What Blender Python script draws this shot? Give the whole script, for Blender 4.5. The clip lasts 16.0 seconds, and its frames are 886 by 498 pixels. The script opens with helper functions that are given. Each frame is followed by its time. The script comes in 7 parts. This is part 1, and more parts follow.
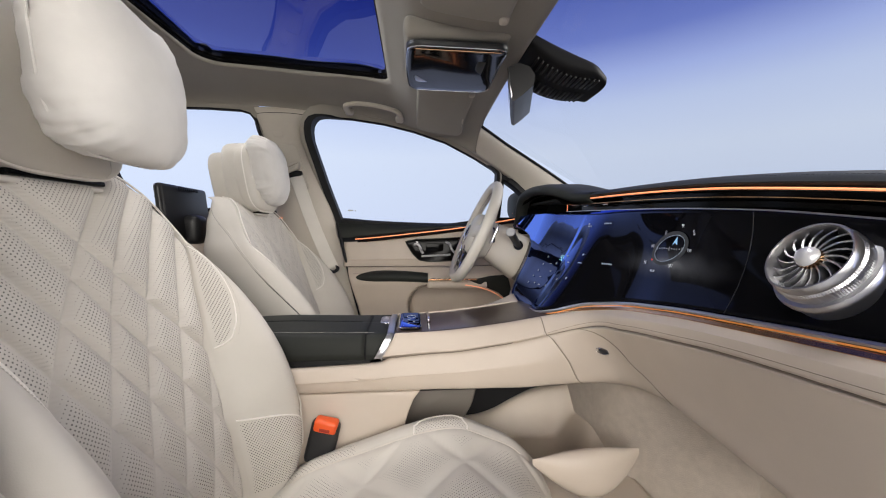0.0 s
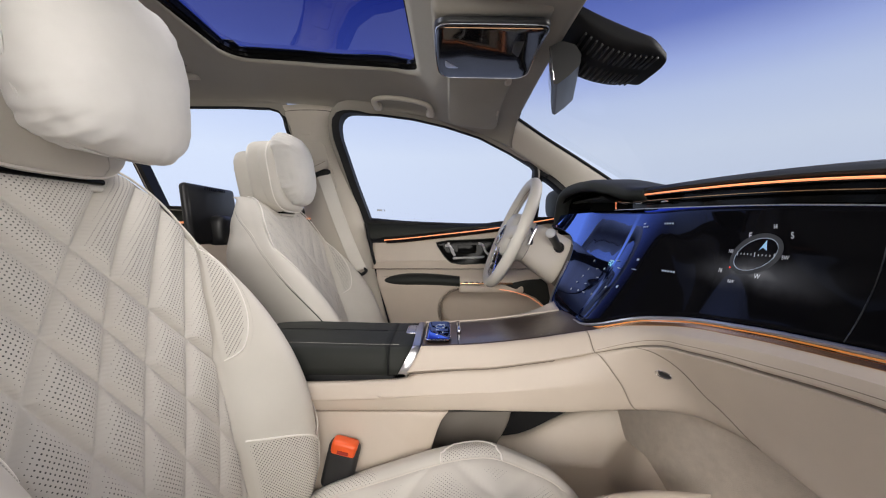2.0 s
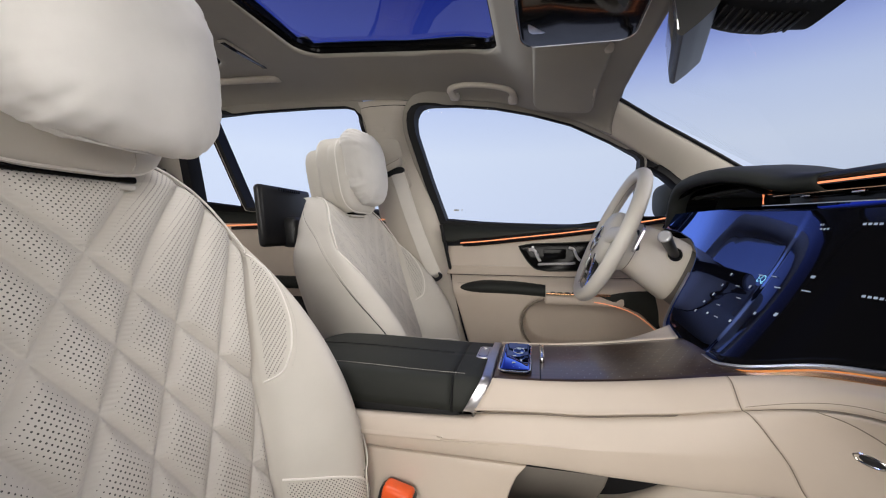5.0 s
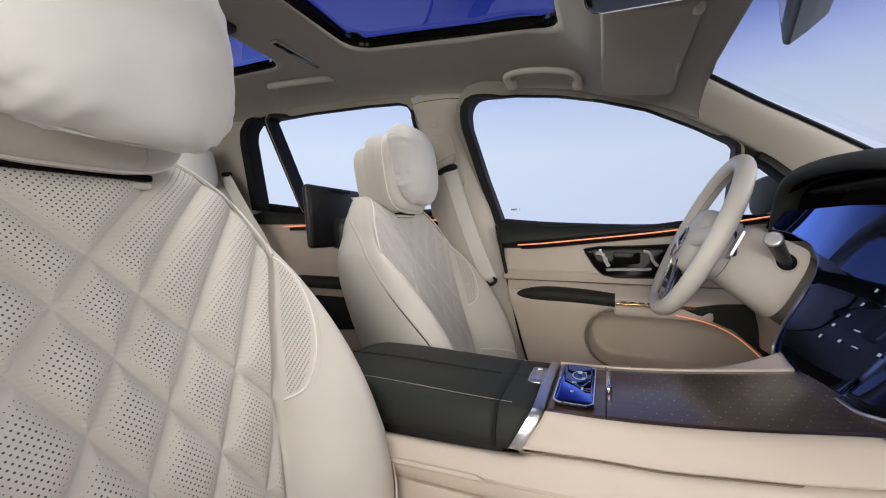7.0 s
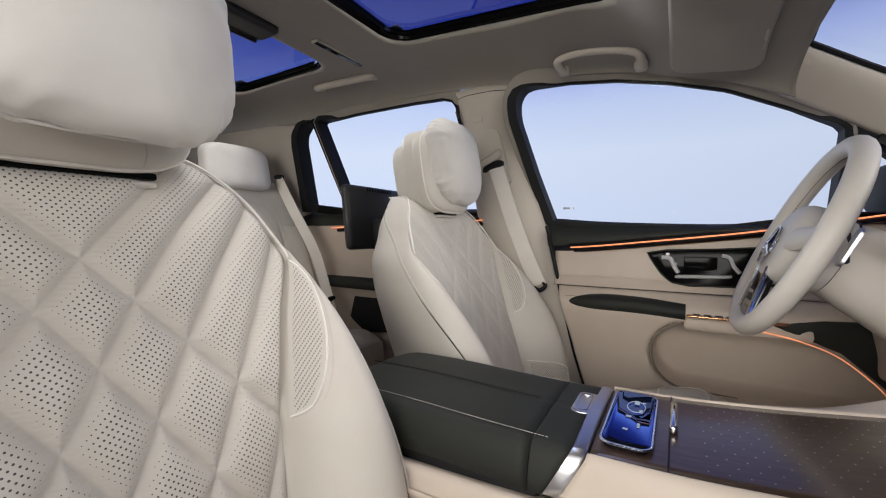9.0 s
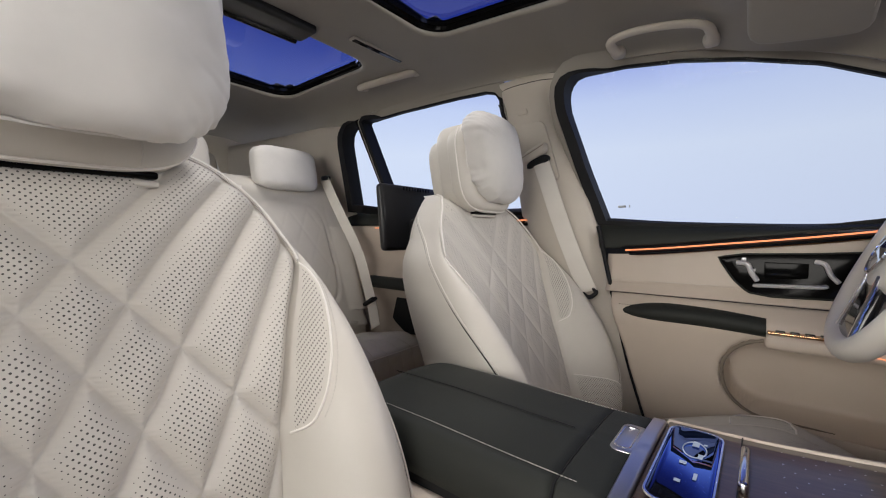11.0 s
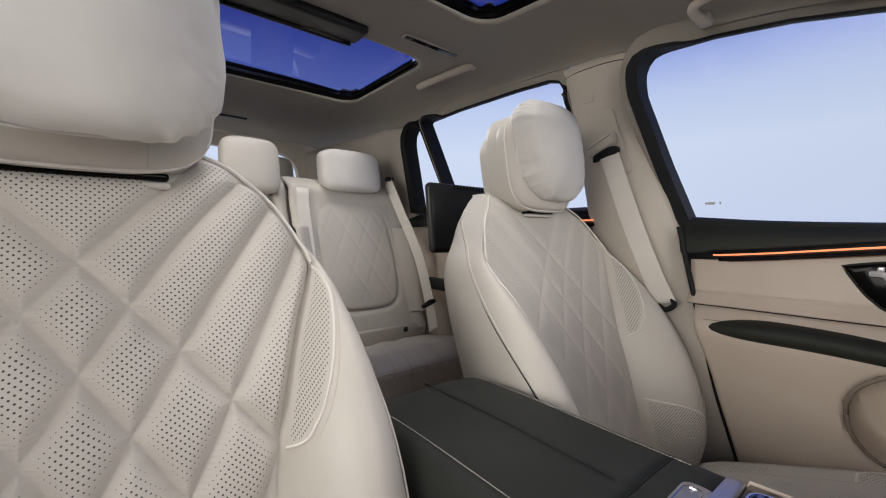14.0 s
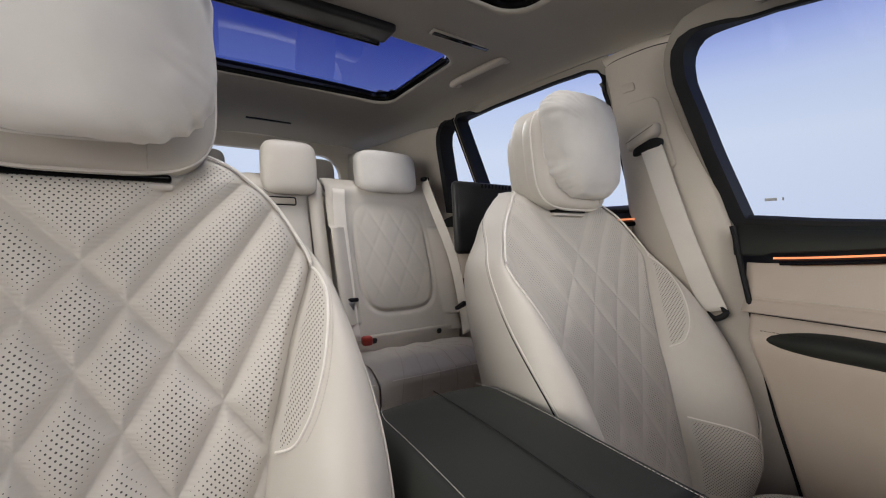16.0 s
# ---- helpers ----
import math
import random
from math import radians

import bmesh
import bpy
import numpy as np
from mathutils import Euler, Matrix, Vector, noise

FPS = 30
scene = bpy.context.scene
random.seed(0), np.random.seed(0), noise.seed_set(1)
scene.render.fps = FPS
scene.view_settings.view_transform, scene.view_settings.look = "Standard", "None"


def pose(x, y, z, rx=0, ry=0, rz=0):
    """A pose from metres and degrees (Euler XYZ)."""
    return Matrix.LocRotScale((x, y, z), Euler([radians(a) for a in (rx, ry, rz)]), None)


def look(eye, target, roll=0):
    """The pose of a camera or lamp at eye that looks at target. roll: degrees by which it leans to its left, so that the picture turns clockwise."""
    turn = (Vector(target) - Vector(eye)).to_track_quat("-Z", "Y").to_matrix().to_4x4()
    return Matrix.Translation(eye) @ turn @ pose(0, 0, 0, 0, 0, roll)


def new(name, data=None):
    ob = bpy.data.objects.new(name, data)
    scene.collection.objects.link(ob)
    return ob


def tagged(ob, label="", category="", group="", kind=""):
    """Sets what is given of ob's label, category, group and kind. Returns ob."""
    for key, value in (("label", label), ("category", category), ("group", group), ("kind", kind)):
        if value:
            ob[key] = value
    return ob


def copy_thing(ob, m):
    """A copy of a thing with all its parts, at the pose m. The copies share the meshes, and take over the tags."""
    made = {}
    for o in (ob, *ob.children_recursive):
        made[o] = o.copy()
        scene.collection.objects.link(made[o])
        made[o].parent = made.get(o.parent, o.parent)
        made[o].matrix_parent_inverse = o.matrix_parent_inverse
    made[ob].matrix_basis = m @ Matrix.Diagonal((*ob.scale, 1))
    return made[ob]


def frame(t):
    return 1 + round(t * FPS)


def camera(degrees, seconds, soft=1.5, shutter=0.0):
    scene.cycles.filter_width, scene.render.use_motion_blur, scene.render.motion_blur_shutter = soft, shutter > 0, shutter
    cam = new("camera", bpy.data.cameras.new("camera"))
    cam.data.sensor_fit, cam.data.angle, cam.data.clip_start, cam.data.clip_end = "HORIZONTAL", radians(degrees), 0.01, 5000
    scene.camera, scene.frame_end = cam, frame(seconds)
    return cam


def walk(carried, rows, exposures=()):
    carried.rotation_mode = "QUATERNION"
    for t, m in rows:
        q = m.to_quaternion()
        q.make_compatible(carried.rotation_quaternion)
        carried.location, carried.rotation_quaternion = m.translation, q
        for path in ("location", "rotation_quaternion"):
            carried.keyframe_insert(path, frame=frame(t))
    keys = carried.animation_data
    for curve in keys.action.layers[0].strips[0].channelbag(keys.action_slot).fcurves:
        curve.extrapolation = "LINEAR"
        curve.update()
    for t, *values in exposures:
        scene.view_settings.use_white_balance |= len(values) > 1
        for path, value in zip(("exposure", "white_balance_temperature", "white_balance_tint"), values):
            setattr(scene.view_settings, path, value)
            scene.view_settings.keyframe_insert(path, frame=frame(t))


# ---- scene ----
cam = camera(96.6, 16.0, soft=1.1)
METRES, EYE, TILT, LEAN, TURN, SIDE = 0.65, 0.75, -2.8, 0.0, -4.2, -0.927
ROWS = [
    (0.0, 0.0, 0.0, 0.0, 0.0, 0.0, 0.0),
    (0.5, 0.0025, 0.0293, 0.0028, 0.76, -0.03, -0.04),
    (1.0, 0.0044, 0.0637, 0.0045, 1.89, -0.0, -0.1),
    (1.5, 0.0066, 0.1004, 0.0075, 3.31, -0.01, -0.14),
    (2.0, 0.0063, 0.1384, 0.0108, 4.94, -0.03, -0.2),
    (2.5, 0.005, 0.1731, 0.0139, 6.71, -0.05, -0.3),
    (3.0, 0.004, 0.2096, 0.0166, 8.67, -0.06, -0.39),
    (3.5, 0.0053, 0.2469, 0.0194, 10.72, -0.06, -0.48),
    (4.0, 0.006, 0.2865, 0.0222, 12.86, -0.05, -0.61),
    (6.5, 0.0029, 0.4768, 0.0332, 24.35, -0.06, -1.13),
    (7.0, 0.0026, 0.5113, 0.0355, 26.58, -0.1, -1.25),
    (7.5, 0.0035, 0.5464, 0.0369, 28.68, -0.08, -1.35),
    (8.0, 0.0039, 0.5789, 0.0381, 30.58, -0.08, -1.42),
    (8.5, 0.0041, 0.6113, 0.0397, 32.76, -0.1, -1.5),
    (9.0, 0.0043, 0.6391, 0.0417, 34.92, -0.15, -1.58),
    (9.5, 0.0034, 0.6662, 0.0441, 36.96, -0.23, -1.71),
    (12.0, 0.0086, 0.8117, 0.0521, 47.03, -0.44, -2.13),
    (12.5, 0.0097, 0.8351, 0.0538, 49.02, -0.5, -2.22),
    (13.0, 0.0106, 0.8563, 0.0557, 50.91, -0.59, -2.31),
    (13.5, 0.0111, 0.8781, 0.0571, 52.7, -0.66, -2.39),
    (14.0, 0.0128, 0.9012, 0.0581, 54.53, -0.7, -2.43),
    (14.5, 0.0145, 0.9248, 0.059, 56.43, -0.74, -2.46),
    (15.0, 0.0175, 0.9493, 0.0606, 58.28, -0.83, -2.5),
    (15.5, 0.0189, 0.9731, 0.0618, 59.95, -0.89, -2.58),
    (16.0, 0.0206, 0.9969, 0.063, 61.61, -0.99, -2.6),
]
walk(cam, [(t, pose(0, SIDE, EYE, TILT, LEAN, TURN) @ pose(METRES * x, METRES * y, METRES * z, 90 + pitch, roll, yaw)) for t, x, y, z, yaw, pitch, roll in ROWS],
     exposures=[(0.0, 0.0, 6680, 10), (4.0, -0.08, 6640, 10), (8.0, -0.09, 6640, 10), (12.0, -0.14, 6640, 10), (16.0, -0.21, 6640, 10)])

# ---- light ----
world = bpy.data.worlds.new("studio_air")
scene.world = world
world.use_nodes = True
world.node_tree.nodes["Background"].inputs["Color"].default_value = (0.55, 0.65, 1.0, 1)
world.node_tree.nodes["Background"].inputs["Strength"].default_value = 0.02


def softbox(name, eye, target, sx, sy, watts, colour):
    lamp = bpy.data.lights.new(name, "AREA")
    lamp.shape, lamp.size, lamp.size_y, lamp.energy, lamp.color = "RECTANGLE", sx, sy, watts, colour
    ob = new(name, lamp)
    ob.matrix_world = look(eye, target)
    return ob


softbox("key_softbox", (3.8, 0.3, 2.2), (-0.4, -0.1, 0.8), 2.2, 1.1, 92, (1.0, 0.97, 0.93))
softbox("side_softbox", (-0.10, -2.85, 1.30), (-0.4, -0.1, 0.63), 2.6, 1.1, 94, (1.0, 0.965, 0.92))
softbox("rear_softbox", (-4.2, 0.0, 2.6), (-1.2, 0.0, 0.9), 1.8, 1.0, 125, (0.93, 0.97, 1.0))
softbox("top_softbox", (-0.4, 0.1, 4.2), (-0.8, 0.1, 0.0), 1.4, 1.6, 92, (1.0, 0.98, 0.96))

# ---- materials ----


def nodes_of(name):
    m = bpy.data.materials.new(name)
    m.use_nodes = True
    nt = m.node_tree
    return m, nt, nt.nodes["Principled BSDF"], nt.nodes["Material Output"]


def link(nt, a, b):
    nt.links.new(a, b)


def add(nt, kind, **kw):
    n = nt.nodes.new(kind)
    for k, v in kw.items():
        if k == "op":
            n.operation = v
        elif k == "mode":
            n.data_type = v
        else:
            n.inputs[int(k[1:])].default_value = v
    return n


def noise_tex(nt, coord, scale, detail=4.0, rough=0.55):
    n = nt.nodes.new("ShaderNodeTexNoise")
    n.inputs["Scale"].default_value, n.inputs["Detail"].default_value, n.inputs["Roughness"].default_value = scale, detail, rough
    link(nt, coord, n.inputs["Vector"])
    return n


def ramp(nt, fac, stops):
    n = nt.nodes.new("ShaderNodeValToRGB")
    e = n.color_ramp.elements
    while len(e) < len(stops):
        e.new(0.5)
    for el, (p, c) in zip(e, stops):
        el.position, el.color = p, (*c, 1)
    link(nt, fac, n.inputs["Fac"])
    return n


def surface(name, base, rough=0.5, metal=0.0, var=0.06, grain=900.0, bump=0.12, bump_dist=0.0005, blotch=9.0, coat=0.0, spec=0.5, sheen=0.0):
    """A surface with grain relief and broad tonal variation, at true size."""
    m, nt, b, out = nodes_of(name)
    co = nt.nodes.new("ShaderNodeTexCoord").outputs["Object"]
    big = noise_tex(nt, co, blotch, 5.0)
    lo = tuple(c * (1 - var) for c in base)
    hi = tuple(min(1, c * (1 + var)) for c in base)
    link(nt, ramp(nt, big.outputs["Fac"], [(0.3, lo), (0.7, hi)]).outputs["Color"], b.inputs["Base Color"])
    b.inputs["Metallic"].default_value = metal
    b.inputs["Specular IOR Level"].default_value = spec
    b.inputs["Coat Weight"].default_value = coat
    b.inputs["Coat Roughness"].default_value = 0.03
    b.inputs["Sheen Weight"].default_value = sheen
    fine = noise_tex(nt, co, grain, 3.0)
    mr = nt.nodes.new("ShaderNodeMapRange")
    mr.inputs["To Min"].default_value, mr.inputs["To Max"].default_value = max(0.0, rough - 0.06), min(1.0, rough + 0.06)
    link(nt, fine.outputs["Fac"], mr.inputs["Value"])
    link(nt, mr.outputs["Result"], b.inputs["Roughness"])
    if bump:
        bp = nt.nodes.new("ShaderNodeBump")
        bp.inputs["Strength"].default_value, bp.inputs["Distance"].default_value = bump, bump_dist
        link(nt, fine.outputs["Fac"], bp.inputs["Height"])
        link(nt, bp.outputs["Normal"], b.inputs["Normal"])
    return m


def perforated(name, base, rough=0.5, pitch=0.0046, radius=0.165):
    """Leather with punched holes on a staggered grid where the 'perf' attribute is set; they shrink as it falls."""
    m, nt, b, out = nodes_of(name)
    tc = nt.nodes.new("ShaderNodeTexCoord")
    uv = nt.nodes.new("ShaderNodeUVMap")
    rot = nt.nodes.new("ShaderNodeMapping")
    rot.inputs["Rotation"].default_value = (0, 0, radians(45))
    rot.inputs["Scale"].default_value = (1 / pitch, 1 / pitch, 1)
    link(nt, uv.outputs["UV"], rot.inputs["Vector"])
    fr = nt.nodes.new("ShaderNodeVectorMath")
    fr.operation = "FRACTION"
    link(nt, rot.outputs["Vector"], fr.inputs[0])
    sub = nt.nodes.new("ShaderNodeVectorMath")
    sub.operation = "SUBTRACT"
    sub.inputs[1].default_value = (0.5, 0.5, 0)
    link(nt, fr.outputs["Vector"], sub.inputs[0])
    ln = nt.nodes.new("ShaderNodeVectorMath")
    ln.operation = "LENGTH"
    link(nt, sub.outputs["Vector"], ln.inputs[0])
    hole = nt.nodes.new("ShaderNodeMapRange")
    hole.inputs["To Min"].default_value, hole.inputs["To Max"].default_value = 1.0, 0.0
    link(nt, ln.outputs["Value"], hole.inputs["Value"])
    at = nt.nodes.new("ShaderNodeAttribute")
    at.attribute_name = "perf"
    gt = add(nt, "ShaderNodeMath", op="GREATER_THAN", i1=0.25)
    link(nt, at.outputs["Fac"], gt.inputs[0])
    near = add(nt, "ShaderNodeMath", op="MULTIPLY", i1=radius)
    link(nt, at.outputs["Fac"], near.inputs[0])
    far = add(nt, "ShaderNodeMath", op="ADD", i1=0.06)
    link(nt, near.outputs["Value"], far.inputs[0])
    link(nt, near.outputs["Value"], hole.inputs["From Min"])
    link(nt, far.outputs["Value"], hole.inputs["From Max"])
    mk = add(nt, "ShaderNodeMath", op="MULTIPLY")
    link(nt, hole.outputs["Result"], mk.inputs[0])
    link(nt, gt.outputs["Value"], mk.inputs[1])
    big = noise_tex(nt, tc.outputs["Object"], 9.0, 5.0)
    col = ramp(nt, big.outputs["Fac"], [(0.3, tuple(c * 0.95 for c in base)), (0.7, tuple(c * 1.04 for c in base))])
    mix = nt.nodes.new("ShaderNodeMix")
    mix.data_type = "RGBA"
    link(nt, mk.outputs["Value"], mix.inputs["Factor"])
    link(nt, col.outputs["Color"], mix.inputs[6])
    mix.inputs[7].default_value = (0.060, 0.054, 0.048, 1)
    link(nt, mix.outputs[2], b.inputs["Base Color"])
    b.inputs["Roughness"].default_value = rough
    fine = noise_tex(nt, tc.outputs["Object"], 900.0, 3.0)
    hgt = add(nt, "ShaderNodeMath", op="MULTIPLY_ADD", i1=-6.0)
    link(nt, mk.outputs["Value"], hgt.inputs[0])
    link(nt, fine.outputs["Fac"], hgt.inputs[2])
    bp = nt.nodes.new("ShaderNodeBump")
    bp.inputs["Strength"].default_value, bp.inputs["Distance"].default_value = 0.25, 0.0004
    link(nt, hgt.outputs["Value"], bp.inputs["Height"])
    link(nt, bp.outputs["Normal"], b.inputs["Normal"])
    return m


def glowing(name, colour, strength):
    m, nt, b, out = nodes_of(name)
    b.inputs["Base Color"].default_value = (*colour, 1)
    b.inputs["Emission Color"].default_value = (*colour, 1)
    b.inputs["Emission Strength"].default_value = strength
    return m


def pane_glass(name, tint, gloss=0.9, least=0.03):
    """A thin pane: tinted straight-through light, and a Fresnel gloss."""
    m, nt, b, out = nodes_of(name)
    nt.nodes.remove(b)
    tr = nt.nodes.new("ShaderNodeBsdfTransparent")
    tr.inputs["Color"].default_value = (*tint, 1)
    gl = nt.nodes.new("ShaderNodeBsdfGlossy")
    gl.inputs["Roughness"].default_value = 0.01
    gl.inputs["Color"].default_value = (gloss, gloss, gloss, 1)
    lw = nt.nodes.new("ShaderNodeLayerWeight")
    pw = add(nt, "ShaderNodeMath", op="POWER", i1=4.0)
    link(nt, lw.outputs["Facing"], pw.inputs[0])
    fr = add(nt, "ShaderNodeMath", op="MULTIPLY_ADD", i1=0.5, i2=least)
    link(nt, pw.outputs["Value"], fr.inputs[0])
    mx = nt.nodes.new("ShaderNodeMixShader")
    link(nt, fr.outputs["Value"], mx.inputs["Fac"])
    link(nt, tr.outputs["BSDF"], mx.inputs[1])
    link(nt, gl.outputs["BSDF"], mx.inputs[2])
    link(nt, mx.outputs["Shader"], out.inputs["Surface"])
    return m


def display_glass(name, power, gain, glow_patch=False):
    """Black display glass whose coating mirrors blue at a slant; glow_patch adds a faint uneven emissive ellipse on the
    passenger's side.
    """
    m, nt, b, out = nodes_of(name)
    b.inputs["Base Color"].default_value = (0.004, 0.004, 0.005, 1)
    b.inputs["Roughness"].default_value = 0.05
    b.inputs["Specular IOR Level"].default_value = 0.04
    if glow_patch:
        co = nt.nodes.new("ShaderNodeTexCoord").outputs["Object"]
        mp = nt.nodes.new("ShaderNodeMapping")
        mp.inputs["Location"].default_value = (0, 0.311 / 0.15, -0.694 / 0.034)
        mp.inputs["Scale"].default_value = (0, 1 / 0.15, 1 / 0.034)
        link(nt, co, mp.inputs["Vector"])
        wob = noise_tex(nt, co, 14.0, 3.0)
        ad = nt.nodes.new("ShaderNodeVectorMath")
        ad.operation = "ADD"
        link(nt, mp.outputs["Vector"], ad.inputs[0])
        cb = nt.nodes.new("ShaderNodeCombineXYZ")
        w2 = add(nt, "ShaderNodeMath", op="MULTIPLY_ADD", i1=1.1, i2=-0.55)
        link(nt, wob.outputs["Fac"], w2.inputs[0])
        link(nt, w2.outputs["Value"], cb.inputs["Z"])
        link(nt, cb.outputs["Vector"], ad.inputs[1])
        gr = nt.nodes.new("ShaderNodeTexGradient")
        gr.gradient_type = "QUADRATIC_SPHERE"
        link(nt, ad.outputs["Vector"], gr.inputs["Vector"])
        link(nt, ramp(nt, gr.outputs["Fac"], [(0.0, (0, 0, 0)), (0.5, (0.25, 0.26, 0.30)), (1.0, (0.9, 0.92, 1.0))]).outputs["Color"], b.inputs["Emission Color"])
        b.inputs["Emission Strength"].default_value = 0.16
    gl = nt.nodes.new("ShaderNodeBsdfGlossy")
    gl.inputs["Roughness"].default_value = 0.015
    gl.inputs["Color"].default_value = (0.16, 0.27, 0.80, 1)
    lw = nt.nodes.new("ShaderNodeLayerWeight")
    pw = add(nt, "ShaderNodeMath", op="POWER", i1=power)
    link(nt, lw.outputs["Facing"], pw.inputs[0])
    fr = add(nt, "ShaderNodeMath", op="MULTIPLY", i1=gain)
    fr.use_clamp = True
    link(nt, pw.outputs["Value"], fr.inputs[0])
    mx = nt.nodes.new("ShaderNodeMixShader")
    link(nt, fr.outputs["Value"], mx.inputs["Fac"])
    link(nt, b.outputs["BSDF"], mx.inputs[1])
    link(nt, gl.outputs["BSDF"], mx.inputs[2])
    link(nt, mx.outputs["Shader"], out.inputs["Surface"])
    return m


CREAM = (0.592, 0.556, 0.498)
M_LEATHER = surface("cream_nappa_leather", CREAM, 0.46, var=0.04, bump=0.18)
M_PERF = perforated("cream_perforated_leather", (0.575, 0.542, 0.488), 0.58)
M_PERF_FINE = perforated("cream_fine_perforated_leather", (0.592, 0.558, 0.502), 0.48, 0.0040, 0.19)
M_PILLOW = surface("white_nubuck", (0.68, 0.655, 0.62), 0.85, var=0.05, grain=1500.0, bump=0.25, blotch=14.0, sheen=0.25)
M_PIPING = surface("pale_piping", (0.80, 0.765, 0.71), 0.5, var=0.03)
M_THREAD = surface("pale_thread", (0.55, 0.52, 0.47), 0.8, var=0.08)
M_DARK = surface("dark_grey_leather", (0.023, 0.025, 0.022), 0.6, var=0.1, bump=0.25, spec=0.22)
M_HEADLINER = surface("beige_headliner_cloth", (0.315, 0.290, 0.252), 0.95, var=0.03, grain=1400.0, bump=0.3, spec=0.1, sheen=0.2)
M_TRIM = surface("beige_trim_plastic", (0.56, 0.51, 0.44), 0.62, var=0.03, bump=0.12, spec=0.3)
M_DASHSKIN = surface("cream_dash_leather", (0.54, 0.462, 0.385), 0.5, var=0.04, bump=0.18)
M_CARPET = surface("beige_carpet", (0.50, 0.43, 0.36), 1.0, var=0.08, grain=700.0, bump=0.8, bump_dist=0.002, blotch=60.0, spec=0.1, sheen=0.3)
M_BLACK = surface("black_rubber", (0.010, 0.010, 0.011), 0.6, var=0.15, spec=0.22)
M_SILVER = surface("satin_silver", (0.70, 0.70, 0.71), 0.34, 0.45, var=0.03, bump=0.0)
M_SATIN = surface("black_satin_plastic", (0.02, 0.02, 0.021), 0.4, var=0.15)
M_PIANO = surface("piano_black", (0.006, 0.006, 0.007), 0.08, var=0.1, bump=0.0, coat=0.25, spec=0.35)
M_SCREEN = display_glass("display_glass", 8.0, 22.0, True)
M_TOUCH = display_glass("touch_panel_glass", 4.0, 5.0)
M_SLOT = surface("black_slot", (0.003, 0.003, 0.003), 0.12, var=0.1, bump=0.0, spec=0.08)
M_CHROME = surface("satin_chrome", (0.72, 0.72, 0.73), 0.16, 1.0, var=0.04, bump=0.0)
M_ALU = surface("brushed_aluminium", (0.58, 0.58, 0.60), 0.31, 1.0, var=0.05, bump=0.0)
M_VISOR = surface("greige_visor_cloth", (0.36, 0.335, 0.29), 0.9, var=0.03, grain=1400.0, bump=0.3, spec=0.1, sheen=0.15)
M_VENT = surface("satin_vent_metal", (0.52, 0.52, 0.53), 0.36, 1.0, var=0.05, bump=0.0)
M_BRONZE = surface("bronze_chrome", (0.62, 0.36, 0.20), 0.2, 1.0, var=0.06, bump=0.0)
M_BELT = surface("cream_belt_webbing", (0.74, 0.70, 0.64), 0.8, var=0.05, grain=1200.0, bump=0.4)
M_ORANGE = surface("orange_plastic", (0.80, 0.10, 0.015), 0.4, var=0.05)
M_RED = surface("red_plastic", (0.35, 0.03, 0.02), 0.4, var=0.05)
M_LED = glowing("amber_light_guide", (1.0, 0.33, 0.15), 1.0)
# faint emission replaces the reflected sheen of a bronze strip, no lamp
M_BRONZE_GLOW = glowing("glowing_bronze", (0.8, 0.30, 0.08), 0.25)
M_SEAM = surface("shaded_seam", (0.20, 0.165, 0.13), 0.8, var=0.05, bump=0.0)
M_GLYPH = glowing("display_white", (0.85, 0.9, 1.0), 0.042)
M_GLYPH_DIM = glowing("display_dim", (0.40, 0.48, 0.6), 0.085)
M_GLASS = pane_glass("clear_glass", (0.95, 0.965, 0.97), 0.06)
M_SUNGLASS = pane_glass("blue_tinted_glass", (0.148, 0.195, 0.46), 1.0, 0.07)
M_TAUPE = surface("taupe_plastic", (0.17, 0.15, 0.128), 0.6, var=0.08)
M_WINDSCREEN = pane_glass("windscreen_glass", (0.95, 0.965, 0.97), 0.35)


def wood_material():
    """Open-pored dark walnut with fine grain and small inlaid metal stars."""
    m, nt, b, out = nodes_of("dark_walnut_with_star_inlay")
    co = nt.nodes.new("ShaderNodeTexCoord").outputs["Object"]
    mp = nt.nodes.new("ShaderNodeMapping")
    mp.inputs["Scale"].default_value = (6, 60, 60)
    link(nt, co, mp.inputs["Vector"])
    n = noise_tex(nt, mp.outputs["Vector"], 3.0, 8.0, 0.65)
    c = ramp(nt, n.outputs["Fac"], [(0.3, (0.026, 0.016, 0.011)), (0.55, (0.060, 0.036, 0.023)), (0.75, (0.10, 0.060, 0.037))])
    link(nt, c.outputs["Color"], b.inputs["Base Color"])
    b.inputs["Roughness"].default_value = 0.32
    b.inputs["Coat Weight"].default_value = 0.5
    b.inputs["Coat Roughness"].default_value = 0.14
    bp = nt.nodes.new("ShaderNodeBump")
    bp.inputs["Strength"].default_value, bp.inputs["Distance"].default_value = 0.15, 0.0005
    link(nt, n.outputs["Fac"], bp.inputs["Height"])
    link(nt, bp.outputs["Normal"], b.inputs["Normal"])
    return m


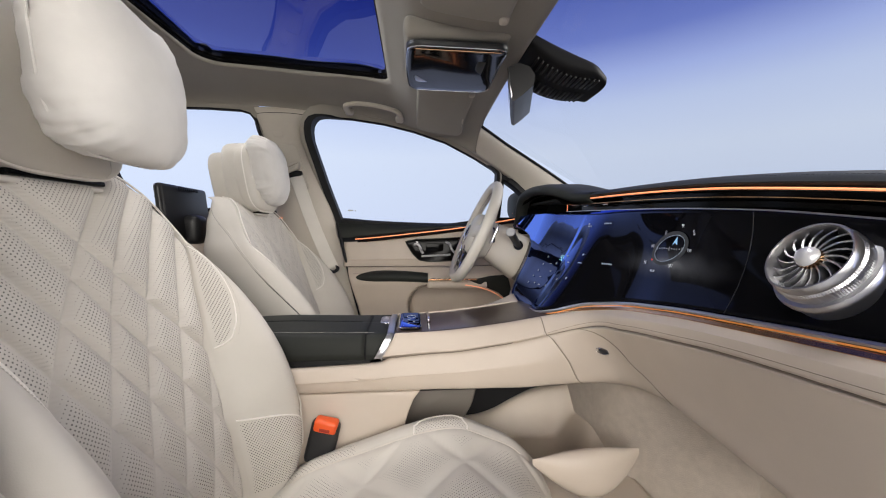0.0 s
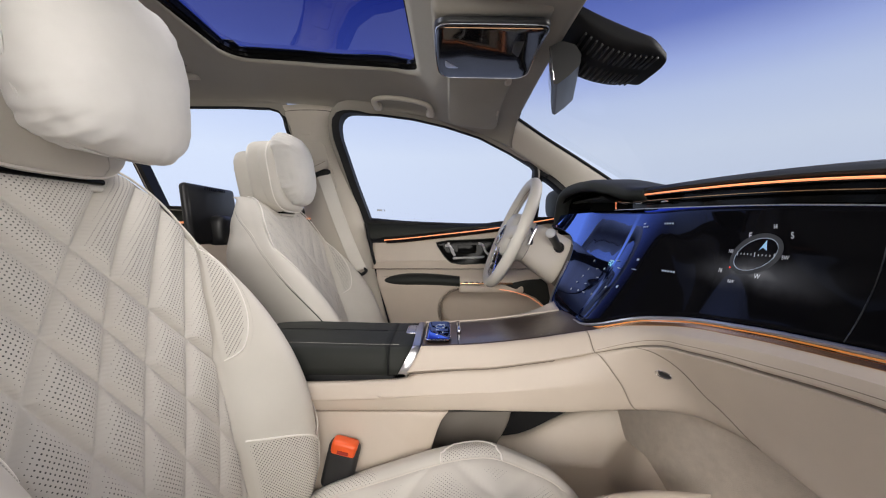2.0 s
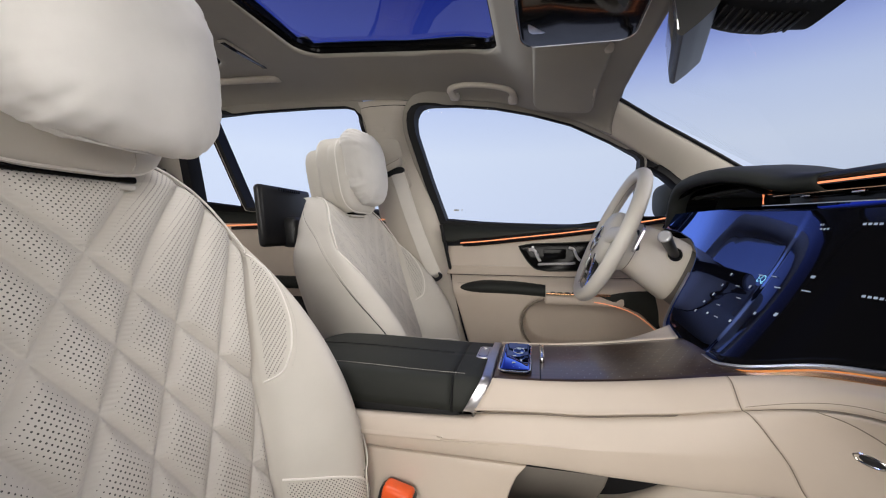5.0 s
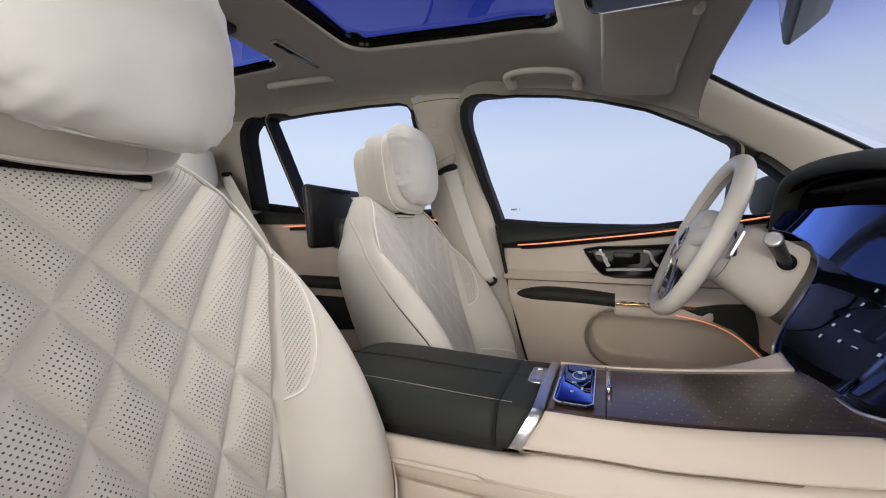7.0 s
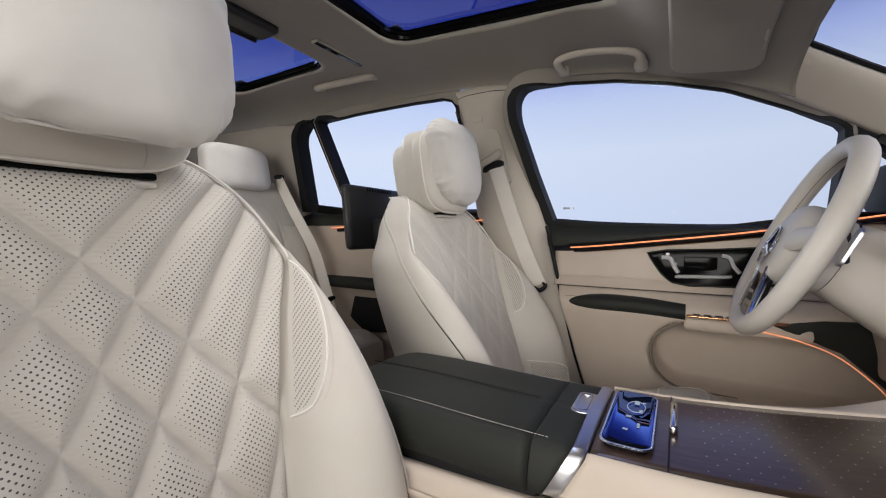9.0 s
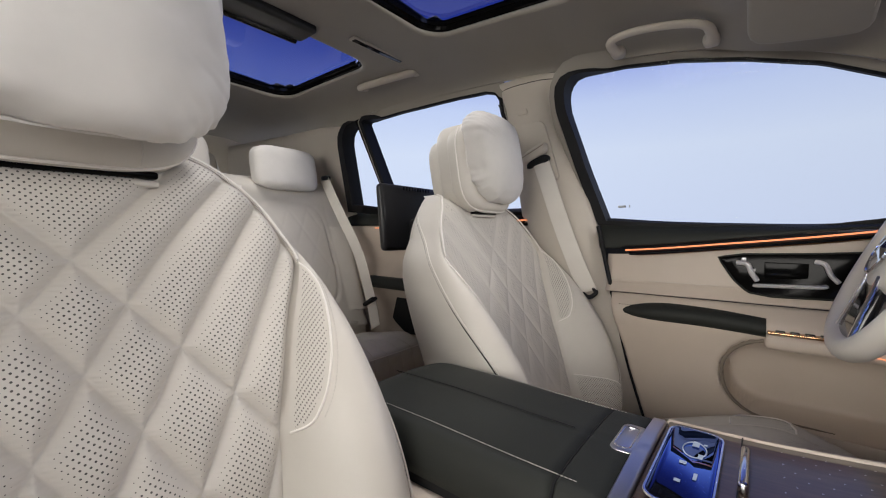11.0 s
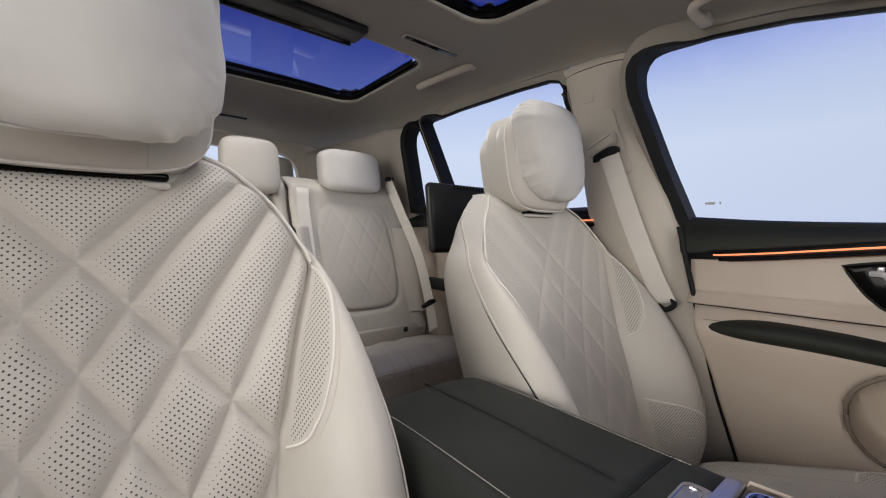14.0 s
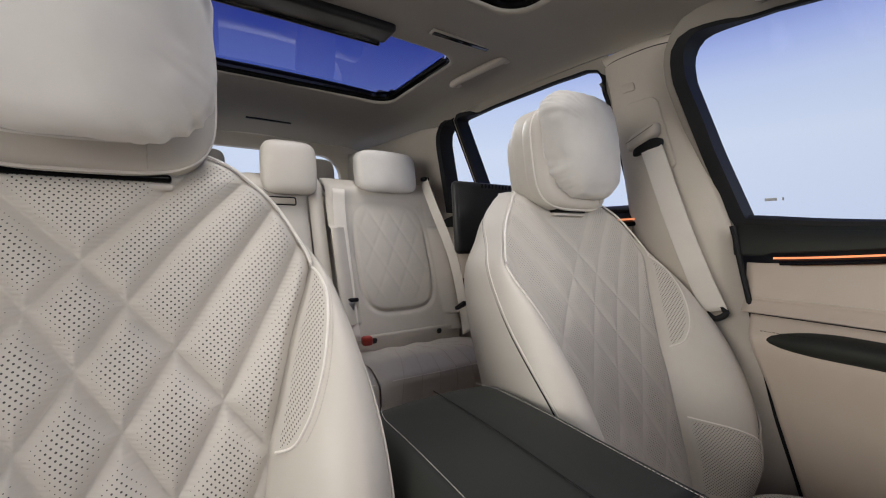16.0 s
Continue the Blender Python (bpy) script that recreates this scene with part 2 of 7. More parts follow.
def backdrop_material():
    """A lit studio cyclorama: pale at the horizon, deep blue overhead."""
    m, nt, b, out = nodes_of("studio_cyclorama")
    nt.nodes.remove(b)
    sep = nt.nodes.new("ShaderNodeSeparateXYZ")
    link(nt, nt.nodes.new("ShaderNodeTexCoord").outputs["Object"], sep.inputs["Vector"])
    mr = nt.nodes.new("ShaderNodeMapRange")
    mr.inputs["From Min"].default_value, mr.inputs["From Max"].default_value = 0.0, 7.0
    link(nt, sep.outputs["Z"], mr.inputs["Value"])
    c = ramp(nt, mr.outputs["Result"], [(0.0, (0.52, 0.62, 0.97)), (0.08, (0.66, 0.755, 1.0)), (0.30, (0.70, 0.80, 1.02)), (0.40, (0.58, 0.69, 0.99)), (0.46, (0.41, 0.51, 0.92)),
                                        (0.53, (0.17, 0.235, 0.65)), (0.63, (0.075, 0.115, 0.46)), (1.0, (0.05, 0.09, 0.40))])
    # the cyclorama stands on the far side of the car; the near side of the hall is unlit
    side = nt.nodes.new("ShaderNodeMapRange")
    side.interpolation_type = "SMOOTHSTEP"
    side.inputs["From Min"].default_value, side.inputs["From Max"].default_value = -3.5, 0.5
    side.inputs["To Min"].default_value, side.inputs["To Max"].default_value = 0.11, 0.98
    link(nt, sep.outputs["Y"], side.inputs["Value"])
    em = nt.nodes.new("ShaderNodeEmission")
    along = nt.nodes.new("ShaderNodeMapRange")
    along.inputs["From Min"].default_value, along.inputs["From Max"].default_value = -4.0, 5.0
    along.inputs["To Min"].default_value, along.inputs["To Max"].default_value = 1.10, 0.90
    link(nt, sep.outputs["X"], along.inputs["Value"])
    glow = add(nt, "ShaderNodeMath", op="MULTIPLY")
    link(nt, side.outputs["Result"], glow.inputs[0])
    link(nt, along.outputs["Result"], glow.inputs[1])
    link(nt, glow.outputs["Value"], em.inputs["Strength"])
    link(nt, c.outputs["Color"], em.inputs["Color"])
    link(nt, em.outputs["Emission"], out.inputs["Surface"])
    return m


M_WOOD = wood_material()
M_BACKDROP = backdrop_material()
M_STUDIO = surface("studio_floor_paint", (0.42, 0.42, 0.43), 0.4, var=0.05, bump=0.05)

# ---- building helpers ----


def thing(name, loc, label, category, group="", kind=""):
    ob = new(name)
    ob.empty_display_size = 0.05
    ob.location = loc
    return tagged(ob, label, category, group, kind)


def mesh_ob(name, bm, mat, angle=40):
    bmesh.ops.remove_doubles(bm, verts=bm.verts, dist=1e-6)
    bmesh.ops.recalc_face_normals(bm, faces=bm.faces)
    me = bpy.data.meshes.new(name)
    bm.to_mesh(me)
    bm.free()
    me.polygons.foreach_set("use_smooth", [True] * len(me.polygons))
    me.set_sharp_from_angle(angle=radians(angle))
    me.materials.append(mat)
    return new(name, me)


def part(name, bm, mat, parent, label="", angle=40, solid=0.0, offset=-1.0, front=(-0.1, 0.0, 0.75)):
    """One mesh under a thing; solid thickens it away from the point front, which its face looks towards."""
    ob = mesh_ob(name, bm, mat, angle)
    if solid:
        me, f = ob.data, Vector(front)
        if sum((f - q.center).dot(q.normal) * q.area for q in me.polygons) < 0:
            me.flip_normals()
    ob.parent = parent
    if parent.parent is None:
        ob.matrix_parent_inverse = Matrix.Translation(parent.location).inverted()
    if solid:
        mod = ob.modifiers.new("thickness", "SOLIDIFY")
        mod.thickness, mod.offset = solid, offset
    if label:
        ob["label"] = label
    return ob


def whole(name, bm, mat, label, category, group="", kind="", angle=40, solid=0.0, offset=-1.0):
    ob = mesh_ob(name, bm, mat, angle)
    if solid:
        mod = ob.modifiers.new("thickness", "SOLIDIFY")
        mod.thickness, mod.offset = solid, offset
    return tagged(ob, label, category, group, kind)


def smooth_lut(table):
    """Smooth interpolation through a short table of (x, y)."""
    xs, ys = (np.array(c, float) for c in zip(*sorted(table)))
    d = np.gradient(ys, xs)

    def f(v):
        v = min(max(v, xs[0]), xs[-1])
        i = int(min(max(np.searchsorted(xs, v) - 1, 0), len(xs) - 2))
        h = xs[i + 1] - xs[i]
        s = (v - xs[i]) / h
        return float((1 + 2 * s) * (1 - s) ** 2 * ys[i] + s * (1 - s) ** 2 * h * d[i] + s * s * (3 - 2 * s) * ys[i + 1] + s * s * (s - 1) * h * d[i + 1])
    return f


def curve(points, n, closed=False):
    """n points along a Catmull-Rom curve through the given points."""
    p = [Vector(q) for q in points]
    m = len(p)
    segs = m if closed else m - 1
    out = []
    for k in range(n):
        t = k / (n if closed else n - 1) * segs
        i = min(int(t), segs - 1)
        u = t - i
        g = (lambda j: p[j % m]) if closed else (lambda j: p[min(max(j, 0), m - 1)])
        a, b, c, d = g(i - 1), g(i), g(i + 1), g(i + 2)
        out.append(0.5 * ((2 * b) + (c - a) * u + (2 * a - 5 * b + 4 * c - d) * u * u + (3 * b - a - 3 * c + d) * u ** 3))
    return out


def grid(rows, wrap=False, bm=None, cap=False):
    """A mesh of rows of points; wrap joins each row's end to its start."""
    bm = bm or bmesh.new()
    vs = [[bm.verts.new(p) for p in r] for r in rows]
    n = len(vs[0])
    for a, b in zip(vs, vs[1:]):
        for j in range(n if wrap else n - 1):
            k = (j + 1) % n
            bm.faces.new((a[j], a[k], b[k], b[j]))
    if cap:
        bm.faces.new(vs[0])
        bm.faces.new(vs[-1])
    return bm


def sheet(fn, us, vs):
    return [[fn(u, v) for u in us] for v in vs]


def lin(a, b, n):
    return [a + (b - a) * i / (n - 1) for i in range(n)]


def rbox(cx, cy, cz, sx, sy, sz, r=0.004, seg=3, rot=None, bm=None):
    """A box with rounded edges, of full sizes sx, sy, sz about its centre."""
    b = bmesh.new()
    bmesh.ops.create_cube(b, size=1)
    bmesh.ops.scale(b, vec=(sx, sy, sz), verts=b.verts)
    bmesh.ops.bevel(b, geom=list(b.edges), offset=min(r, 0.49 * min(sx, sy, sz)), segments=seg, profile=0.5, affect="EDGES")
    m = Matrix.Translation((cx, cy, cz)) @ (rot if rot else Matrix.Identity(4))
    bmesh.ops.transform(b, matrix=m, verts=b.verts)
    if bm is None:
        return b
    return join(bm, b)


def join(bm, b):
    me = bpy.data.meshes.new("joined")
    b.to_mesh(me)
    b.free()
    bm.from_mesh(me)
    bpy.data.meshes.remove(me)
    return bm


def tube(path, radius, n=8, closed=False, flat=1.0, up=(0, 0, 1), bm=None):
    """A tube along a path; radius may be a function of the fraction along it; flat squashes it along up."""
    rows = []
    m = len(path)
    for i, p in enumerate(path):
        p = Vector(p)
        a = Vector(path[(i - 1) % m] if closed or i else path[0])
        c = Vector(path[(i + 1) % m] if closed or i < m - 1 else path[-1])
        t = (c - a).normalized()
        s = t.cross(Vector(up))
        s = s.normalized() if s.length > 1e-6 else t.orthogonal().normalized()
        w = s.cross(t).normalized()
        r = radius(i / (m - 1)) if callable(radius) else radius
        rows.append([p + r * (math.cos(q) * s + flat * math.sin(q) * w) for q in (2 * math.pi * k / n for k in range(n))])
    if closed:
        rows.append(rows[0])
    return grid(rows, wrap=True, bm=bm, cap=not closed)


def slab(outline, depth, to3, bevel=0.003, seg=2, bm=None):
    """A plate from a 2D outline: to3(u, v, d) places it; d runs from 0 to depth, with a rounded front edge."""
    b = bm or bmesh.new()
    k = len(outline)
    nrm = []
    for i in range(k):
        ax, ay = outline[i - 1]
        bx, by = outline[(i + 1) % k]
        tx, ty = bx - ax, by - ay
        l = math.hypot(tx, ty) or 1
        nx, ny = ty / l, -tx / l
        nrm.append((nx, ny))
    area = sum(outline[i][0] * outline[(i + 1) % k][1] - outline[(i + 1) % k][0] * outline[i][1] for i in range(k))
    sg = 1 if area > 0 else -1
    rows = [[to3(u, v, 0) for u, v in outline]]
    for s in range(seg + 1):
        q = s / seg * math.pi / 2
        ins, d = bevel * (1 - math.cos(q)), depth - bevel + bevel * math.sin(q)
        rows.append([to3(u - sg * nx * ins, v - sg * ny * ins, d) for (u, v), (nx, ny) in zip(outline, nrm)])
    return grid(rows, wrap=True, bm=b, cap=True)


def rrect(w, h, r, n=5, cx=0.0, cy=0.0):
    out = []
    for sx, sy, a0 in ((1, 1, 0), (-1, 1, 90), (-1, -1, 180), (1, -1, 270)):
        for i in range(n + 1):
            a = radians(a0 + 90 * i / n)
            out.append((cx + sx * (w / 2 - r) + r * math.cos(a), cy + sy * (h / 2 - r) + r * math.sin(a)))
    return out


def blob(c, half, e1=0.5, e2=0.5, nu=40, nv=24, warp=None):
    """A superellipsoid: e below 1 squares it off."""
    def sp(v, e):
        return math.copysign(abs(v) ** e, v)
    rows = []
    for i in range(nv + 1):
        ph = -math.pi / 2 + math.pi * i / nv
        row = []
        for j in range(nu):
            th = 2 * math.pi * j / nu
            p = Vector((sp(math.cos(ph), e1) * sp(math.cos(th), e2), sp(math.cos(ph), e1) * sp(math.sin(th), e2), sp(math.sin(ph), e1)))
            if warp:
                p = warp(p)
            row.append((c[0] + half[0] * p[0], c[1] + half[1] * p[1], c[2] + half[2] * p[2]))
        rows.append(row)
    return grid(rows, wrap=True)


def stitches(path, length=0.0035, gap=0.0025, r=0.0006):
    """A row of small thread stitches along a path."""
    bm = bmesh.new()
    p = [Vector(q) for q in path]
    seg = [(b - a).length for a, b in zip(p, p[1:])]
    total, s = sum(seg), 0.0

    def at(d):
        i = 0
        while i < len(seg) - 1 and d > seg[i]:
            d -= seg[i]
            i += 1
        return p[i].lerp(p[i + 1], min(1, d / seg[i] if seg[i] else 0))
    while s + length < total:
        tube([at(s), at(s + length)], r, 5, bm=bm)
        s += length + gap
    return bm


def mirrored(pts, side):
    return [(x, side * y, z) for x, y, z in pts]


# ---- studio ----
rows = []
for i in range(17):
    ph = radians(-12 + 102 * i / 16)
    rows.append([(7 * math.cos(ph) * math.cos(a), 7 * math.cos(ph) * math.sin(a), 7 * math.sin(ph)) for a in (2 * math.pi * k / 40 for k in range(40))])
whole("backdrop", grid(rows, wrap=True), M_BACKDROP, "glowing pale blue studio cyclorama, deeper blue overhead", "backdrop", kind="structure")
b = bmesh.new()
bmesh.ops.create_circle(b, cap_ends=True, segments=48, radius=6.95)
bmesh.ops.translate(b, vec=(0, 0, -0.5), verts=b.verts)
whole("ground", b, M_STUDIO, "pale grey painted studio floor under the car", "floor", kind="structure")

# ---- cabin shell ----
# x runs forward, y to the car's left, z up from the cabin floor.
ZC = smooth_lut([(-2.25, 1.255), (-2.0, 1.277), (-1.7, 1.293), (-1.45, 1.30), (-1.0, 1.302), (-0.66, 1.286), (-0.35, 1.262), (-0.07, 1.225), (0.0, 1.185), (0.1, 1.163), (0.245, 1.152)])
ZTOP = smooth_lut([(-2.25, 1.20), (-1.9, 1.205), (-1.6, 1.208), (-1.35, 1.212), (-1.0, 1.222), (-0.62, 1.218), (-0.4, 1.203), (-0.24, 1.193), (-0.117, 1.177), (0.0, 1.15), (0.126, 1.106), (0.245, 1.049)])
YR = smooth_lut([(-2.25, 0.58), (-1.9, 0.60), (-1.4, 0.62), (-0.6, 0.632), (0.0, 0.635), (0.245, 0.628)])


def roof_point(x, v):
    """v from -1 to 1 across the headliner: flat over the middle, falling to the rails."""
    s, a = (1 if v >= 0 else -1), abs(v)
    zc, zt, yr = ZC(x), ZTOP(x), YR(x)
    ye = 0.43
    if a <= 0.62:
        y = ye * a / 0.62
        return (x, s * y, zc - 0.012 * (y / ye) ** 2)
    u = (a - 0.62) / 0.38
    y = ye + (yr - ye) * math.sin(u * math.pi / 2) ** 0.95
    z = zc - 0.012 - (zc - 0.012 - zt) * (1 - math.cos(u * math.pi / 2)) ** 0.85
    return (x, s * y, z)


HOLES = [(-0.655, -0.072, 0.375, 0.07), (-1.445, -0.925, 0.41, 0.08)]


def hole_sd(x, y, h):
    x0, x1, hy, r = h
    qx, qy = abs(x - (x0 + x1) / 2) - (x1 - x0) / 2 + r, abs(y) - hy + r
    return math.hypot(max(qx, 0), max(qy, 0)) + min(max(qx, qy), 0) - r


def snap_to(x, y, h):
    for _ in range(4):
        d, e = hole_sd(x, y, h), 1e-4
        gx, gy = (hole_sd(x + e, y, h) - d) / e, (hole_sd(x, y + e, h) - d) / e
        x, y = x - d * gx, y - d * gy
    return x, y


xs = lin(-2.25, 0.245, 190)
vs = lin(-1, 1, 131)
b = grid(sheet(lambda v, x: roof_point(x, v), vs, xs))
for h in HOLES:
    gone = [f for f in b.faces if hole_sd(*f.calc_center_median()[:2], h) < 0]
    rim = {v for f in gone for v in f.verts}
    bmesh.ops.delete(b, geom=gone, context="FACES")
    for v in rim:
        if v.is_valid and any(e.is_boundary for e in v.link_edges):
            nx, ny = snap_to(v.co.x, v.co.y, h)
            v.co.x, v.co.y = nx, ny
ceiling = whole("ceiling", b, M_HEADLINER, "beige cloth headliner with two sunroof openings", "headliner", kind="structure", angle=70, solid=0.012, offset=-1.0)


def roof_z(x, y):
    return ZC(x) - 0.012 * (y / 0.43) ** 2


def hole_ring(h, grow, dz, n=96):
    """Points round a sunroof opening, offset outward by grow and lifted by dz."""
    x0, x1, hy, r = h
    pts = rrect(x1 - x0 + 2 * grow, 2 * hy + 2 * grow, r + grow, 12, (x0 + x1) / 2, 0)
    return [(x, y, roof_z(x, y) + dz) for x, y in pts]


for i, h in enumerate(HOLES):
    sun = thing("window_%d" % (i + 1), ((h[0] + h[1]) / 2, 0, roof_z((h[0] + h[1]) / 2, 0)), "dark blue tinted panoramic sunroof glass with black rubber seal", "sunroof", kind="structure")
    rows = [hole_ring(h, 0.001, -0.003), hole_ring(h, -0.005, 0.001), hole_ring(h, -0.007, 0.008), hole_ring(h, -0.012, 0.010), hole_ring(h, -0.013, 0.020), hole_ring(h, 0.03, 0.024)]
    part("window_frame", grid(rows, wrap=True), M_SLOT, sun, "black rubber seal", angle=30)
    rows = [[(x, y, roof_z(x, y) + 0.016) for y in lin(-h[2] - 0.02, h[2] + 0.02, 9)] for x in lin(h[0] - 0.02, h[1] + 0.02, 12)]
    g = part("pane", grid(rows), M_SUNGLASS, sun, "blue tinted glass")
    g.visible_shadow = False

def ceiling_z(x, y):
    """Height of the headliner over (x, y), rails included."""
    a = min(abs(y), YR(x) - 0.001)
    if a <= 0.43:
        return roof_z(x, a)
    u = math.asin(min(1.0, (a - 0.43) / (YR(x) - 0.43)) ** (1 / 0.95)) / (math.pi / 2)
    zc = ZC(x) - 0.012
    return zc - (zc - ZTOP(x)) * (1 - math.cos(u * math.pi / 2)) ** 0.85


# outer roof skin above the openings' surround, closing the shell
b = grid(sheet(lambda v, x: (x, 1.09 * roof_point(x, v)[1], roof_point(x, v)[2] + 0.05), lin(-1, 1, 41), lin(-2.3, 0.27, 80)))
for h in HOLES:
    big = (h[0] - 0.03, h[1] + 0.03, h[2] + 0.03, h[3])
    gone = [f for f in b.faces if hole_sd(*f.calc_center_median()[:2], big) < 0]
    bmesh.ops.delete(b, geom=gone, context="FACES")
whole("roof_skin", b, M_SATIN, "dark painted outer roof skin above the headliner", "roof", kind="structure", solid=0.004)

# cabin floor, tunnel and footwell
FLOOR = smooth_lut([(-2.3, 0.30), (-1.65, 0.30), (-1.35, 0.25), (-1.1, 0.02), (-0.7, 0.0), (0.5, 0.0), (0.75, 0.10), (0.95, 0.36), (1.05, 0.55)])
rows = []
for x in lin(-2.3, 1.05, 80):
    z = FLOOR(x)
    rows.append([(x, y, z + 0.14 * math.exp(-(y / 0.11) ** 4) * (1 if x > -1.2 else 0.2) + 0.02 * noise.noise((x * 3, y * 3, 0)) * 0.3 + (0.10 * max(0, abs(y) - 0.56) / 0.16)) for y in lin(-0.72, 0.72, 60)])
whole("floor", grid(rows), M_CARPET, "beige velour carpet over the cabin floor and footwells", "carpet", kind="structure", solid=0.02)

# firewall and lower shell behind the dashboard
b = grid([[(0.98, y, z) for y in lin(-0.76, 0.76, 6)] for z in lin(0.3, 0.86, 5)])
whole("wall_front", b, M_SATIN, "dark bulkhead behind the dashboard", "bulkhead", kind="structure", solid=0.02)

# ---- body sides ----


def glass_y(x, z):
    """Half-width of the side glass."""
    return 0.722 - 0.20 * (z - 0.80) - 0.045 * max(0.0, -0.7 - x) - 0.03 * max(0.0, x - 0.3)


def on_side(side, pts, inset=0.0):
    return [(x, side * (glass_y(x, z) - inset), z) for x, z in pts]


def resampled(pts, n):
    """The closed outline resampled at n even steps, from its rearmost low point."""
    k = len(pts)
    d = [0.0]
    for i in range(k):
        a, c = pts[i], pts[(i + 1) % k]
        d.append(d[-1] + math.hypot(c[0] - a[0], c[1] - a[1]))
    xs = [p[0] for p in pts] + [pts[0][0]]
    zs = [p[1] for p in pts] + [pts[0][1]]
    return [(float(np.interp(s, d, xs)), float(np.interp(s, d, zs))) for s in (d[-1] * i / n for i in range(n))]


def grown(pts, by):
    k = len(pts)
    area = sum(pts[i][0] * pts[(i + 1) % k][1] - pts[(i + 1) % k][0] * pts[i][1] for i in range(k))
    sg = 1 if area > 0 else -1
    out = []
    for i in range(k):
        ax, az = pts[i - 1]
        bx, bz = pts[(i + 1) % k]
        l = math.hypot(bx - ax, bz - az) or 1
        g = by(pts[i][0], pts[i][1]) if callable(by) else by
        out.append((pts[i][0] + sg * (bz - az) / l * g, pts[i][1] - sg * (bx - ax) / l * g))
    return out


FRONT_WIN = resampled([(-0.288, 0.790), (-0.335, 0.930), (-0.382, 1.090), (-0.385, 1.124), (-0.381, 1.150), (-0.367, 1.170), (-0.34, 1.177), (-0.24, 1.173), (-0.117, 1.157), (0.0, 1.131),
                       (0.126, 1.092), (0.244, 1.034), (0.332, 0.982), (0.326, 0.80), (0.12, 0.772), (-0.17, 0.782)], 110)
QUARTER_WIN = resampled([(0.352, 0.80), (0.361, 0.946), (0.40, 0.920), (0.468, 0.860), (0.51, 0.80)], 60)
REAR_WIN = resampled([(-1.078, 0.845), (-1.184, 1.190), (-1.02, 1.198), (-0.76, 1.200), (-0.65, 1.196), (-0.617, 1.186), (-0.597, 1.160), (-0.575, 1.10), (-0.53, 0.82)], 110)
REAR_QUARTER = resampled([(-1.302, 0.875), (-1.302, 1.12), (-1.29, 1.155), (-1.262, 1.180), (-1.212, 1.190), (-1.102, 0.85)], 70)


QUARTER_OUT = resampled([(-1.352, 0.845), (-1.350, 1.115), (-1.338, 1.160), (-1.300, 1.196), (-1.203, 1.214), (-1.088, 0.82)], 70)


def window(side, name, outline, label, frame_w, lap=None, outer=None, seal=None, reveal=lambda x, z: 0.050):
    """A side window: black frame ring set into the opening, and a pane."""
    cx, cz = sum(p[0] for p in outline) / len(outline), sum(p[1] for p in outline) / len(outline)
    w = thing(name, (cx, side * glass_y(cx, cz), cz), label, "car window", kind="structure")
    outer = outer or grown(outline, frame_w)
    lap = lap or (lambda x, z: 0.010)
    rows = [[(x, side * (glass_y(x, z) - lap(x, z)), z) for x, z in outer], on_side(side, grown(outline, 0.004), 0.056), [(x, side * (glass_y(x, z) - reveal(x, z)), z) for x, z in outline], on_side(side, outline, -0.004), on_side(side, outer, -0.008)]
    if seal:
        mid = grown(outline, seal)
        rows = [[(x, side * (glass_y(x, z) - reveal(x, z) - 0.002), z) for x, z in mid]] + rows[2:]
        edge = [[(x, side * (glass_y(x, z) - lap(x, z)), z) for x, z in outer], [(x, side * (glass_y(x, z) - reveal(x, z) - 0.003), z) for x, z in grown(outline, lambda x, z: seal(x, z) + 0.003)], [(x, side * (glass_y(x, z) - reveal(x, z)), z) for x, z in grown(outline, lambda x, z: max(0.001, seal(x, z) - 0.001))]]
        part("surround", grid([r + [r[0]] for r in edge]), M_HEADLINER, w, "beige cloth edge round the window", angle=50)
    part("window_frame", grid([r + [r[0]] for r in rows]), M_BLACK, w, "black rubber window seal", angle=35)
    b = bmesh.new()
    b.faces.new([b.verts.new(p) for p in on_side(side, grown(outline, 0.004), 0.012)])
    bmesh.ops.triangulate(b, faces=b.faces)
    g = part("pane", b, M_GLASS, w, "clear side glass")
    g.visible_shadow = False
    return w


def front_frame(x, z):
    return 0.041 - 0.008 * min(1.0, max(0.0, (x + 0.37) / 0.1)) if z > 0.9 or x < -0.27 else 0.012


def rear_frame(x, z):
    if x > -0.68 and z > 1.08:
        return 0.045
    return 0.033 if z > 1.15 else 0.014


def front_seal(x, z):
    """Width of the black seal: broad at the centre pillar, slim along the roof."""
    k = (min(1.0, max(0.0, (1.188 - z) / 0.032)) if x < -0.30 else 0.15) if z > 1.0 else (1.0 if x < -0.27 else 0.60)
    return 0.005 + 0.021 * k * k


def front_reveal(x, z):
    """Depth of the frame inside the glass: shallow along the roof."""
    return 0.050 - 0.043 * min(1.0, max(0.0, (x + 0.37) / 0.10)) * min(1.0, max(0.0, (z - 0.95) / 0.08))


def rear_reveal(x, z):
    return 0.050 - 0.042 * min(1.0, max(0.0, (z - 1.12) / 0.06)) * min(1.0, max(0.0, (x + 1.15) / 0.05))


def rear_seal(x, z):
    return 0.006 if z > 1.17 and x > -1.12 else 0.0135


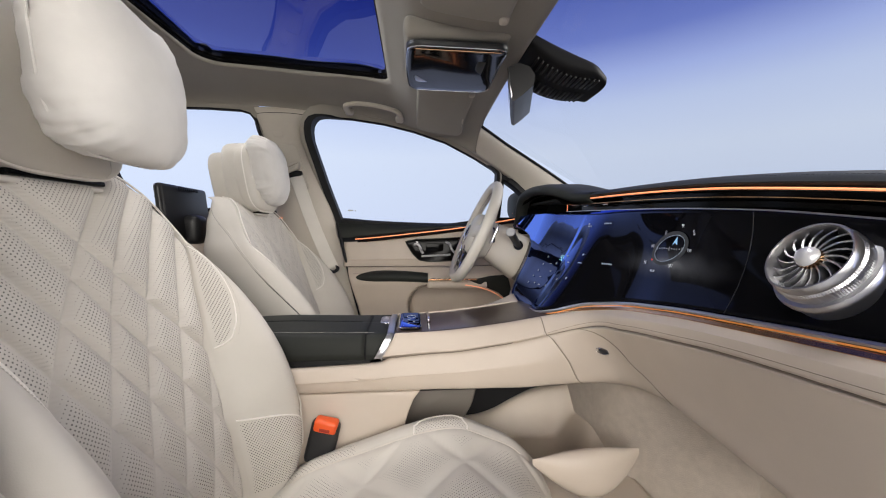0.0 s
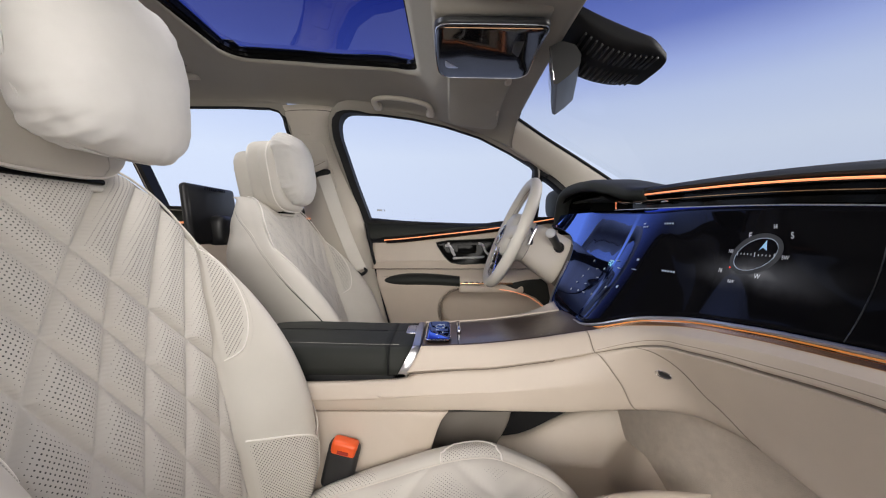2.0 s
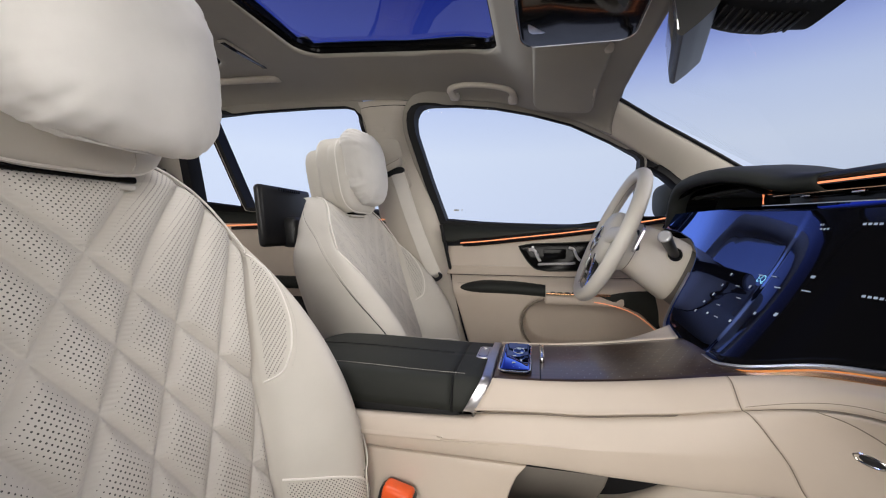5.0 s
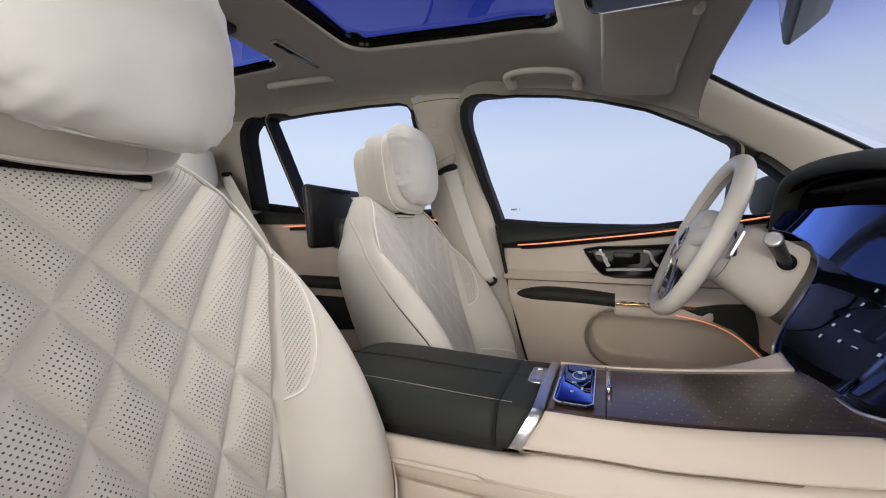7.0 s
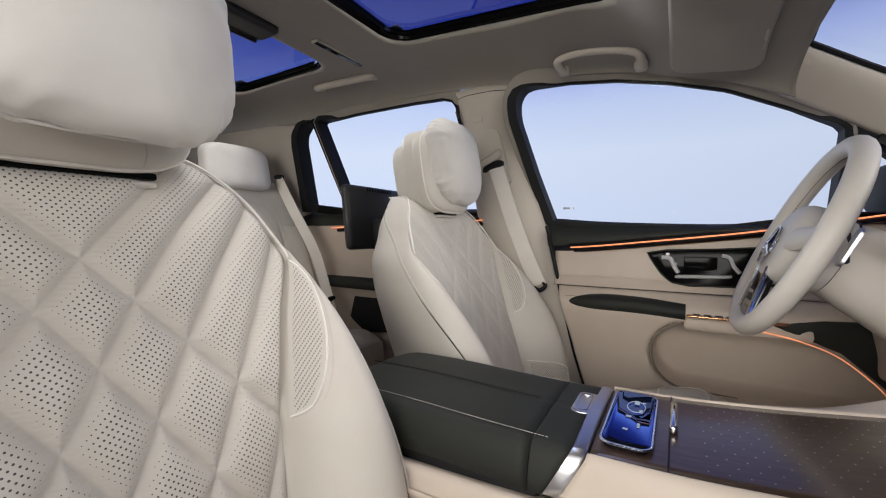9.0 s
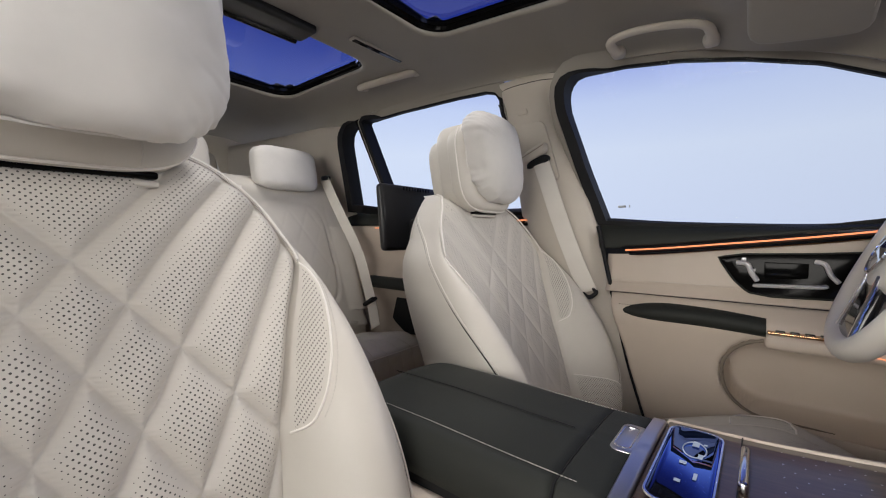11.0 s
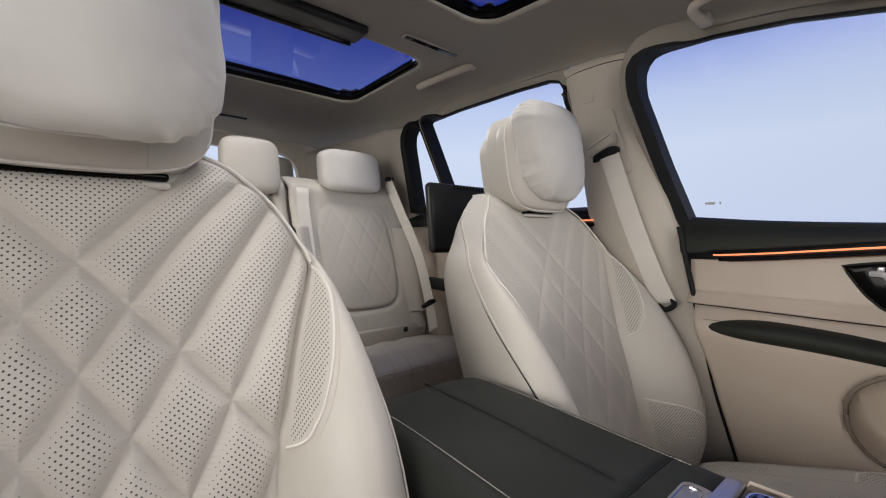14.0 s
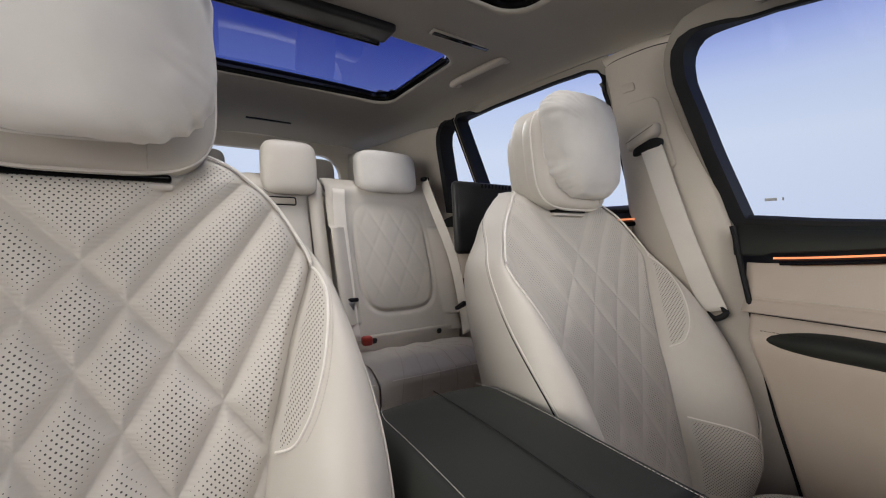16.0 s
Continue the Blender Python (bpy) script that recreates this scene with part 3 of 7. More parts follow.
def b_pillar(side):
    """Beige centre pillar with belt slot plate, from roof rail to sill."""
    p = thing("trim", (-0.42, side * 0.62, 0.05), "beige centre pillar trim with seat belt guide plate", "pillar trim", kind="structure")
    xf = smooth_lut([(0.05, -0.115), (0.31, -0.192), (0.415, -0.224), (0.513, -0.248), (0.608, -0.269), (0.70, -0.289), (0.80, -0.316), (0.95, -0.370), (1.10, -0.422), (1.155, -0.425), (1.185, -0.40), (1.21, -0.37)])
    xr = smooth_lut([(0.05, -0.50), (0.5, -0.50), (0.82, -0.535), (1.10, -0.584), (1.165, -0.604), (1.195, -0.625), (1.21, -0.66)])
    yy = smooth_lut([(0.05, 0.66), (0.5, 0.645), (0.7, 0.628), (0.9, 0.612), (1.05, 0.600), (1.15, 0.602), (1.21, 0.622)])

    def f(u, z):
        a, c = xr(z), xf(z)
        bul = 0.045 * (abs(2 * u - 1) ** 3.2)
        return (a + (c - a) * u, side * (yy(z) + bul), z)
    part("pillar_trim", grid(sheet(f, lin(0, 1, 25), lin(0.05, 1.21, 60))), M_TRIM, p, solid=0.004)
    # seam across the top of the trim
    part("seam", tube([f(u, 1.187) for u in lin(0.02, 0.98, 20)], 0.0012, 5), M_BLACK, p, "dark seam line")
    # raised plate round the belt guide
    cx, cz = -0.452, 0.985

    def to3(u, v, d):
        zz = cz + v
        return (cx + u - 0.27 * v, side * (yy(zz) + 0.004 - d), zz)
    part("guide_plate", slab(rrect(0.075, 0.165, 0.016), 0.007, to3, 0.004), M_TRIM, p)
    part("airbag_mark", slab(rrect(0.034, 0.020, 0.006, cx=-0.02, cy=0.118), 0.0072, to3, 0.001), M_TRIM, p, "embossed rounded label")
    part("coat_hook", tube(curve([(-0.585, side * 0.63, 1.125), (-0.578, side * 0.612, 1.12), (-0.576, side * 0.605, 1.128), (-0.58, side * 0.60, 1.138)], 10), 0.004, 6), M_SATIN, p, "small dark hook")
    return p


def a_pillar(side):
    p = thing("trim", (0.45, side * 0.66, 0.95), "pale beige windscreen pillar trim", "pillar trim", kind="structure")
    lo = [(0.19, 0.630, 1.077), (0.244, 0.636, 1.045), (0.33, 0.650, 0.993), (0.40, 0.662, 0.945), (0.47, 0.672, 0.885), (0.56, 0.690, 0.80)]
    hi = [(0.19, 0.560, 1.160), (0.235, 0.571, 1.147), (0.36, 0.607, 1.077), (0.48, 0.640, 1.014), (0.62, 0.680, 0.938), (0.80, 0.72, 0.83)]
    L, H = curve(lo, 30), curve(hi, 30)

    def row(k):
        a, c = L[k], H[k]
        out = []
        for u in lin(0, 1, 13):
            q = a.lerp(c, u)
            bul = 0.018 * math.sin(math.pi * u) ** 0.7
            out.append((q.x, side * (q.y - bul), q.z + bul * 0.2))
        return out
    part("pillar_trim", grid([row(k) for k in range(30)]), M_TRIM, p, solid=0.004)
    part("seam", tube(row(1), 0.0011, 5), M_BLACK, p, "dark seam line")
    part("glass_edge", tube([(v.x + 0.004, side * (v.y + 0.002), v.z + 0.004) for v in H], 0.006, 6), M_BLACK, p, "black edge against the windscreen")
    mark = bmesh.new()
    pts = rrect(0.042, 0.02, 0.007)
    ctr, e1 = Vector(row(6)[8]), (Vector(row(9)[8]) - Vector(row(4)[8])).normalized()
    e2 = (Vector(row(6)[11]) - Vector(row(6)[5])).normalized()
    nn = e1.cross(e2)
    nn = nn if nn.y * side < 0 else -nn
    part("airbag_mark", slab(pts, 0.0022, lambda u, v, d: tuple(ctr + e1 * u + e2 * v + nn * d), 0.0008, bm=mark), M_TRIM, p, "embossed rounded label")
    return p


DOOR_Y = smooth_lut([(0.05, 0.655), (0.15, 0.645), (0.30, 0.640), (0.40, 0.640), (0.47, 0.632), (0.52, 0.612), (0.545, 0.603), (0.575, 0.606), (0.60, 0.628), (0.63, 0.648), (0.66, 0.653), (0.70, 0.655), (0.74, 0.654), (0.765, 0.660), (0.785, 0.682), (0.80, 0.705)])
SILL = smooth_lut([(-0.34, 0.800), (-0.29, 0.798), (-0.17, 0.788), (0.0, 0.780), (0.12, 0.777), (0.35, 0.786), (0.6, 0.80)])
AMB = smooth_lut([(-0.25, 0.712), (-0.231, 0.713), (-0.013, 0.734), (0.183, 0.757), (0.371, 0.787), (0.434, 0.798), (0.56, 0.82)])
REAR_EDGE = smooth_lut([(0.05, -0.10), (0.31, -0.180), (0.415, -0.213), (0.513, -0.237), (0.608, -0.259), (0.70, -0.280), (0.785, -0.300), (0.80, -0.306)])


def pocket_sd(x, z):
    """Signed distance, roughly, to the rounded pocket in the lower door."""
    x0, x1, z0, z1 = -0.02, 0.48, 0.36, 0.512
    z1 = z1 + 0.03 * math.sin(min(max((x - x0) / 0.3, 0), 1) * math.pi) - 0.35 * max(0, x - 0.25) ** 1.3
    r = 0.07
    qx, qz = abs(x - (x0 + x1) / 2 + 0.12 * (z - 0.44)) - (x1 - x0) / 2 + r, abs(z - (z0 + z1) / 2) - (z1 - z0) / 2 + r
    return math.hypot(max(qx, 0), max(qz, 0)) + min(max(qx, qz), 0) - r


def front_door(side):
    d = thing("door_1", (0.1, side * 0.66, 0.05), "cream leather car door with dark upper trim and amber light strip", "car door", kind="structure")

    def base(x, z):
        y = DOOR_Y(z)
        # the shelf at armrest height fades out towards the rear and the front
        k = math.exp(-((z - 0.55) / 0.045) ** 2) * 0.03
        y += k / (1 + math.exp(-(x - 0.33) / 0.03))
        return y

    def low(u, z):
        x = REAR_EDGE(z) + (0.56 - REAR_EDGE(z)) * u
        sd = pocket_sd(x, z)
        s = 1 / (1 + math.exp(max(-40.0, min(40.0, sd / 0.0018))))
        lip = 0.004 * math.exp(-(sd / 0.006) ** 2)
        return (x, side * (base(x, z) + 0.105 * s - lip), z)
    part("lower_panel", grid(sheet(low, lin(0, 1, 120), lin(0.05, 0.605, 80))), M_DASHSKIN, d, "cream lower panel with storage pocket", angle=60, solid=0.004)

    def mid(u, v):
        x = REAR_EDGE(0.68) + (0.56 - REAR_EDGE(0.68)) * u
        z = 0.608 + (min(AMB(x) - 0.010, 0.79) - 0.608) * v
        z_s = 0.632 + 0.006 * (x + 0.2)
        crease = 0.0025 * math.exp(-((z - z_s) / 0.0025) ** 2)
        return (x, side * (base(x, z) + crease), z)
    part("middle_panel", grid(sheet(mid, lin(0, 1, 60), lin(0, 1, 60))), M_DASHSKIN, d, "cream leather panel with a stitched seam", angle=60, solid=0.004)
    part("stitching", stitches([(x, side * (base(x, 0.637 + 0.006 * (x + 0.2)) - 0.0002), 0.637 + 0.006 * (x + 0.2)) for x in lin(-0.27, -0.03, 30)]), M_THREAD, d)

    def up(u, v):
        x = -0.296 - 0.012 * v + (0.60 + 0.296 + 0.012 * v) * u
        z0, z1 = AMB(x) + (0.010 if x > -0.236 else 0.004), SILL(x)
        z0 = min(z0, z1 - 0.012)
        z = z0 + (z1 - z0) * v
        return (x, side * (0.650 + 0.052 * v ** 2.6), z)
    part("upper_trim", grid(sheet(up, lin(0, 1, 60), lin(0, 1, 20))), M_DARK, d, "dark grey leather upper trim", angle=60, solid=0.006)
    part("stitching", stitches([Vector(up(u, 0.62)) + Vector((0, -side * 0.0006, 0)) for u in lin(0.03, 0.8, 40)]), M_DARK, d)
    part("amber_light_strip", tube([(x, side * 0.6485, AMB(x)) for x in lin(-0.231, 0.56, 40)], 0.0027, 6, flat=0.75), M_LED, d, "glowing amber light strip")
    part("gloss_strip", tube([(x, side * 0.6525, AMB(x) - 0.0085) for x in lin(-0.222, 0.56, 40)], 0.0058, 6), M_PIANO, d, "gloss black strip")
    part("chrome_strip", tube([(x, side * 0.6485, AMB(x) - 0.0135) for x in lin(-0.205, 0.54, 40)], 0.0013, 6), M_BRONZE, d)

    # armrest pad: a long dark wedge with a pointed rear end
    rows = []
    for i in range(27):
        s = i / 26
        x = -0.252 + 0.305 * s
        hh = 0.025 * (math.sin(min(s * 2.2, 1) * math.pi / 2) ** 0.6) * (1 - 0.12 * s)
        zc = 0.563 - 0.002 * s + 0.006 * math.sin(math.pi * s)
        wy = 0.028 * math.sin(min(s * 3, 1) * math.pi / 2) ** 0.7 + 0.004
        rows.append([(x, side * (0.612 + 0.01 - wy * math.cos(a) * (1 if math.cos(a) > 0 else 0.3)), zc + max(hh, 0.002) * math.sin(a)) for a in (2 * math.pi * k / 18 for k in range(18))])
    pad = part("armrest_pad", grid(rows, wrap=True, cap=True), M_DARK, d, "dark leather armrest pad")
    part("stitching", stitches([(x, side * 0.5955, 0.581 + 0.003 * math.sin((x + 0.25) * 10)) for x in lin(-0.23, 0.045, 24)]), M_DARK, pad)
    # window switch strip
    sw = part("switch_strip", rbox(0.15, side * 0.612, 0.556, 0.19, 0.05, 0.006, 0.002), M_BRONZE, d, "bronze strip with window switches")
    for k in range(4):
        part("window_switch", rbox(0.075 + 0.022 * k, side * 0.603, 0.5595, 0.015, 0.018, 0.004, 0.0015), M_PIANO, sw)
    part("armrest_front", rbox(0.17, side * 0.628, 0.535, 0.24, 0.055, 0.034, 0.012), M_DASHSKIN, d)

    # gloss black control panel with seat buttons and the door handle
    out = resampled([(-0.034, 0.702), (0.01, 0.710), (0.12, 0.714), (0.24, 0.722), (0.27, 0.715), (0.265, 0.66), (0.235, 0.635), (0.16, 0.627), (0.06, 0.624), (0.02, 0.630), (-0.005, 0.655)], 60)
    cp = part("control_panel", slab(out, 0.010, lambda u, v, q: (u, side * (base(u, v) + 0.004 - q), v), 0.004), M_SLOT, d, "black control panel", angle=30)
    rim = [(u, side * (base(u, v) - 0.004), v) for u, v in grown(out, 0.001)]
    part("rim", tube(rim, 0.0022, 6, closed=True), M_DARK, cp)
    part("door_handle", tube(curve([(0.03, side * 0.652, 0.643), (0.045, side * 0.636, 0.646), (0.09, side * 0.633, 0.648), (0.135, side * 0.634, 0.650), (0.142, side * 0.648, 0.651)], 24), 0.0055, 8, flat=0.8), M_SILVER, cp, "satin silver door handle")
    part("seat_switch", tube(curve([(0.0, side * 0.642, 0.692), (0.018, side * 0.636, 0.690), (0.026, side * 0.636, 0.672), (0.036, side * 0.638, 0.655)], 14), 0.0052, 8), M_SILVER, cp, "seat adjustment switch")
    for k in range(3):
        part("memory_button", rbox(0.012 + 0.008 * k, side * 0.643, 0.700 - 0.012 * k, 0.009, 0.006, 0.008, 0.002), M_SILVER, cp)
    part("seat_switch", tube(curve([(0.125, side * 0.64, 0.700), (0.14, side * 0.636, 0.695), (0.148, side * 0.636, 0.675), (0.16, side * 0.638, 0.66)], 14), 0.0045, 8), M_SILVER, cp, "seat heating switch")
    part("recess", rbox(0.082, side * 0.6475, 0.678, 0.07, 0.004, 0.034, 0.0018), M_SLOT, cp)
    # lower amber line curving down towards the front
    part("amber_light_strip", tube(curve([(0.20, side * 0.598, 0.534), (0.26, side * 0.602, 0.522), (0.33, side * 0.618, 0.492), (0.40, side * 0.635, 0.43), (0.43, side * 0.64, 0.38)], 24), 0.0011, 6), M_LED, d, "thin glowing amber line")
    part("door_seal", tube([(REAR_EDGE(z) - 0.004, side * 0.648, z) for z in lin(0.05, 0.775, 40)], 0.0055, 8), M_BLACK, d, "black rubber door seal")
    kick = resampled([(0.215, 0.552), (0.30, 0.568), (0.47, 0.575), (0.52, 0.47), (0.44, 0.385), (0.405, 0.435), (0.335, 0.500), (0.265, 0.530)], 60)
    part("front_panel", slab(kick, 0.010, lambda u, v, q: (u, side * (base(u, v) + 0.002 - q), v), 0.004), M_DARK, d, "dark grey front corner panel above the light line")
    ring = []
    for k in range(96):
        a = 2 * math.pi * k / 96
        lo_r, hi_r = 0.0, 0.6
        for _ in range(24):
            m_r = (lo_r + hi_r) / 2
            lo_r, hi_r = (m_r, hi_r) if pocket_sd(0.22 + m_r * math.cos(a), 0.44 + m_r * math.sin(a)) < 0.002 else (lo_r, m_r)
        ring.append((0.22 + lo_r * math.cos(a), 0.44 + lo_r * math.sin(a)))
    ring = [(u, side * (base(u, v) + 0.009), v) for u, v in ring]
    # tapered dark tube stands in for the shade under the pocket's edge
    part("pocket_gap", tube(ring[14:64], lambda s: 0.0010 + 0.0040 * math.sin(math.pi * s), 8), M_SEAM, d, "dark tube drawn as shade along the pocket's undercut edge")
    return d


def rear_door(side):
    d = thing("door_2", (-0.95, side * 0.66, 0.1), "cream rear car door with dark upper trim and amber light strip", "car door", kind="structure")
    ry = smooth_lut([(0.05, 0.65), (0.3, 0.645), (0.5, 0.64), (0.55, 0.61), (0.58, 0.61), (0.62, 0.64), (0.75, 0.648), (0.86, 0.68)])
    f = lambda u, z: (-1.42 + 0.90 * u, side * ry(z), z)
    part("lower_panel", grid(sheet(f, lin(0, 1, 12), lin(0.05, 0.795, 40))), M_DASHSKIN, d, "cream lower panel", solid=0.004)
    g = lambda u, v: (-1.45 + 0.95 * u, side * (0.646 + 0.05 * v ** 2.5), 0.785 + (0.855 - 0.035 * u - 0.785) * v)
    part("upper_trim", grid(sheet(g, lin(0, 1, 20), lin(0, 1, 14))), M_DARK, d, "dark grey leather upper trim", solid=0.006)
    strip = lambda x: 0.776 + 0.018 * (x + 1.14) / 0.6
    part("amber_light_strip", tube([(x, side * 0.640, strip(x)) for x in lin(-1.18, -0.5, 16)], 0.0026, 6), M_LED, d, "glowing amber light strip")
    part("gloss_strip", tube([(x, side * 0.645, strip(x) - 0.011) for x in lin(-1.15, -0.5, 16)], 0.007, 6), M_PIANO, d)
    part("armrest_pad", rbox(-0.95, side * 0.60, 0.565, 0.46, 0.05, 0.045, 0.02, 4), M_DARK, d, "dark leather armrest pad")
    out = resampled([(-1.05, 0.52), (-0.70, 0.52), (-0.66, 0.49), (-0.72, 0.40), (-1.0, 0.37), (-1.08, 0.42)], 40)
    part("pocket", slab(out, 0.004, lambda u, v, q: (u, side * (0.640 - q), v), 0.002), M_BLACK, d, "dark storage pocket")
    part("control_panel", slab(rrect(0.12, 0.05, 0.02, cx=-0.72, cy=0.67), 0.008, lambda u, v, q: (u, side * (0.646 - q), v), 0.003), M_PIANO, d, "gloss black control panel")
    return d


def rear_side(side):
    """Panel behind the rear door up to the tailgate, with the beige rear pillar."""
    p = thing("trim", (-1.6, side * 0.6, 0.3), "beige rear pillar and luggage side trim", "pillar trim", kind="structure")
    yb = lambda x: 0.655 - 0.16 * max(0, (-1.42 - x)) - 0.05 * max(0, -1.8 - x)

    def f(u, v):
        z = 0.05 + (1.205 - 0.05) * v
        x0 = -1.335
        x = -2.2 + (x0 + 2.2) * u
        zt = ZTOP(x)
        z = 0.05 + (zt - 0.05) * v
        y = yb(x) - 0.07 * v ** 2.0 * (0.6 + 0.4 * u) + 0.05 * max(0, u - 0.85) / 0.15
        return (x, side * y, z)
    part("pillar_trim", grid(sheet(f, lin(0, 1, 40), lin(0, 1, 40))), M_TRIM, p, solid=0.004)
    return p


for side in (1, -1):
    a_pillar(side)
    b_pillar(side)
    rear_door(side)
    rear_side(side)
    window(side, "window_3", REAR_WIN, "clear rear door glass in a black frame", rear_frame, seal=rear_seal, reveal=rear_reveal)
    window(side, "window_4", REAR_QUARTER, "clear rear quarter glass in a black frame", 0.02, lambda x, z: 0.045 if x < -1.26 else 0.02, QUARTER_OUT)
front_door(1)
front_glass = window(1, "window_5", FRONT_WIN, "clear front door glass in a black frame", front_frame, lambda x, z: 0.050 if x < -0.27 else 0.008, seal=front_seal, reveal=front_reveal)
mark = bmesh.new()
for u0, wide in ((-0.266, 0.020), (-0.238, 0.003)):
    mark.faces.new([mark.verts.new((u0 + a, glass_y(u0, 0.828) - 0.0135, 0.828 + c)) for a, c in ((0, -0.003), (wide, -0.003), (wide, 0.003), (0, 0.003))])
part("etched_mark", mark, surface("etched_glass", (0.55, 0.58, 0.62), 0.8, var=0.05, bump=0.0), front_glass, "small pale etched bars")
quarter = window(1, "window_6", QUARTER_WIN, "small triangular front quarter glass in a black frame", lambda x, z: (0.050 if x > 0.372 else 0.020) if z > 0.83 else 0.016)
part("corner_plug", slab(resampled([(0.340, 0.88), (0.340, 0.995), (0.378, 0.985), (0.425, 0.945), (0.40, 0.919), (0.362, 0.945), (0.354, 0.88)], 60), 0.012, lambda u, v, d: (u, glass_y(u, v) - 0.030 + d, v), 0.003), M_BLACK, quarter, "black corner piece of the frame")
# sills closing the lower sides
for side in (1, -1):
    whole("wall_left" if side > 0 else "wall_right", rbox(-0.1, side * 0.735, 0.08, 2.6, 0.10, 0.18, 0.02), M_TRIM, "beige door sill trim along the cabin floor", "sill", kind="structure")
whole("outer_door_skin", rbox(0.12, 0.80, 0.36, 0.96, 0.05, 0.82, 0.02), M_SATIN, "dark outer skin of the closed front door", "door skin", kind="structure")
for side in (1, -1):
    whole("outer_door_skin", rbox(-0.92, side * 0.78, 0.40, 1.0, 0.05, 0.88, 0.02), M_SATIN, "dark outer skin of the closed rear door", "door skin", kind="structure")

# windscreen
ws = thing("window_7", (0.6, 0, 1.0), "large clear raked windscreen", "windscreen", kind="structure")


def screen_pt(u, v):
    y = 0.60 * u + 0.13 * u * v
    x = 0.25 + 0.66 * v + 0.07 * (1 - u * u) * v
    z = 1.155 - 0.335 * v + 0.02 * (1 - u * u)
    return (x, y, z)


g = part("pane", grid(sheet(screen_pt, lin(-1, 1, 21), lin(0, 1, 13))), M_WINDSCREEN, ws, "clear windscreen glass")
g.visible_shadow = False
part("header_seal", tube([screen_pt(u, 0.0) for u in lin(-1, 1, 31)], 0.007, 6), M_BLACK, ws, "black edge of the windscreen")
b = tube([(p[0] + 0.0, p[1], p[2]) for p in (screen_pt(u, 1.0) for u in lin(-1, 1, 31))], 0.01, 6)
part("cowl", b, M_BLACK, ws)

# tailgate: rear wall with the rear window opening
tg = thing("wall_rear", (-2.22, 0, 0.3), "beige tailgate trim round the rear window", "tailgate", kind="structure")
outer = rrect(1.20, 0.95, 0.10, 8, 0, 0.78)
inner = rrect(0.90, 0.34, 0.12, 8, 0, 1.02)
rows = [[(-2.12, u, v) for u, v in resampled(outer, 80)], [(-2.14, u, v) for u, v in resampled(grown(inner, 0.062), 80)], [(-2.17, u, v) for u, v in resampled(inner, 80)], [(-2.21, u, v) for u, v in resampled(inner, 80)]]
part("tailgate_trim", grid([r + [r[0]] for r in rows]), M_TRIM, tg)
b = bmesh.new()
b.faces.new([b.verts.new((-2.20, u, v)) for u, v in inner])
g = part("pane", b, M_GLASS, tg, "clear rear window")
g.visible_shadow = False

# ---- dashboard ----
ZB = smooth_lut([(0, 0.563), (0.05, 0.566), (0.09, 0.576), (0.14, 0.598), (0.20, 0.612), (0.33, 0.630), (0.50, 0.645), (0.66, 0.657)])
XB = smooth_lut([(0, 0.280), (0.05, 0.284), (0.09, 0.302), (0.14, 0.345), (0.20, 0.375), (0.33, 0.392), (0.50, 0.397), (0.66, 0.398)])
ZS = smooth_lut([(-0.66, 0.751), (-0.60, 0.758), (-0.56, 0.763), (-0.50, 0.770), (-0.37, 0.780), (-0.15, 0.790), (0.1, 0.798), (0.2, 0.801), (0.66, 0.80)])
ZL = smooth_lut([(-0.66, 0.778), (-0.59, 0.787), (-0.48, 0.800), (-0.40, 0.808), (-0.30, 0.815), (-0.12, 0.823), (0.14, 0.830), (0.3, 0.833), (0.66, 0.835)])
XL = smooth_lut([(0.12, 0.250), (0.16, 0.268), (0.20, 0.300), (0.25, 0.325), (0.32, 0.343), (0.45, 0.352), (0.64, 0.355)])
ZSEAM = smooth_lut([(0.10, 0.548), (0.20, 0.562), (0.39, 0.580), (0.56, 0.598), (0.66, 0.606)])
dash = thing("dashboard", (0.5, 0, 0.45), "dashboard with wide black glass display over cream leather", "dashboard")


ZDRIVER = smooth_lut([(0.0, 0.5575), (0.03, 0.554), (0.07, 0.5525), (0.12, 0.556), (0.155, 0.561), (0.175, 0.566), (0.188, 0.574), (0.199, 0.586), (0.213, 0.604), (0.226, 0.630), (0.238, 0.665), (0.255, 0.693), (0.30, 0.720), (0.40, 0.745), (0.62, 0.765)])
CURL = smooth_lut([(0.0, 0.0), (0.05, 0.0008), (0.10, 0.003), (0.15, 0.0068), (0.20, 0.0118), (0.26, 0.0165), (0.34, 0.019), (0.62, 0.019)])


def low_edge(y):
    """Lower edge of the display: it wraps low round the centre and sweeps up beside the steering column."""
    return ZDRIVER(y) if y > 0 else ZB(-y)


def display(y, v):
    """The display: straight rules from its swept lower edge to its straight upper edge, a little hollow between."""
    zb, zt, xb = low_edge(y), ZS(y), XB(max(-y, 0.0))
    if y > 0:
        z = zb + (zt - zb) * v
        w = (z - 0.5575) / 0.2369
        return (0.280 + 0.138 * w + 0.045 * w * (1 - w) - CURL(y), y, z)
    return (xb + (0.418 - xb) * v + 0.045 * v * (1 - v), y, zb + (zt - zb) * v)


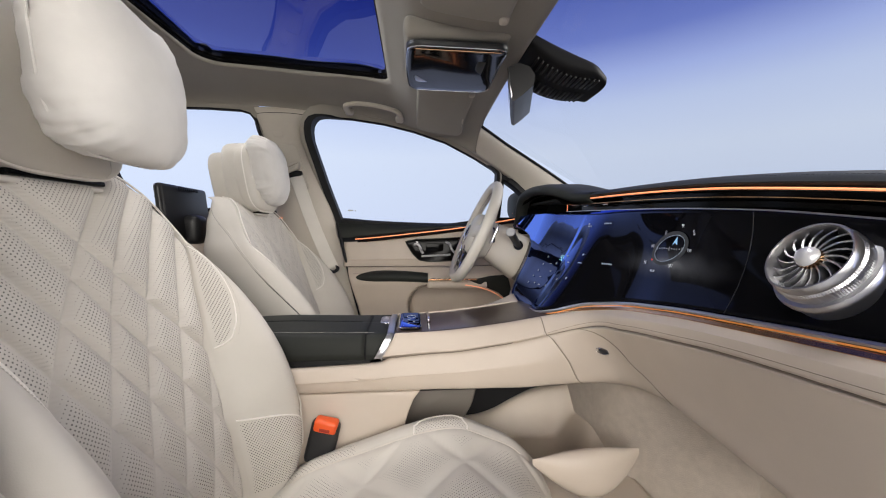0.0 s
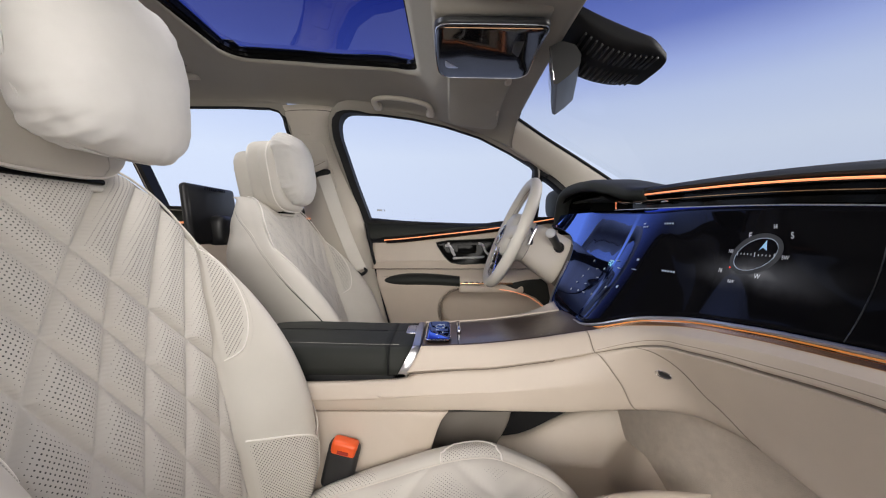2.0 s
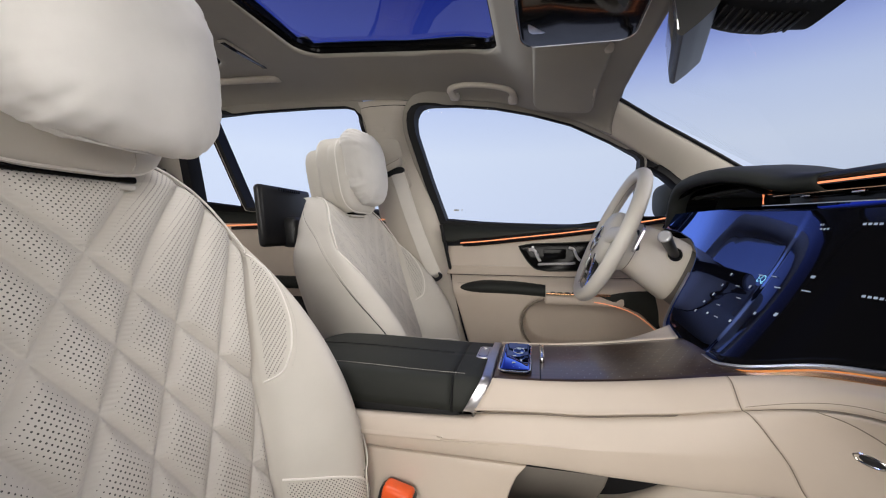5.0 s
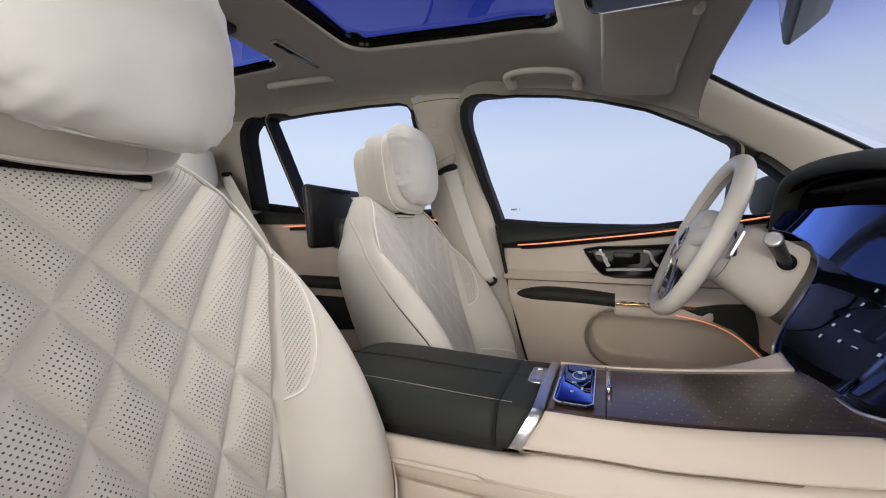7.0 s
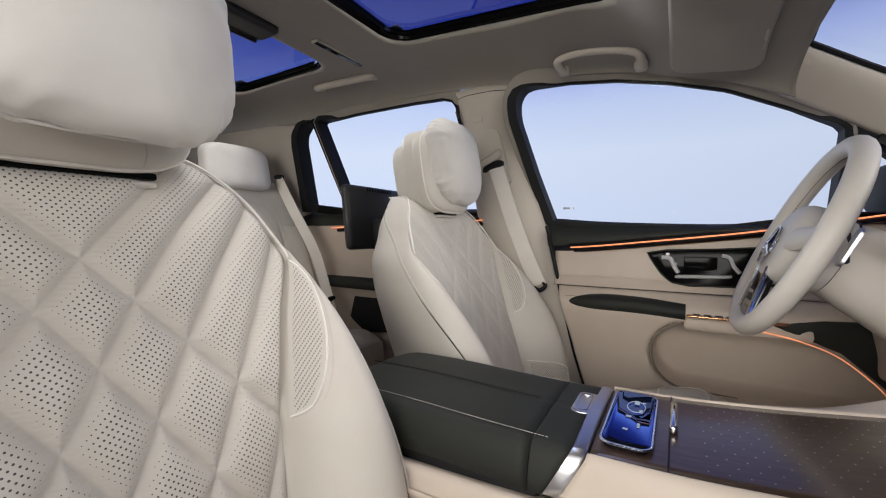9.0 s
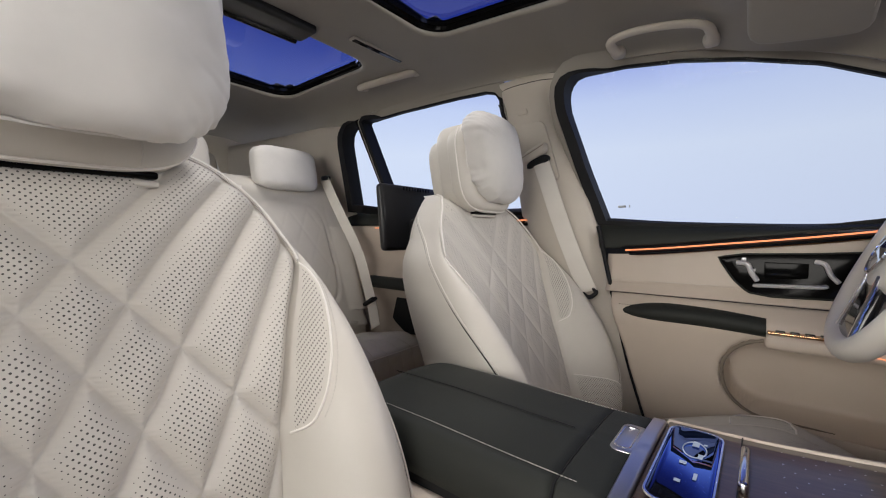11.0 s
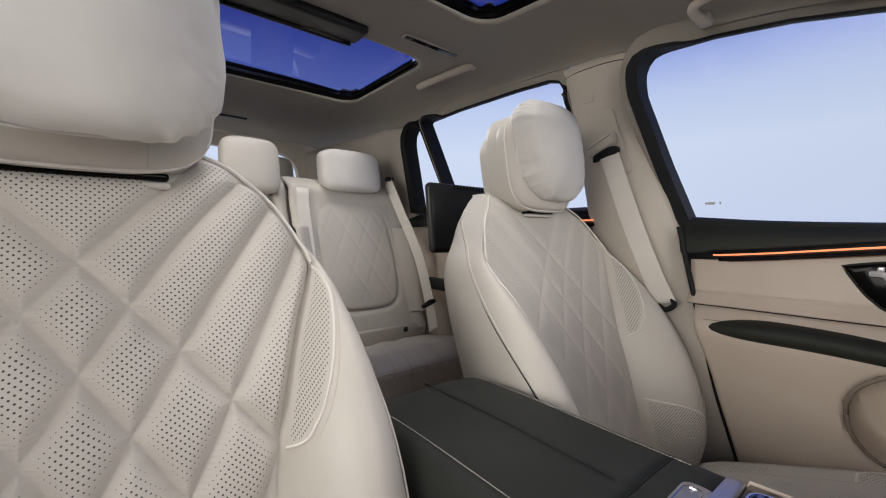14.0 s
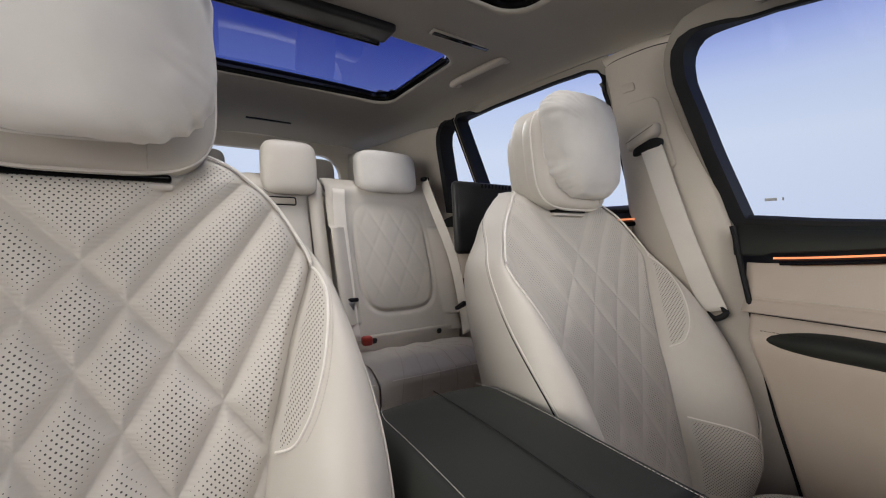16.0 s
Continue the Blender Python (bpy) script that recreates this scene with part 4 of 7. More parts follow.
ys = lin(-0.645, 0.15, 110) + lin(0.152, 0.27, 110) + lin(0.275, 0.60, 40)
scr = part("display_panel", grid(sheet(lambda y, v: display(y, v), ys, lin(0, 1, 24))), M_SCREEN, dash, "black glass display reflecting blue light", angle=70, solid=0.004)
part("display_edge", tube([Vector(display(y, 0)) + Vector((-0.003, 0, -0.003)) for y in ys if y < 0.24], 0.0030, 6), M_ALU, scr, "thin metal lower edge")
yr = lin(-0.645, 0.03, 100)
# reflective bronze line below the display, its sheen drawn as a glow
part("amber_light_strip", tube([Vector(display(y, 0)) + Vector((-0.001, 0, -0.0080)) for y in yr], 0.0012, 6), M_BRONZE_GLOW, dash, "bronze strip with its reflected sheen put in as a dim glow")
part("bronze_strip", tube([Vector(display(y, 0)) + Vector((-0.003, 0, -0.0145)) for y in yr], 0.0052, 6), M_BRONZE, dash)
# display joints and graphics
for y0, y1 in ((-0.452, -0.468),):
    pts = [Vector(display(y0 + (y1 - y0) * v, v)) + Vector((-0.0004, 0, 0)) for v in lin(0.01, 0.99, 12)]
    part("display_joint", tube(pts, 0.0007, 5), M_SATIN, scr)


def on_display(y, z, lift=0.0016):
    v = (z - low_edge(y)) / (ZS(y) - low_edge(y))
    p, e = Vector(display(y, v)), 0.003
    n = (Vector(display(y + e, v)) - p).cross(Vector(display(y, min(1, v + e)) if v + e <= 1 else display(y, v)) - p)
    n = n.normalized() if n.length > 1e-9 else Vector((-1, 0, 0))
    n = n if n.x < 0 else -n
    return p + n * lift


def glyph(name, text, y, z, size, mat, parent):
    """A flat printed word lying on the display."""
    cu = bpy.data.curves.new(name, "FONT")
    cu.body, cu.size, cu.align_x, cu.align_y = text, size, "CENTER", "CENTER"
    tmp = new(name, cu)
    dg = bpy.context.evaluated_depsgraph_get()
    me = bpy.data.meshes.new_from_object(tmp.evaluated_get(dg))
    bpy.data.objects.remove(tmp)
    b = bmesh.new()
    b.from_mesh(me)
    bpy.data.meshes.remove(me)
    for v in b.verts:
        v.co = on_display(y - v.co.x, z + v.co.y)
    return part(name, b, mat, parent, "lit display lettering")


CY, CZ = -0.311, 0.719


def dial(a, ry, rz):
    """A point of the tilted compass dial."""
    return on_display(CY + ry * math.cos(a) - 0.006 * math.sin(a), CZ + rz * math.sin(a) - 0.006 * math.cos(a))


TURN_ROUND = [2 * math.pi * k / 48 for k in range(48)]
b = bmesh.new()
ro = [b.verts.new(dial(a, 0.042, 0.028)) for a in TURN_ROUND]
ri = [b.verts.new(dial(a, 0.034, 0.0215)) for a in TURN_ROUND]
for k in range(48):
    b.faces.new((ro[k], ro[k - 1], ri[k - 1], ri[k]))
part("compass_ring", b, glowing("display_shadow", (0.02, 0.022, 0.026), 0.5), scr, "dark compass ring")
part("compass_line", tube([dial(a, 0.034, 0.0215) for a in TURN_ROUND], 0.0004, 4, closed=True), M_GLYPH_DIM, scr, "dim lit compass ring")
for txt, ly, lz, s in (("E", -0.300, 0.744, 0.013), ("S", -0.364, 0.745, 0.013), ("SE", -0.340, 0.756, 0.0085), ("NE", -0.268, 0.721, 0.0085), ("SW", -0.357, 0.718, 0.0085), ("N", -0.255, 0.692, 0.011), ("NW", -0.280, 0.679, 0.008), ("W", -0.322, 0.691, 0.011)):
    glyph("compass_letter", txt, ly, lz, 0.84 * s, M_GLYPH, scr)
b = bmesh.new()
for a in lin(0, 2 * math.pi, 9)[:8]:
    p0 = [dial(a + da, ry, rz) for da, ry, rz in ((-0.05, 0.037, 0.0245), (0.05, 0.037, 0.0245), (0.0, 0.040, 0.0270))]
    b.faces.new([b.verts.new(p) for p in p0])
part("compass_marks", b, M_GLYPH, scr, "small lit compass marks")["kind"] = "stuff"
b = bmesh.new()
b.faces.new([b.verts.new(on_display(-0.323 + u, 0.731 + w)) for u, w in ((-0.005, 0.008), (-0.006, -0.006), (0.0, -0.002), (0.007, -0.0065))])
part("compass_needle", b, glowing("display_blue", (0.35, 0.65, 1.0), 0.22), scr, "pale blue lit compass needle")
b = bmesh.new()
for k in range(11):
    y0 = CY + 0.030 - 0.006 * k
    h = 0.003 if k % 5 == 0 else 0.0012
    q = [on_display(y0 + u, CZ + w) for u, w in ((-0.0005, -h), (0.0005, -h), (0.0005, h), (-0.0005, h))]
    b.faces.new([b.verts.new(p) for p in q])
part("compass_scale", b, M_GLYPH, scr, "lit scale marks")
b = bmesh.new()
b.faces.new([b.verts.new(on_display(-0.272 + 0.002 * math.cos(a), 0.6985 + 0.0015 * math.sin(a))) for a in (2 * math.pi * k / 10 for k in range(10))])
part("compass_dot", b, glowing("display_red", (1.0, 0.05, 0.03), 0.7), scr, "small red lit mark")
# unreadable legends and icon rows as plain bars
for y0, z0, n, w in ((-0.108, 0.763, 4, 0.0045), (-0.045, 0.757, 3, 0.004), (-0.040, 0.763, 2, 0.003), (-0.143, 0.680, 5, 0.0038)):
    b = bmesh.new()
    for k in range(n):
        q = [on_display(y0 - 1.5 * w * k + u, z0 + v) for u, v in ((-w / 2, -0.0014), (w / 2, -0.0014), (w / 2, 0.0014), (-w / 2, 0.0014))]
        b.faces.new([b.verts.new(p) for p in q])
    part("legend_bar", b, M_GLYPH_DIM, scr)
random.seed(5)
b = bmesh.new()
for r in range(5):
    for c in range(6):
        if random.random() < 0.25:
            continue
        y0, z0 = 0.120 - 0.036 * c - 0.006 * r + random.uniform(-0.006, 0.006), 0.606 + 0.018 * r + 0.003 * c + random.uniform(-0.002, 0.002)
        w, h = random.choice(((0.006, 0.0036), (0.013, 0.0016), (0.005, 0.0045)))
        q = [on_display(y0 + u, z0 + v) for u, v in ((-w / 2, -h / 2), (w / 2, -h / 2), (w / 2, h / 2), (-w / 2, h / 2))]
        b.faces.new([b.verts.new(p) for p in q])
ic = part("icon_rows", b, M_GLYPH_DIM, scr, "rows of small lit icons")
ic["kind"] = "stuff"
glyph("menu_word", "EQ", 0.014, 0.680, 0.016, glowing("display_cyan", (0.3, 0.75, 1.0), 0.6), scr)

# slot above the display: gloss black recess with a slim chrome air vane
SLOT = lin(-0.655, 0.165, 90)
part("air_slot", grid([[(0.424, y, ZS(y) - 0.001) for y in SLOT] if k == 0 else [(0.475, y, ZS(y) + 0.004) for y in SLOT] if k == 1 else [(0.475, y, ZL(y) - 0.004) for y in SLOT] if k == 2 else [(0.437, y, ZL(y) - 0.003) for y in SLOT] for k in range(4)]), M_SLOT, dash, "black recessed air slot", angle=30)
part("air_vane", tube([(0.452, y, (ZS(y) + ZL(y)) / 2 - 0.001) for y in SLOT], 0.0030, 6, flat=0.5), M_SLOT, dash)
part("chrome_vane", tube([(0.441, y, (ZS(y) + ZL(y)) / 2 + 0.003) for y in lin(-0.62, 0.15, 40)], 0.0008, 5), M_BRONZE, dash, "slim bronze vane")
part("display_top_edge", tube([(0.431, y, ZS(y) + 0.001) for y in SLOT], 0.0013, 5), M_ALU, dash)
for y0 in (0.05, -0.055):
    part("vane_tab", rbox(0.437, y0, (ZS(y0) + ZL(y0)) / 2 - 0.002, 0.008, 0.022, 0.004, 0.0018), M_CHROME, dash, "small chrome tab")
strip = [(0.434, y, ZL(y)) for y in lin(-0.66, 0.162, 80)]
strip = [(0.434, 0.168, ZL(0.16) - 0.026), (0.434, 0.168, ZL(0.16) - 0.006)] + [tuple(p) for p in reversed(strip)]
part("amber_light_strip", tube(strip, 0.0021, 6, flat=0.8), M_LED, dash, "glowing amber light strip")

# dark leather top pad
prof = [(0.433, 0.004), (0.432, 0.008), (0.438, 0.012), (0.455, 0.015), (0.49, 0.017), (0.54, 0.017), (0.62, 0.013), (0.74, 0.006), (0.95, -0.012)]


def pad_pt(y, k):
    x, h = prof[k]
    crown = 0.010 * (1 - (y / 0.7) ** 2) * min(1, (x - 0.433) / 0.1)
    return (x, y, ZL(y) + h + crown)


top = part("top_pad", grid(sheet(lambda y, k: pad_pt(y, int(k)), lin(-0.69, 0.69, 70), range(len(prof)))), M_DARK, dash, "dark grey leather dashboard top", angle=60, solid=0.01, front=(0.2, 0, 3.0))
part("stitching", stitches([Vector(pad_pt(y, 3)) + Vector((-0.001, 0, -0.0004)) for y in lin(-0.65, 0.1, 60)]), M_DARK, top)
# instrument hood: a dark arch over the driver's dials
arch = curve([(0, 0.575, 0.755), (0, 0.560, 0.800), (0, 0.535, 0.848), (0, 0.48, 0.876), (0, 0.37, 0.882), (0, 0.26, 0.876), (0, 0.17, 0.859), (0, 0.10, 0.840), (0, 0.02, 0.833)], 44)
sect = [(0.425, -0.020), (0.398, -0.016), (0.388, -0.008), (0.387, 0.0), (0.394, 0.006), (0.42, 0.010), (0.50, 0.011), (0.60, 0.0), (0.72, -0.012)]
rows = []
for i, p in enumerate(arch):
    q = arch[min(i + 1, len(arch) - 1)] - arch[max(i - 1, 0)]
    nrm = Vector((0, q.z, -q.y)).normalized()
    nrm = nrm if nrm.z > 0 or (p.y > 0.5 and nrm.y > 0) else -nrm
    s = i / (len(arch) - 1)
    back = 0.045 * max(0, (s - 0.62) / 0.38)
    rows.append([(x + back, p.y + nrm.y * h, p.z + nrm.z * h - (0.02 * (x - 0.5) / 0.2 if x > 0.5 else 0)) for x, h in sect])
part("instrument_hood", grid(rows), M_DARK, dash, "dark leather hood over the driver's dials", angle=60, solid=0.003)
part("hood_lining", grid([[(0.40 + 0.10 * k, p.y * 0.985 + 0.005, p.z - 0.022) for p in arch] for k in range(2)]), M_SLOT, dash, "black underside of the hood")

# cream leather lower dash
ZU = smooth_lut([(0.12, 0.415), (0.16, 0.425), (0.20, 0.445), (0.25, 0.456), (0.66, 0.452)])
XU = smooth_lut([(0.12, 0.320), (0.163, 0.346), (0.18, 0.372), (0.205, 0.398), (0.26, 0.408), (0.40, 0.402), (0.66, 0.395)])


def lower_pt(y, k):
    a = abs(y)
    xb, zb, xl, zs = XB(a), ZB(a), XL(a), ZSEAM(a)
    zu, xu = ZU(a), XU(a)
    if y > 0:
        inset = 0.85 * max(0.0, 0.245 - y)
        xb, xl = xb + inset, xl + inset
    pts = [(xb + 0.004, zb - 0.012), (xb - 0.012, zb - 0.017), ((xb + xl) / 2 - 0.010, zb - 0.024), (xl + 0.004, (zb + zs) / 2 - 0.006), (xl, zs + 0.006), (xl + 0.004, zs), (xl + 0.012, zs - 0.004),
           (xl + 0.006 + 0.36 * (xu - xl), zs - 0.3 * (zs - zu)), (xl + 0.005 + 0.68 * (xu - xl), zs - 0.65 * (zs - zu)), (xu - 0.004, zu + 0.012), (xu + 0.012, zu), (0.46, zu - 0.01), (0.62, 0.42), (0.8, 0.38)]
    return (pts[k][0], y, pts[k][1])


ZW = smooth_lut([(-0.45, 0.53), (-0.05, 0.531), (0.05, 0.534), (0.12, 0.540), (0.2, 0.550), (0.28, 0.562), (0.34, 0.575)])
ZE = smooth_lut([(-0.45, 0.478), (-0.25, 0.478), (-0.04, 0.488), (0.06, 0.502), (0.137, 0.520), (0.20, 0.540), (0.27, 0.563), (0.34, 0.585)])
YE = smooth_lut([(-0.45, 0.118), (0.1, 0.122), (0.18, 0.127), (0.24, 0.138), (0.27, 0.150), (0.30, 0.165)])
ZLOW = smooth_lut([(-0.45, 0.418), (0.0, 0.421), (0.2, 0.424), (0.28, 0.429), (0.34, 0.432)])
ZEP = smooth_lut([(-0.45, 0.478), (-0.25, 0.478), (-0.04, 0.488), (0.03, 0.4945), (0.09, 0.4985), (0.14, 0.5055), (0.20, 0.5160), (0.26, 0.530), (0.34, 0.555)])
XLP = smooth_lut([(0.20, 0.338), (0.26, 0.352), (0.32, 0.362), (0.40, 0.370), (0.64, 0.372)])
ZSP = smooth_lut([(0.20, 0.568), (0.26, 0.5755), (0.32, 0.583), (0.39, 0.590), (0.46, 0.598), (0.56, 0.606), (0.66, 0.612)])


def console_keys(x, side):
    """Section across the console at x: the shoulder from the wood to the seam, and the side below it, rolling under."""
    zw, ze, ye, zl = ZW(x), (ZE if side > 0 else ZEP)(x), YE(x), ZLOW(x)
    g = 0.009 * min(1.0, max(0.0, (-0.05 - x) / 0.02))
    top = [(0.0985, zw - 0.004), (0.1005, zw + 0.0015), (0.1005 + 0.4 * (ye - 0.1005), zw - 0.25 * (zw - ze) + 0.004), (ye - 0.003, ze + 0.008), (ye, ze + 0.001), (ye - 0.006, ze - 0.004)]
    low = [(ye - 0.03, ze - 0.010 - g), (ye - 0.012, ze - 0.003 - g), (ye + 0.002, ze - 0.004 - g), (ye + 0.009, ze - 0.016 - g / 2), (ye + 0.016, ze - 0.036), (ye + 0.0175, (ze + zl) / 2 - 0.004), (ye + 0.0135, zl + 0.008), (ye + 0.004, zl - 0.002), (ye - 0.03, zl - 0.004)]
    k, lean = 0.55 * max(0.0, (0.06 - x) / 0.10), 0.53 * max(0.0, (x - 0.10) / 0.175)
    return ([Vector((x - k * max(0.0, 0.530 - z), side * y, z)) for y, z in top], [Vector((x + lean * max(0.0, ze - z), side * y, z)) for y, z in low])


def dash_keys(a):
    """Section through the passenger's lower dashboard: the padded roll above the seam, and the face below it."""
    xb, zb, xl, zs, zu, xu = XB(a), ZB(a), XLP(a), ZSP(a), ZU(a), XU(a)
    top = [(xb + 0.004, zb - 0.012), (xb - 0.012, zb - 0.017), ((xb + xl) / 2 - 0.008, zb - 0.023), (xl + 0.002, (zb + zs) / 2 - 0.004), (xl, zs + 0.004), (xl + 0.005, zs - 0.001)]
    low = [(xl + 0.030, zs - 0.008), (xl + 0.014, zs - 0.003), (xl + 0.003, zs - 0.004), (xl + 0.003 + 0.06 * (xu - xl), zs - 0.012), (xl + 0.004 + 0.30 * (xu - xl), zs - 0.30 * (zs - zu)), (xl + 0.003 + 0.68 * (xu - xl), zs - 0.65 * (zs - zu)), (xu - 0.004, zu + 0.012), (xu + 0.012, zu), (xu + 0.05, zu - 0.008)]
    return ([Vector((x, -a, z)) for x, z in top], [Vector((x, -a, z)) for x, z in low])


def knee(q):
    """The console's section bent round in plan into the dashboard's as q goes from 0 to 1; past 1 along the dashboard."""
    if q >= 1:
        return dash_keys(0.26 + (q - 1) * 0.392)
    ends = [console_keys(0.20, -1), dash_keys(0.26)]
    h = (1 - 3 * q * q + 2 * q ** 3, q - 2 * q * q + q ** 3, 3 * q * q - 2 * q ** 3, q ** 3 - q * q)
    out = []
    for half in (0, 1):
        row = []
        for k, (p, r) in enumerate(zip(ends[0][half], ends[1][half])):
            reach = 0.36 - 0.012 * k if half == 0 else 0.30
            m0, m1 = Vector((reach, 0, (0.16 if half == 0 else 0.20 - 0.022 * k) * reach)), Vector((0, -reach, 0.10 * reach))
            row.append(p * h[0] + m0 * h[1] + r * h[2] + m1 * h[3])
        out.append(row)
    return out


yl = lin(0.150, 0.652, 60)
low = part("lower_dash", grid([[tuple(q) for q in curve([lower_pt(y, k) for k in range(14)], 60)] for y in yl]), M_DASHSKIN, dash, "cream leather lower dashboard", angle=70, solid=0.004, front=(-1.5, 0.4, -0.4))
part("seam", tube([Vector(lower_pt(y, 4)) + Vector((-0.0006, 0, 0.001)) for y in yl], 0.0008, 5), M_SEAM, low)
part("end_cap", grid([[tuple(Vector(q).lerp(Vector((0.6, 0.655, 0.6)), t)) for q in curve([lower_pt(0.652, k) for k in range(14)], 60)] for t in (0, 0.5, 1)]), M_DASHSKIN, dash)
# passenger's side: one padded roll and face that sweep round from the console, parted by a slanting joint
COUNT = (28, 44)
KNEE = [[curve(half, n) for half, n in zip(knee(2 * k / 240), COUNT)] for k in range(241)]


def knee_pt(half, q, w):
    """A point of the roll (0) or the face (1): q along it, w from its upper to its lower edge."""
    a, c = min(q * 120, 239.999), min(w, 0.99999) * (COUNT[half] - 1)
    i, k = int(a), int(c)
    r0, r1 = KNEE[i][half], KNEE[i + 1][half]
    return r0[k].lerp(r0[k + 1], c - k).lerp(r1[k].lerp(r1[k + 1], c - k), a - i)


def parting(half, w):
    """Where the joint between console and dashboard runs."""
    return 0.20 + 0.09 * w if half == 0 else 0.29 + 0.20 * max(0.0, w - 0.2)


def swept(half, begin, end, n):
    m = COUNT[half]
    return [[knee_pt(half, begin(k / (m - 1)) + (end(k / (m - 1)) - begin(k / (m - 1))) * t, k / (m - 1)) for k in range(m)] for t in lin(0, 1, n)]


low = part("lower_dash", grid(swept(1, lambda w: parting(1, w), lambda w: 2.0, 90)), M_DASHSKIN, dash, "cream leather face of the lower dashboard", angle=70, solid=0.003, front=(-1.5, -0.9, 0.2))
roll = part("padded_roll", grid(swept(0, lambda w: parting(0, w), lambda w: 2.0, 90)), M_DASHSKIN, dash, "cream leather roll along the dashboard", angle=70, solid=0.003, front=(-1.0, -0.6, 1.5))
span = lin(0.285, 2, 90)
part("seam", tube([knee_pt(0, q, 0.95) for q in span], 0.0009, 5), M_SEAM, low)
part("stitch_line", tube([knee_pt(0, q, 0.74) for q in span], 0.0004, 5), M_SEAM, roll, "fine seam line along the roll")
part("end_cap", grid([[q.lerp(Vector((0.6, -0.655, 0.6)), t) for q in KNEE[240][0] + KNEE[240][1][9:]] for t in (0, 0.5, 1)]), M_DASHSKIN, dash)


def on_face(q, w):
    """A point of the face below the seam, w from the seam to the bottom edge."""
    return knee_pt(1, q, 0.215 + 0.565 * w)


part("glovebox_joint", tube([on_face(0.60 + 0.62 * w ** 1.15, w) + Vector((-0.0006, -0.0003, 0)) for w in lin(0, 1, 24)], 0.0006, 5), M_SEAM, low, "narrow joint of the glovebox lid")
part("knee_joint", tube([knee_pt(0, parting(0, w), w) for w in lin(0.08, 0.95, 20)] + [knee_pt(1, parting(1, w), w) for w in lin(0.24, 0.90, 24)], 0.0007, 5), M_SEAM, low, "narrow joint against the console")
qk, wk = min(((q, w) for q in lin(0.4, 0.9, 40) for w in lin(0.1, 0.8, 30)), key=lambda c: (on_face(*c) - Vector((0.364, -0.195, 0.515))).length)
at = on_face(qk, wk)
eu, ev = (on_face(qk + 0.03, wk) - at).normalized(), (on_face(qk, wk + 0.1) - at).normalized()
nk = eu.cross(ev).normalized()
nk = nk if nk.x < 0 else -nk
along, across = (eu + 0.35 * ev).normalized(), (ev - 0.35 * eu).normalized()
oval = lambda r, d: [at + nk * d + along * (0.0125 * r * math.cos(t)) + across * (0.0062 * r * math.sin(t)) for t in TURN_ROUND]
kn = part("glovebox_knob", grid([oval(1.0, -0.002), oval(0.98, 0.0010), oval(0.8, 0.0004), oval(0.4, 0.0012), oval(0.05, 0.0014)], wrap=True, cap=True), M_SATIN, low, "dark oval glovebox button")
part("button_rim", tube(oval(1.05, 0.0006), 0.0011, 6, closed=True), M_CHROME, kn, "chrome rim")
part("footwell_panel", grid([[(x, y, 0.42 - 0.25 * (x - 0.62)) for y in lin(-0.66, 0.66, 8)] for x in lin(0.45, 0.98, 6)]), M_CARPET, dash, "carpeted panel under the dashboard")


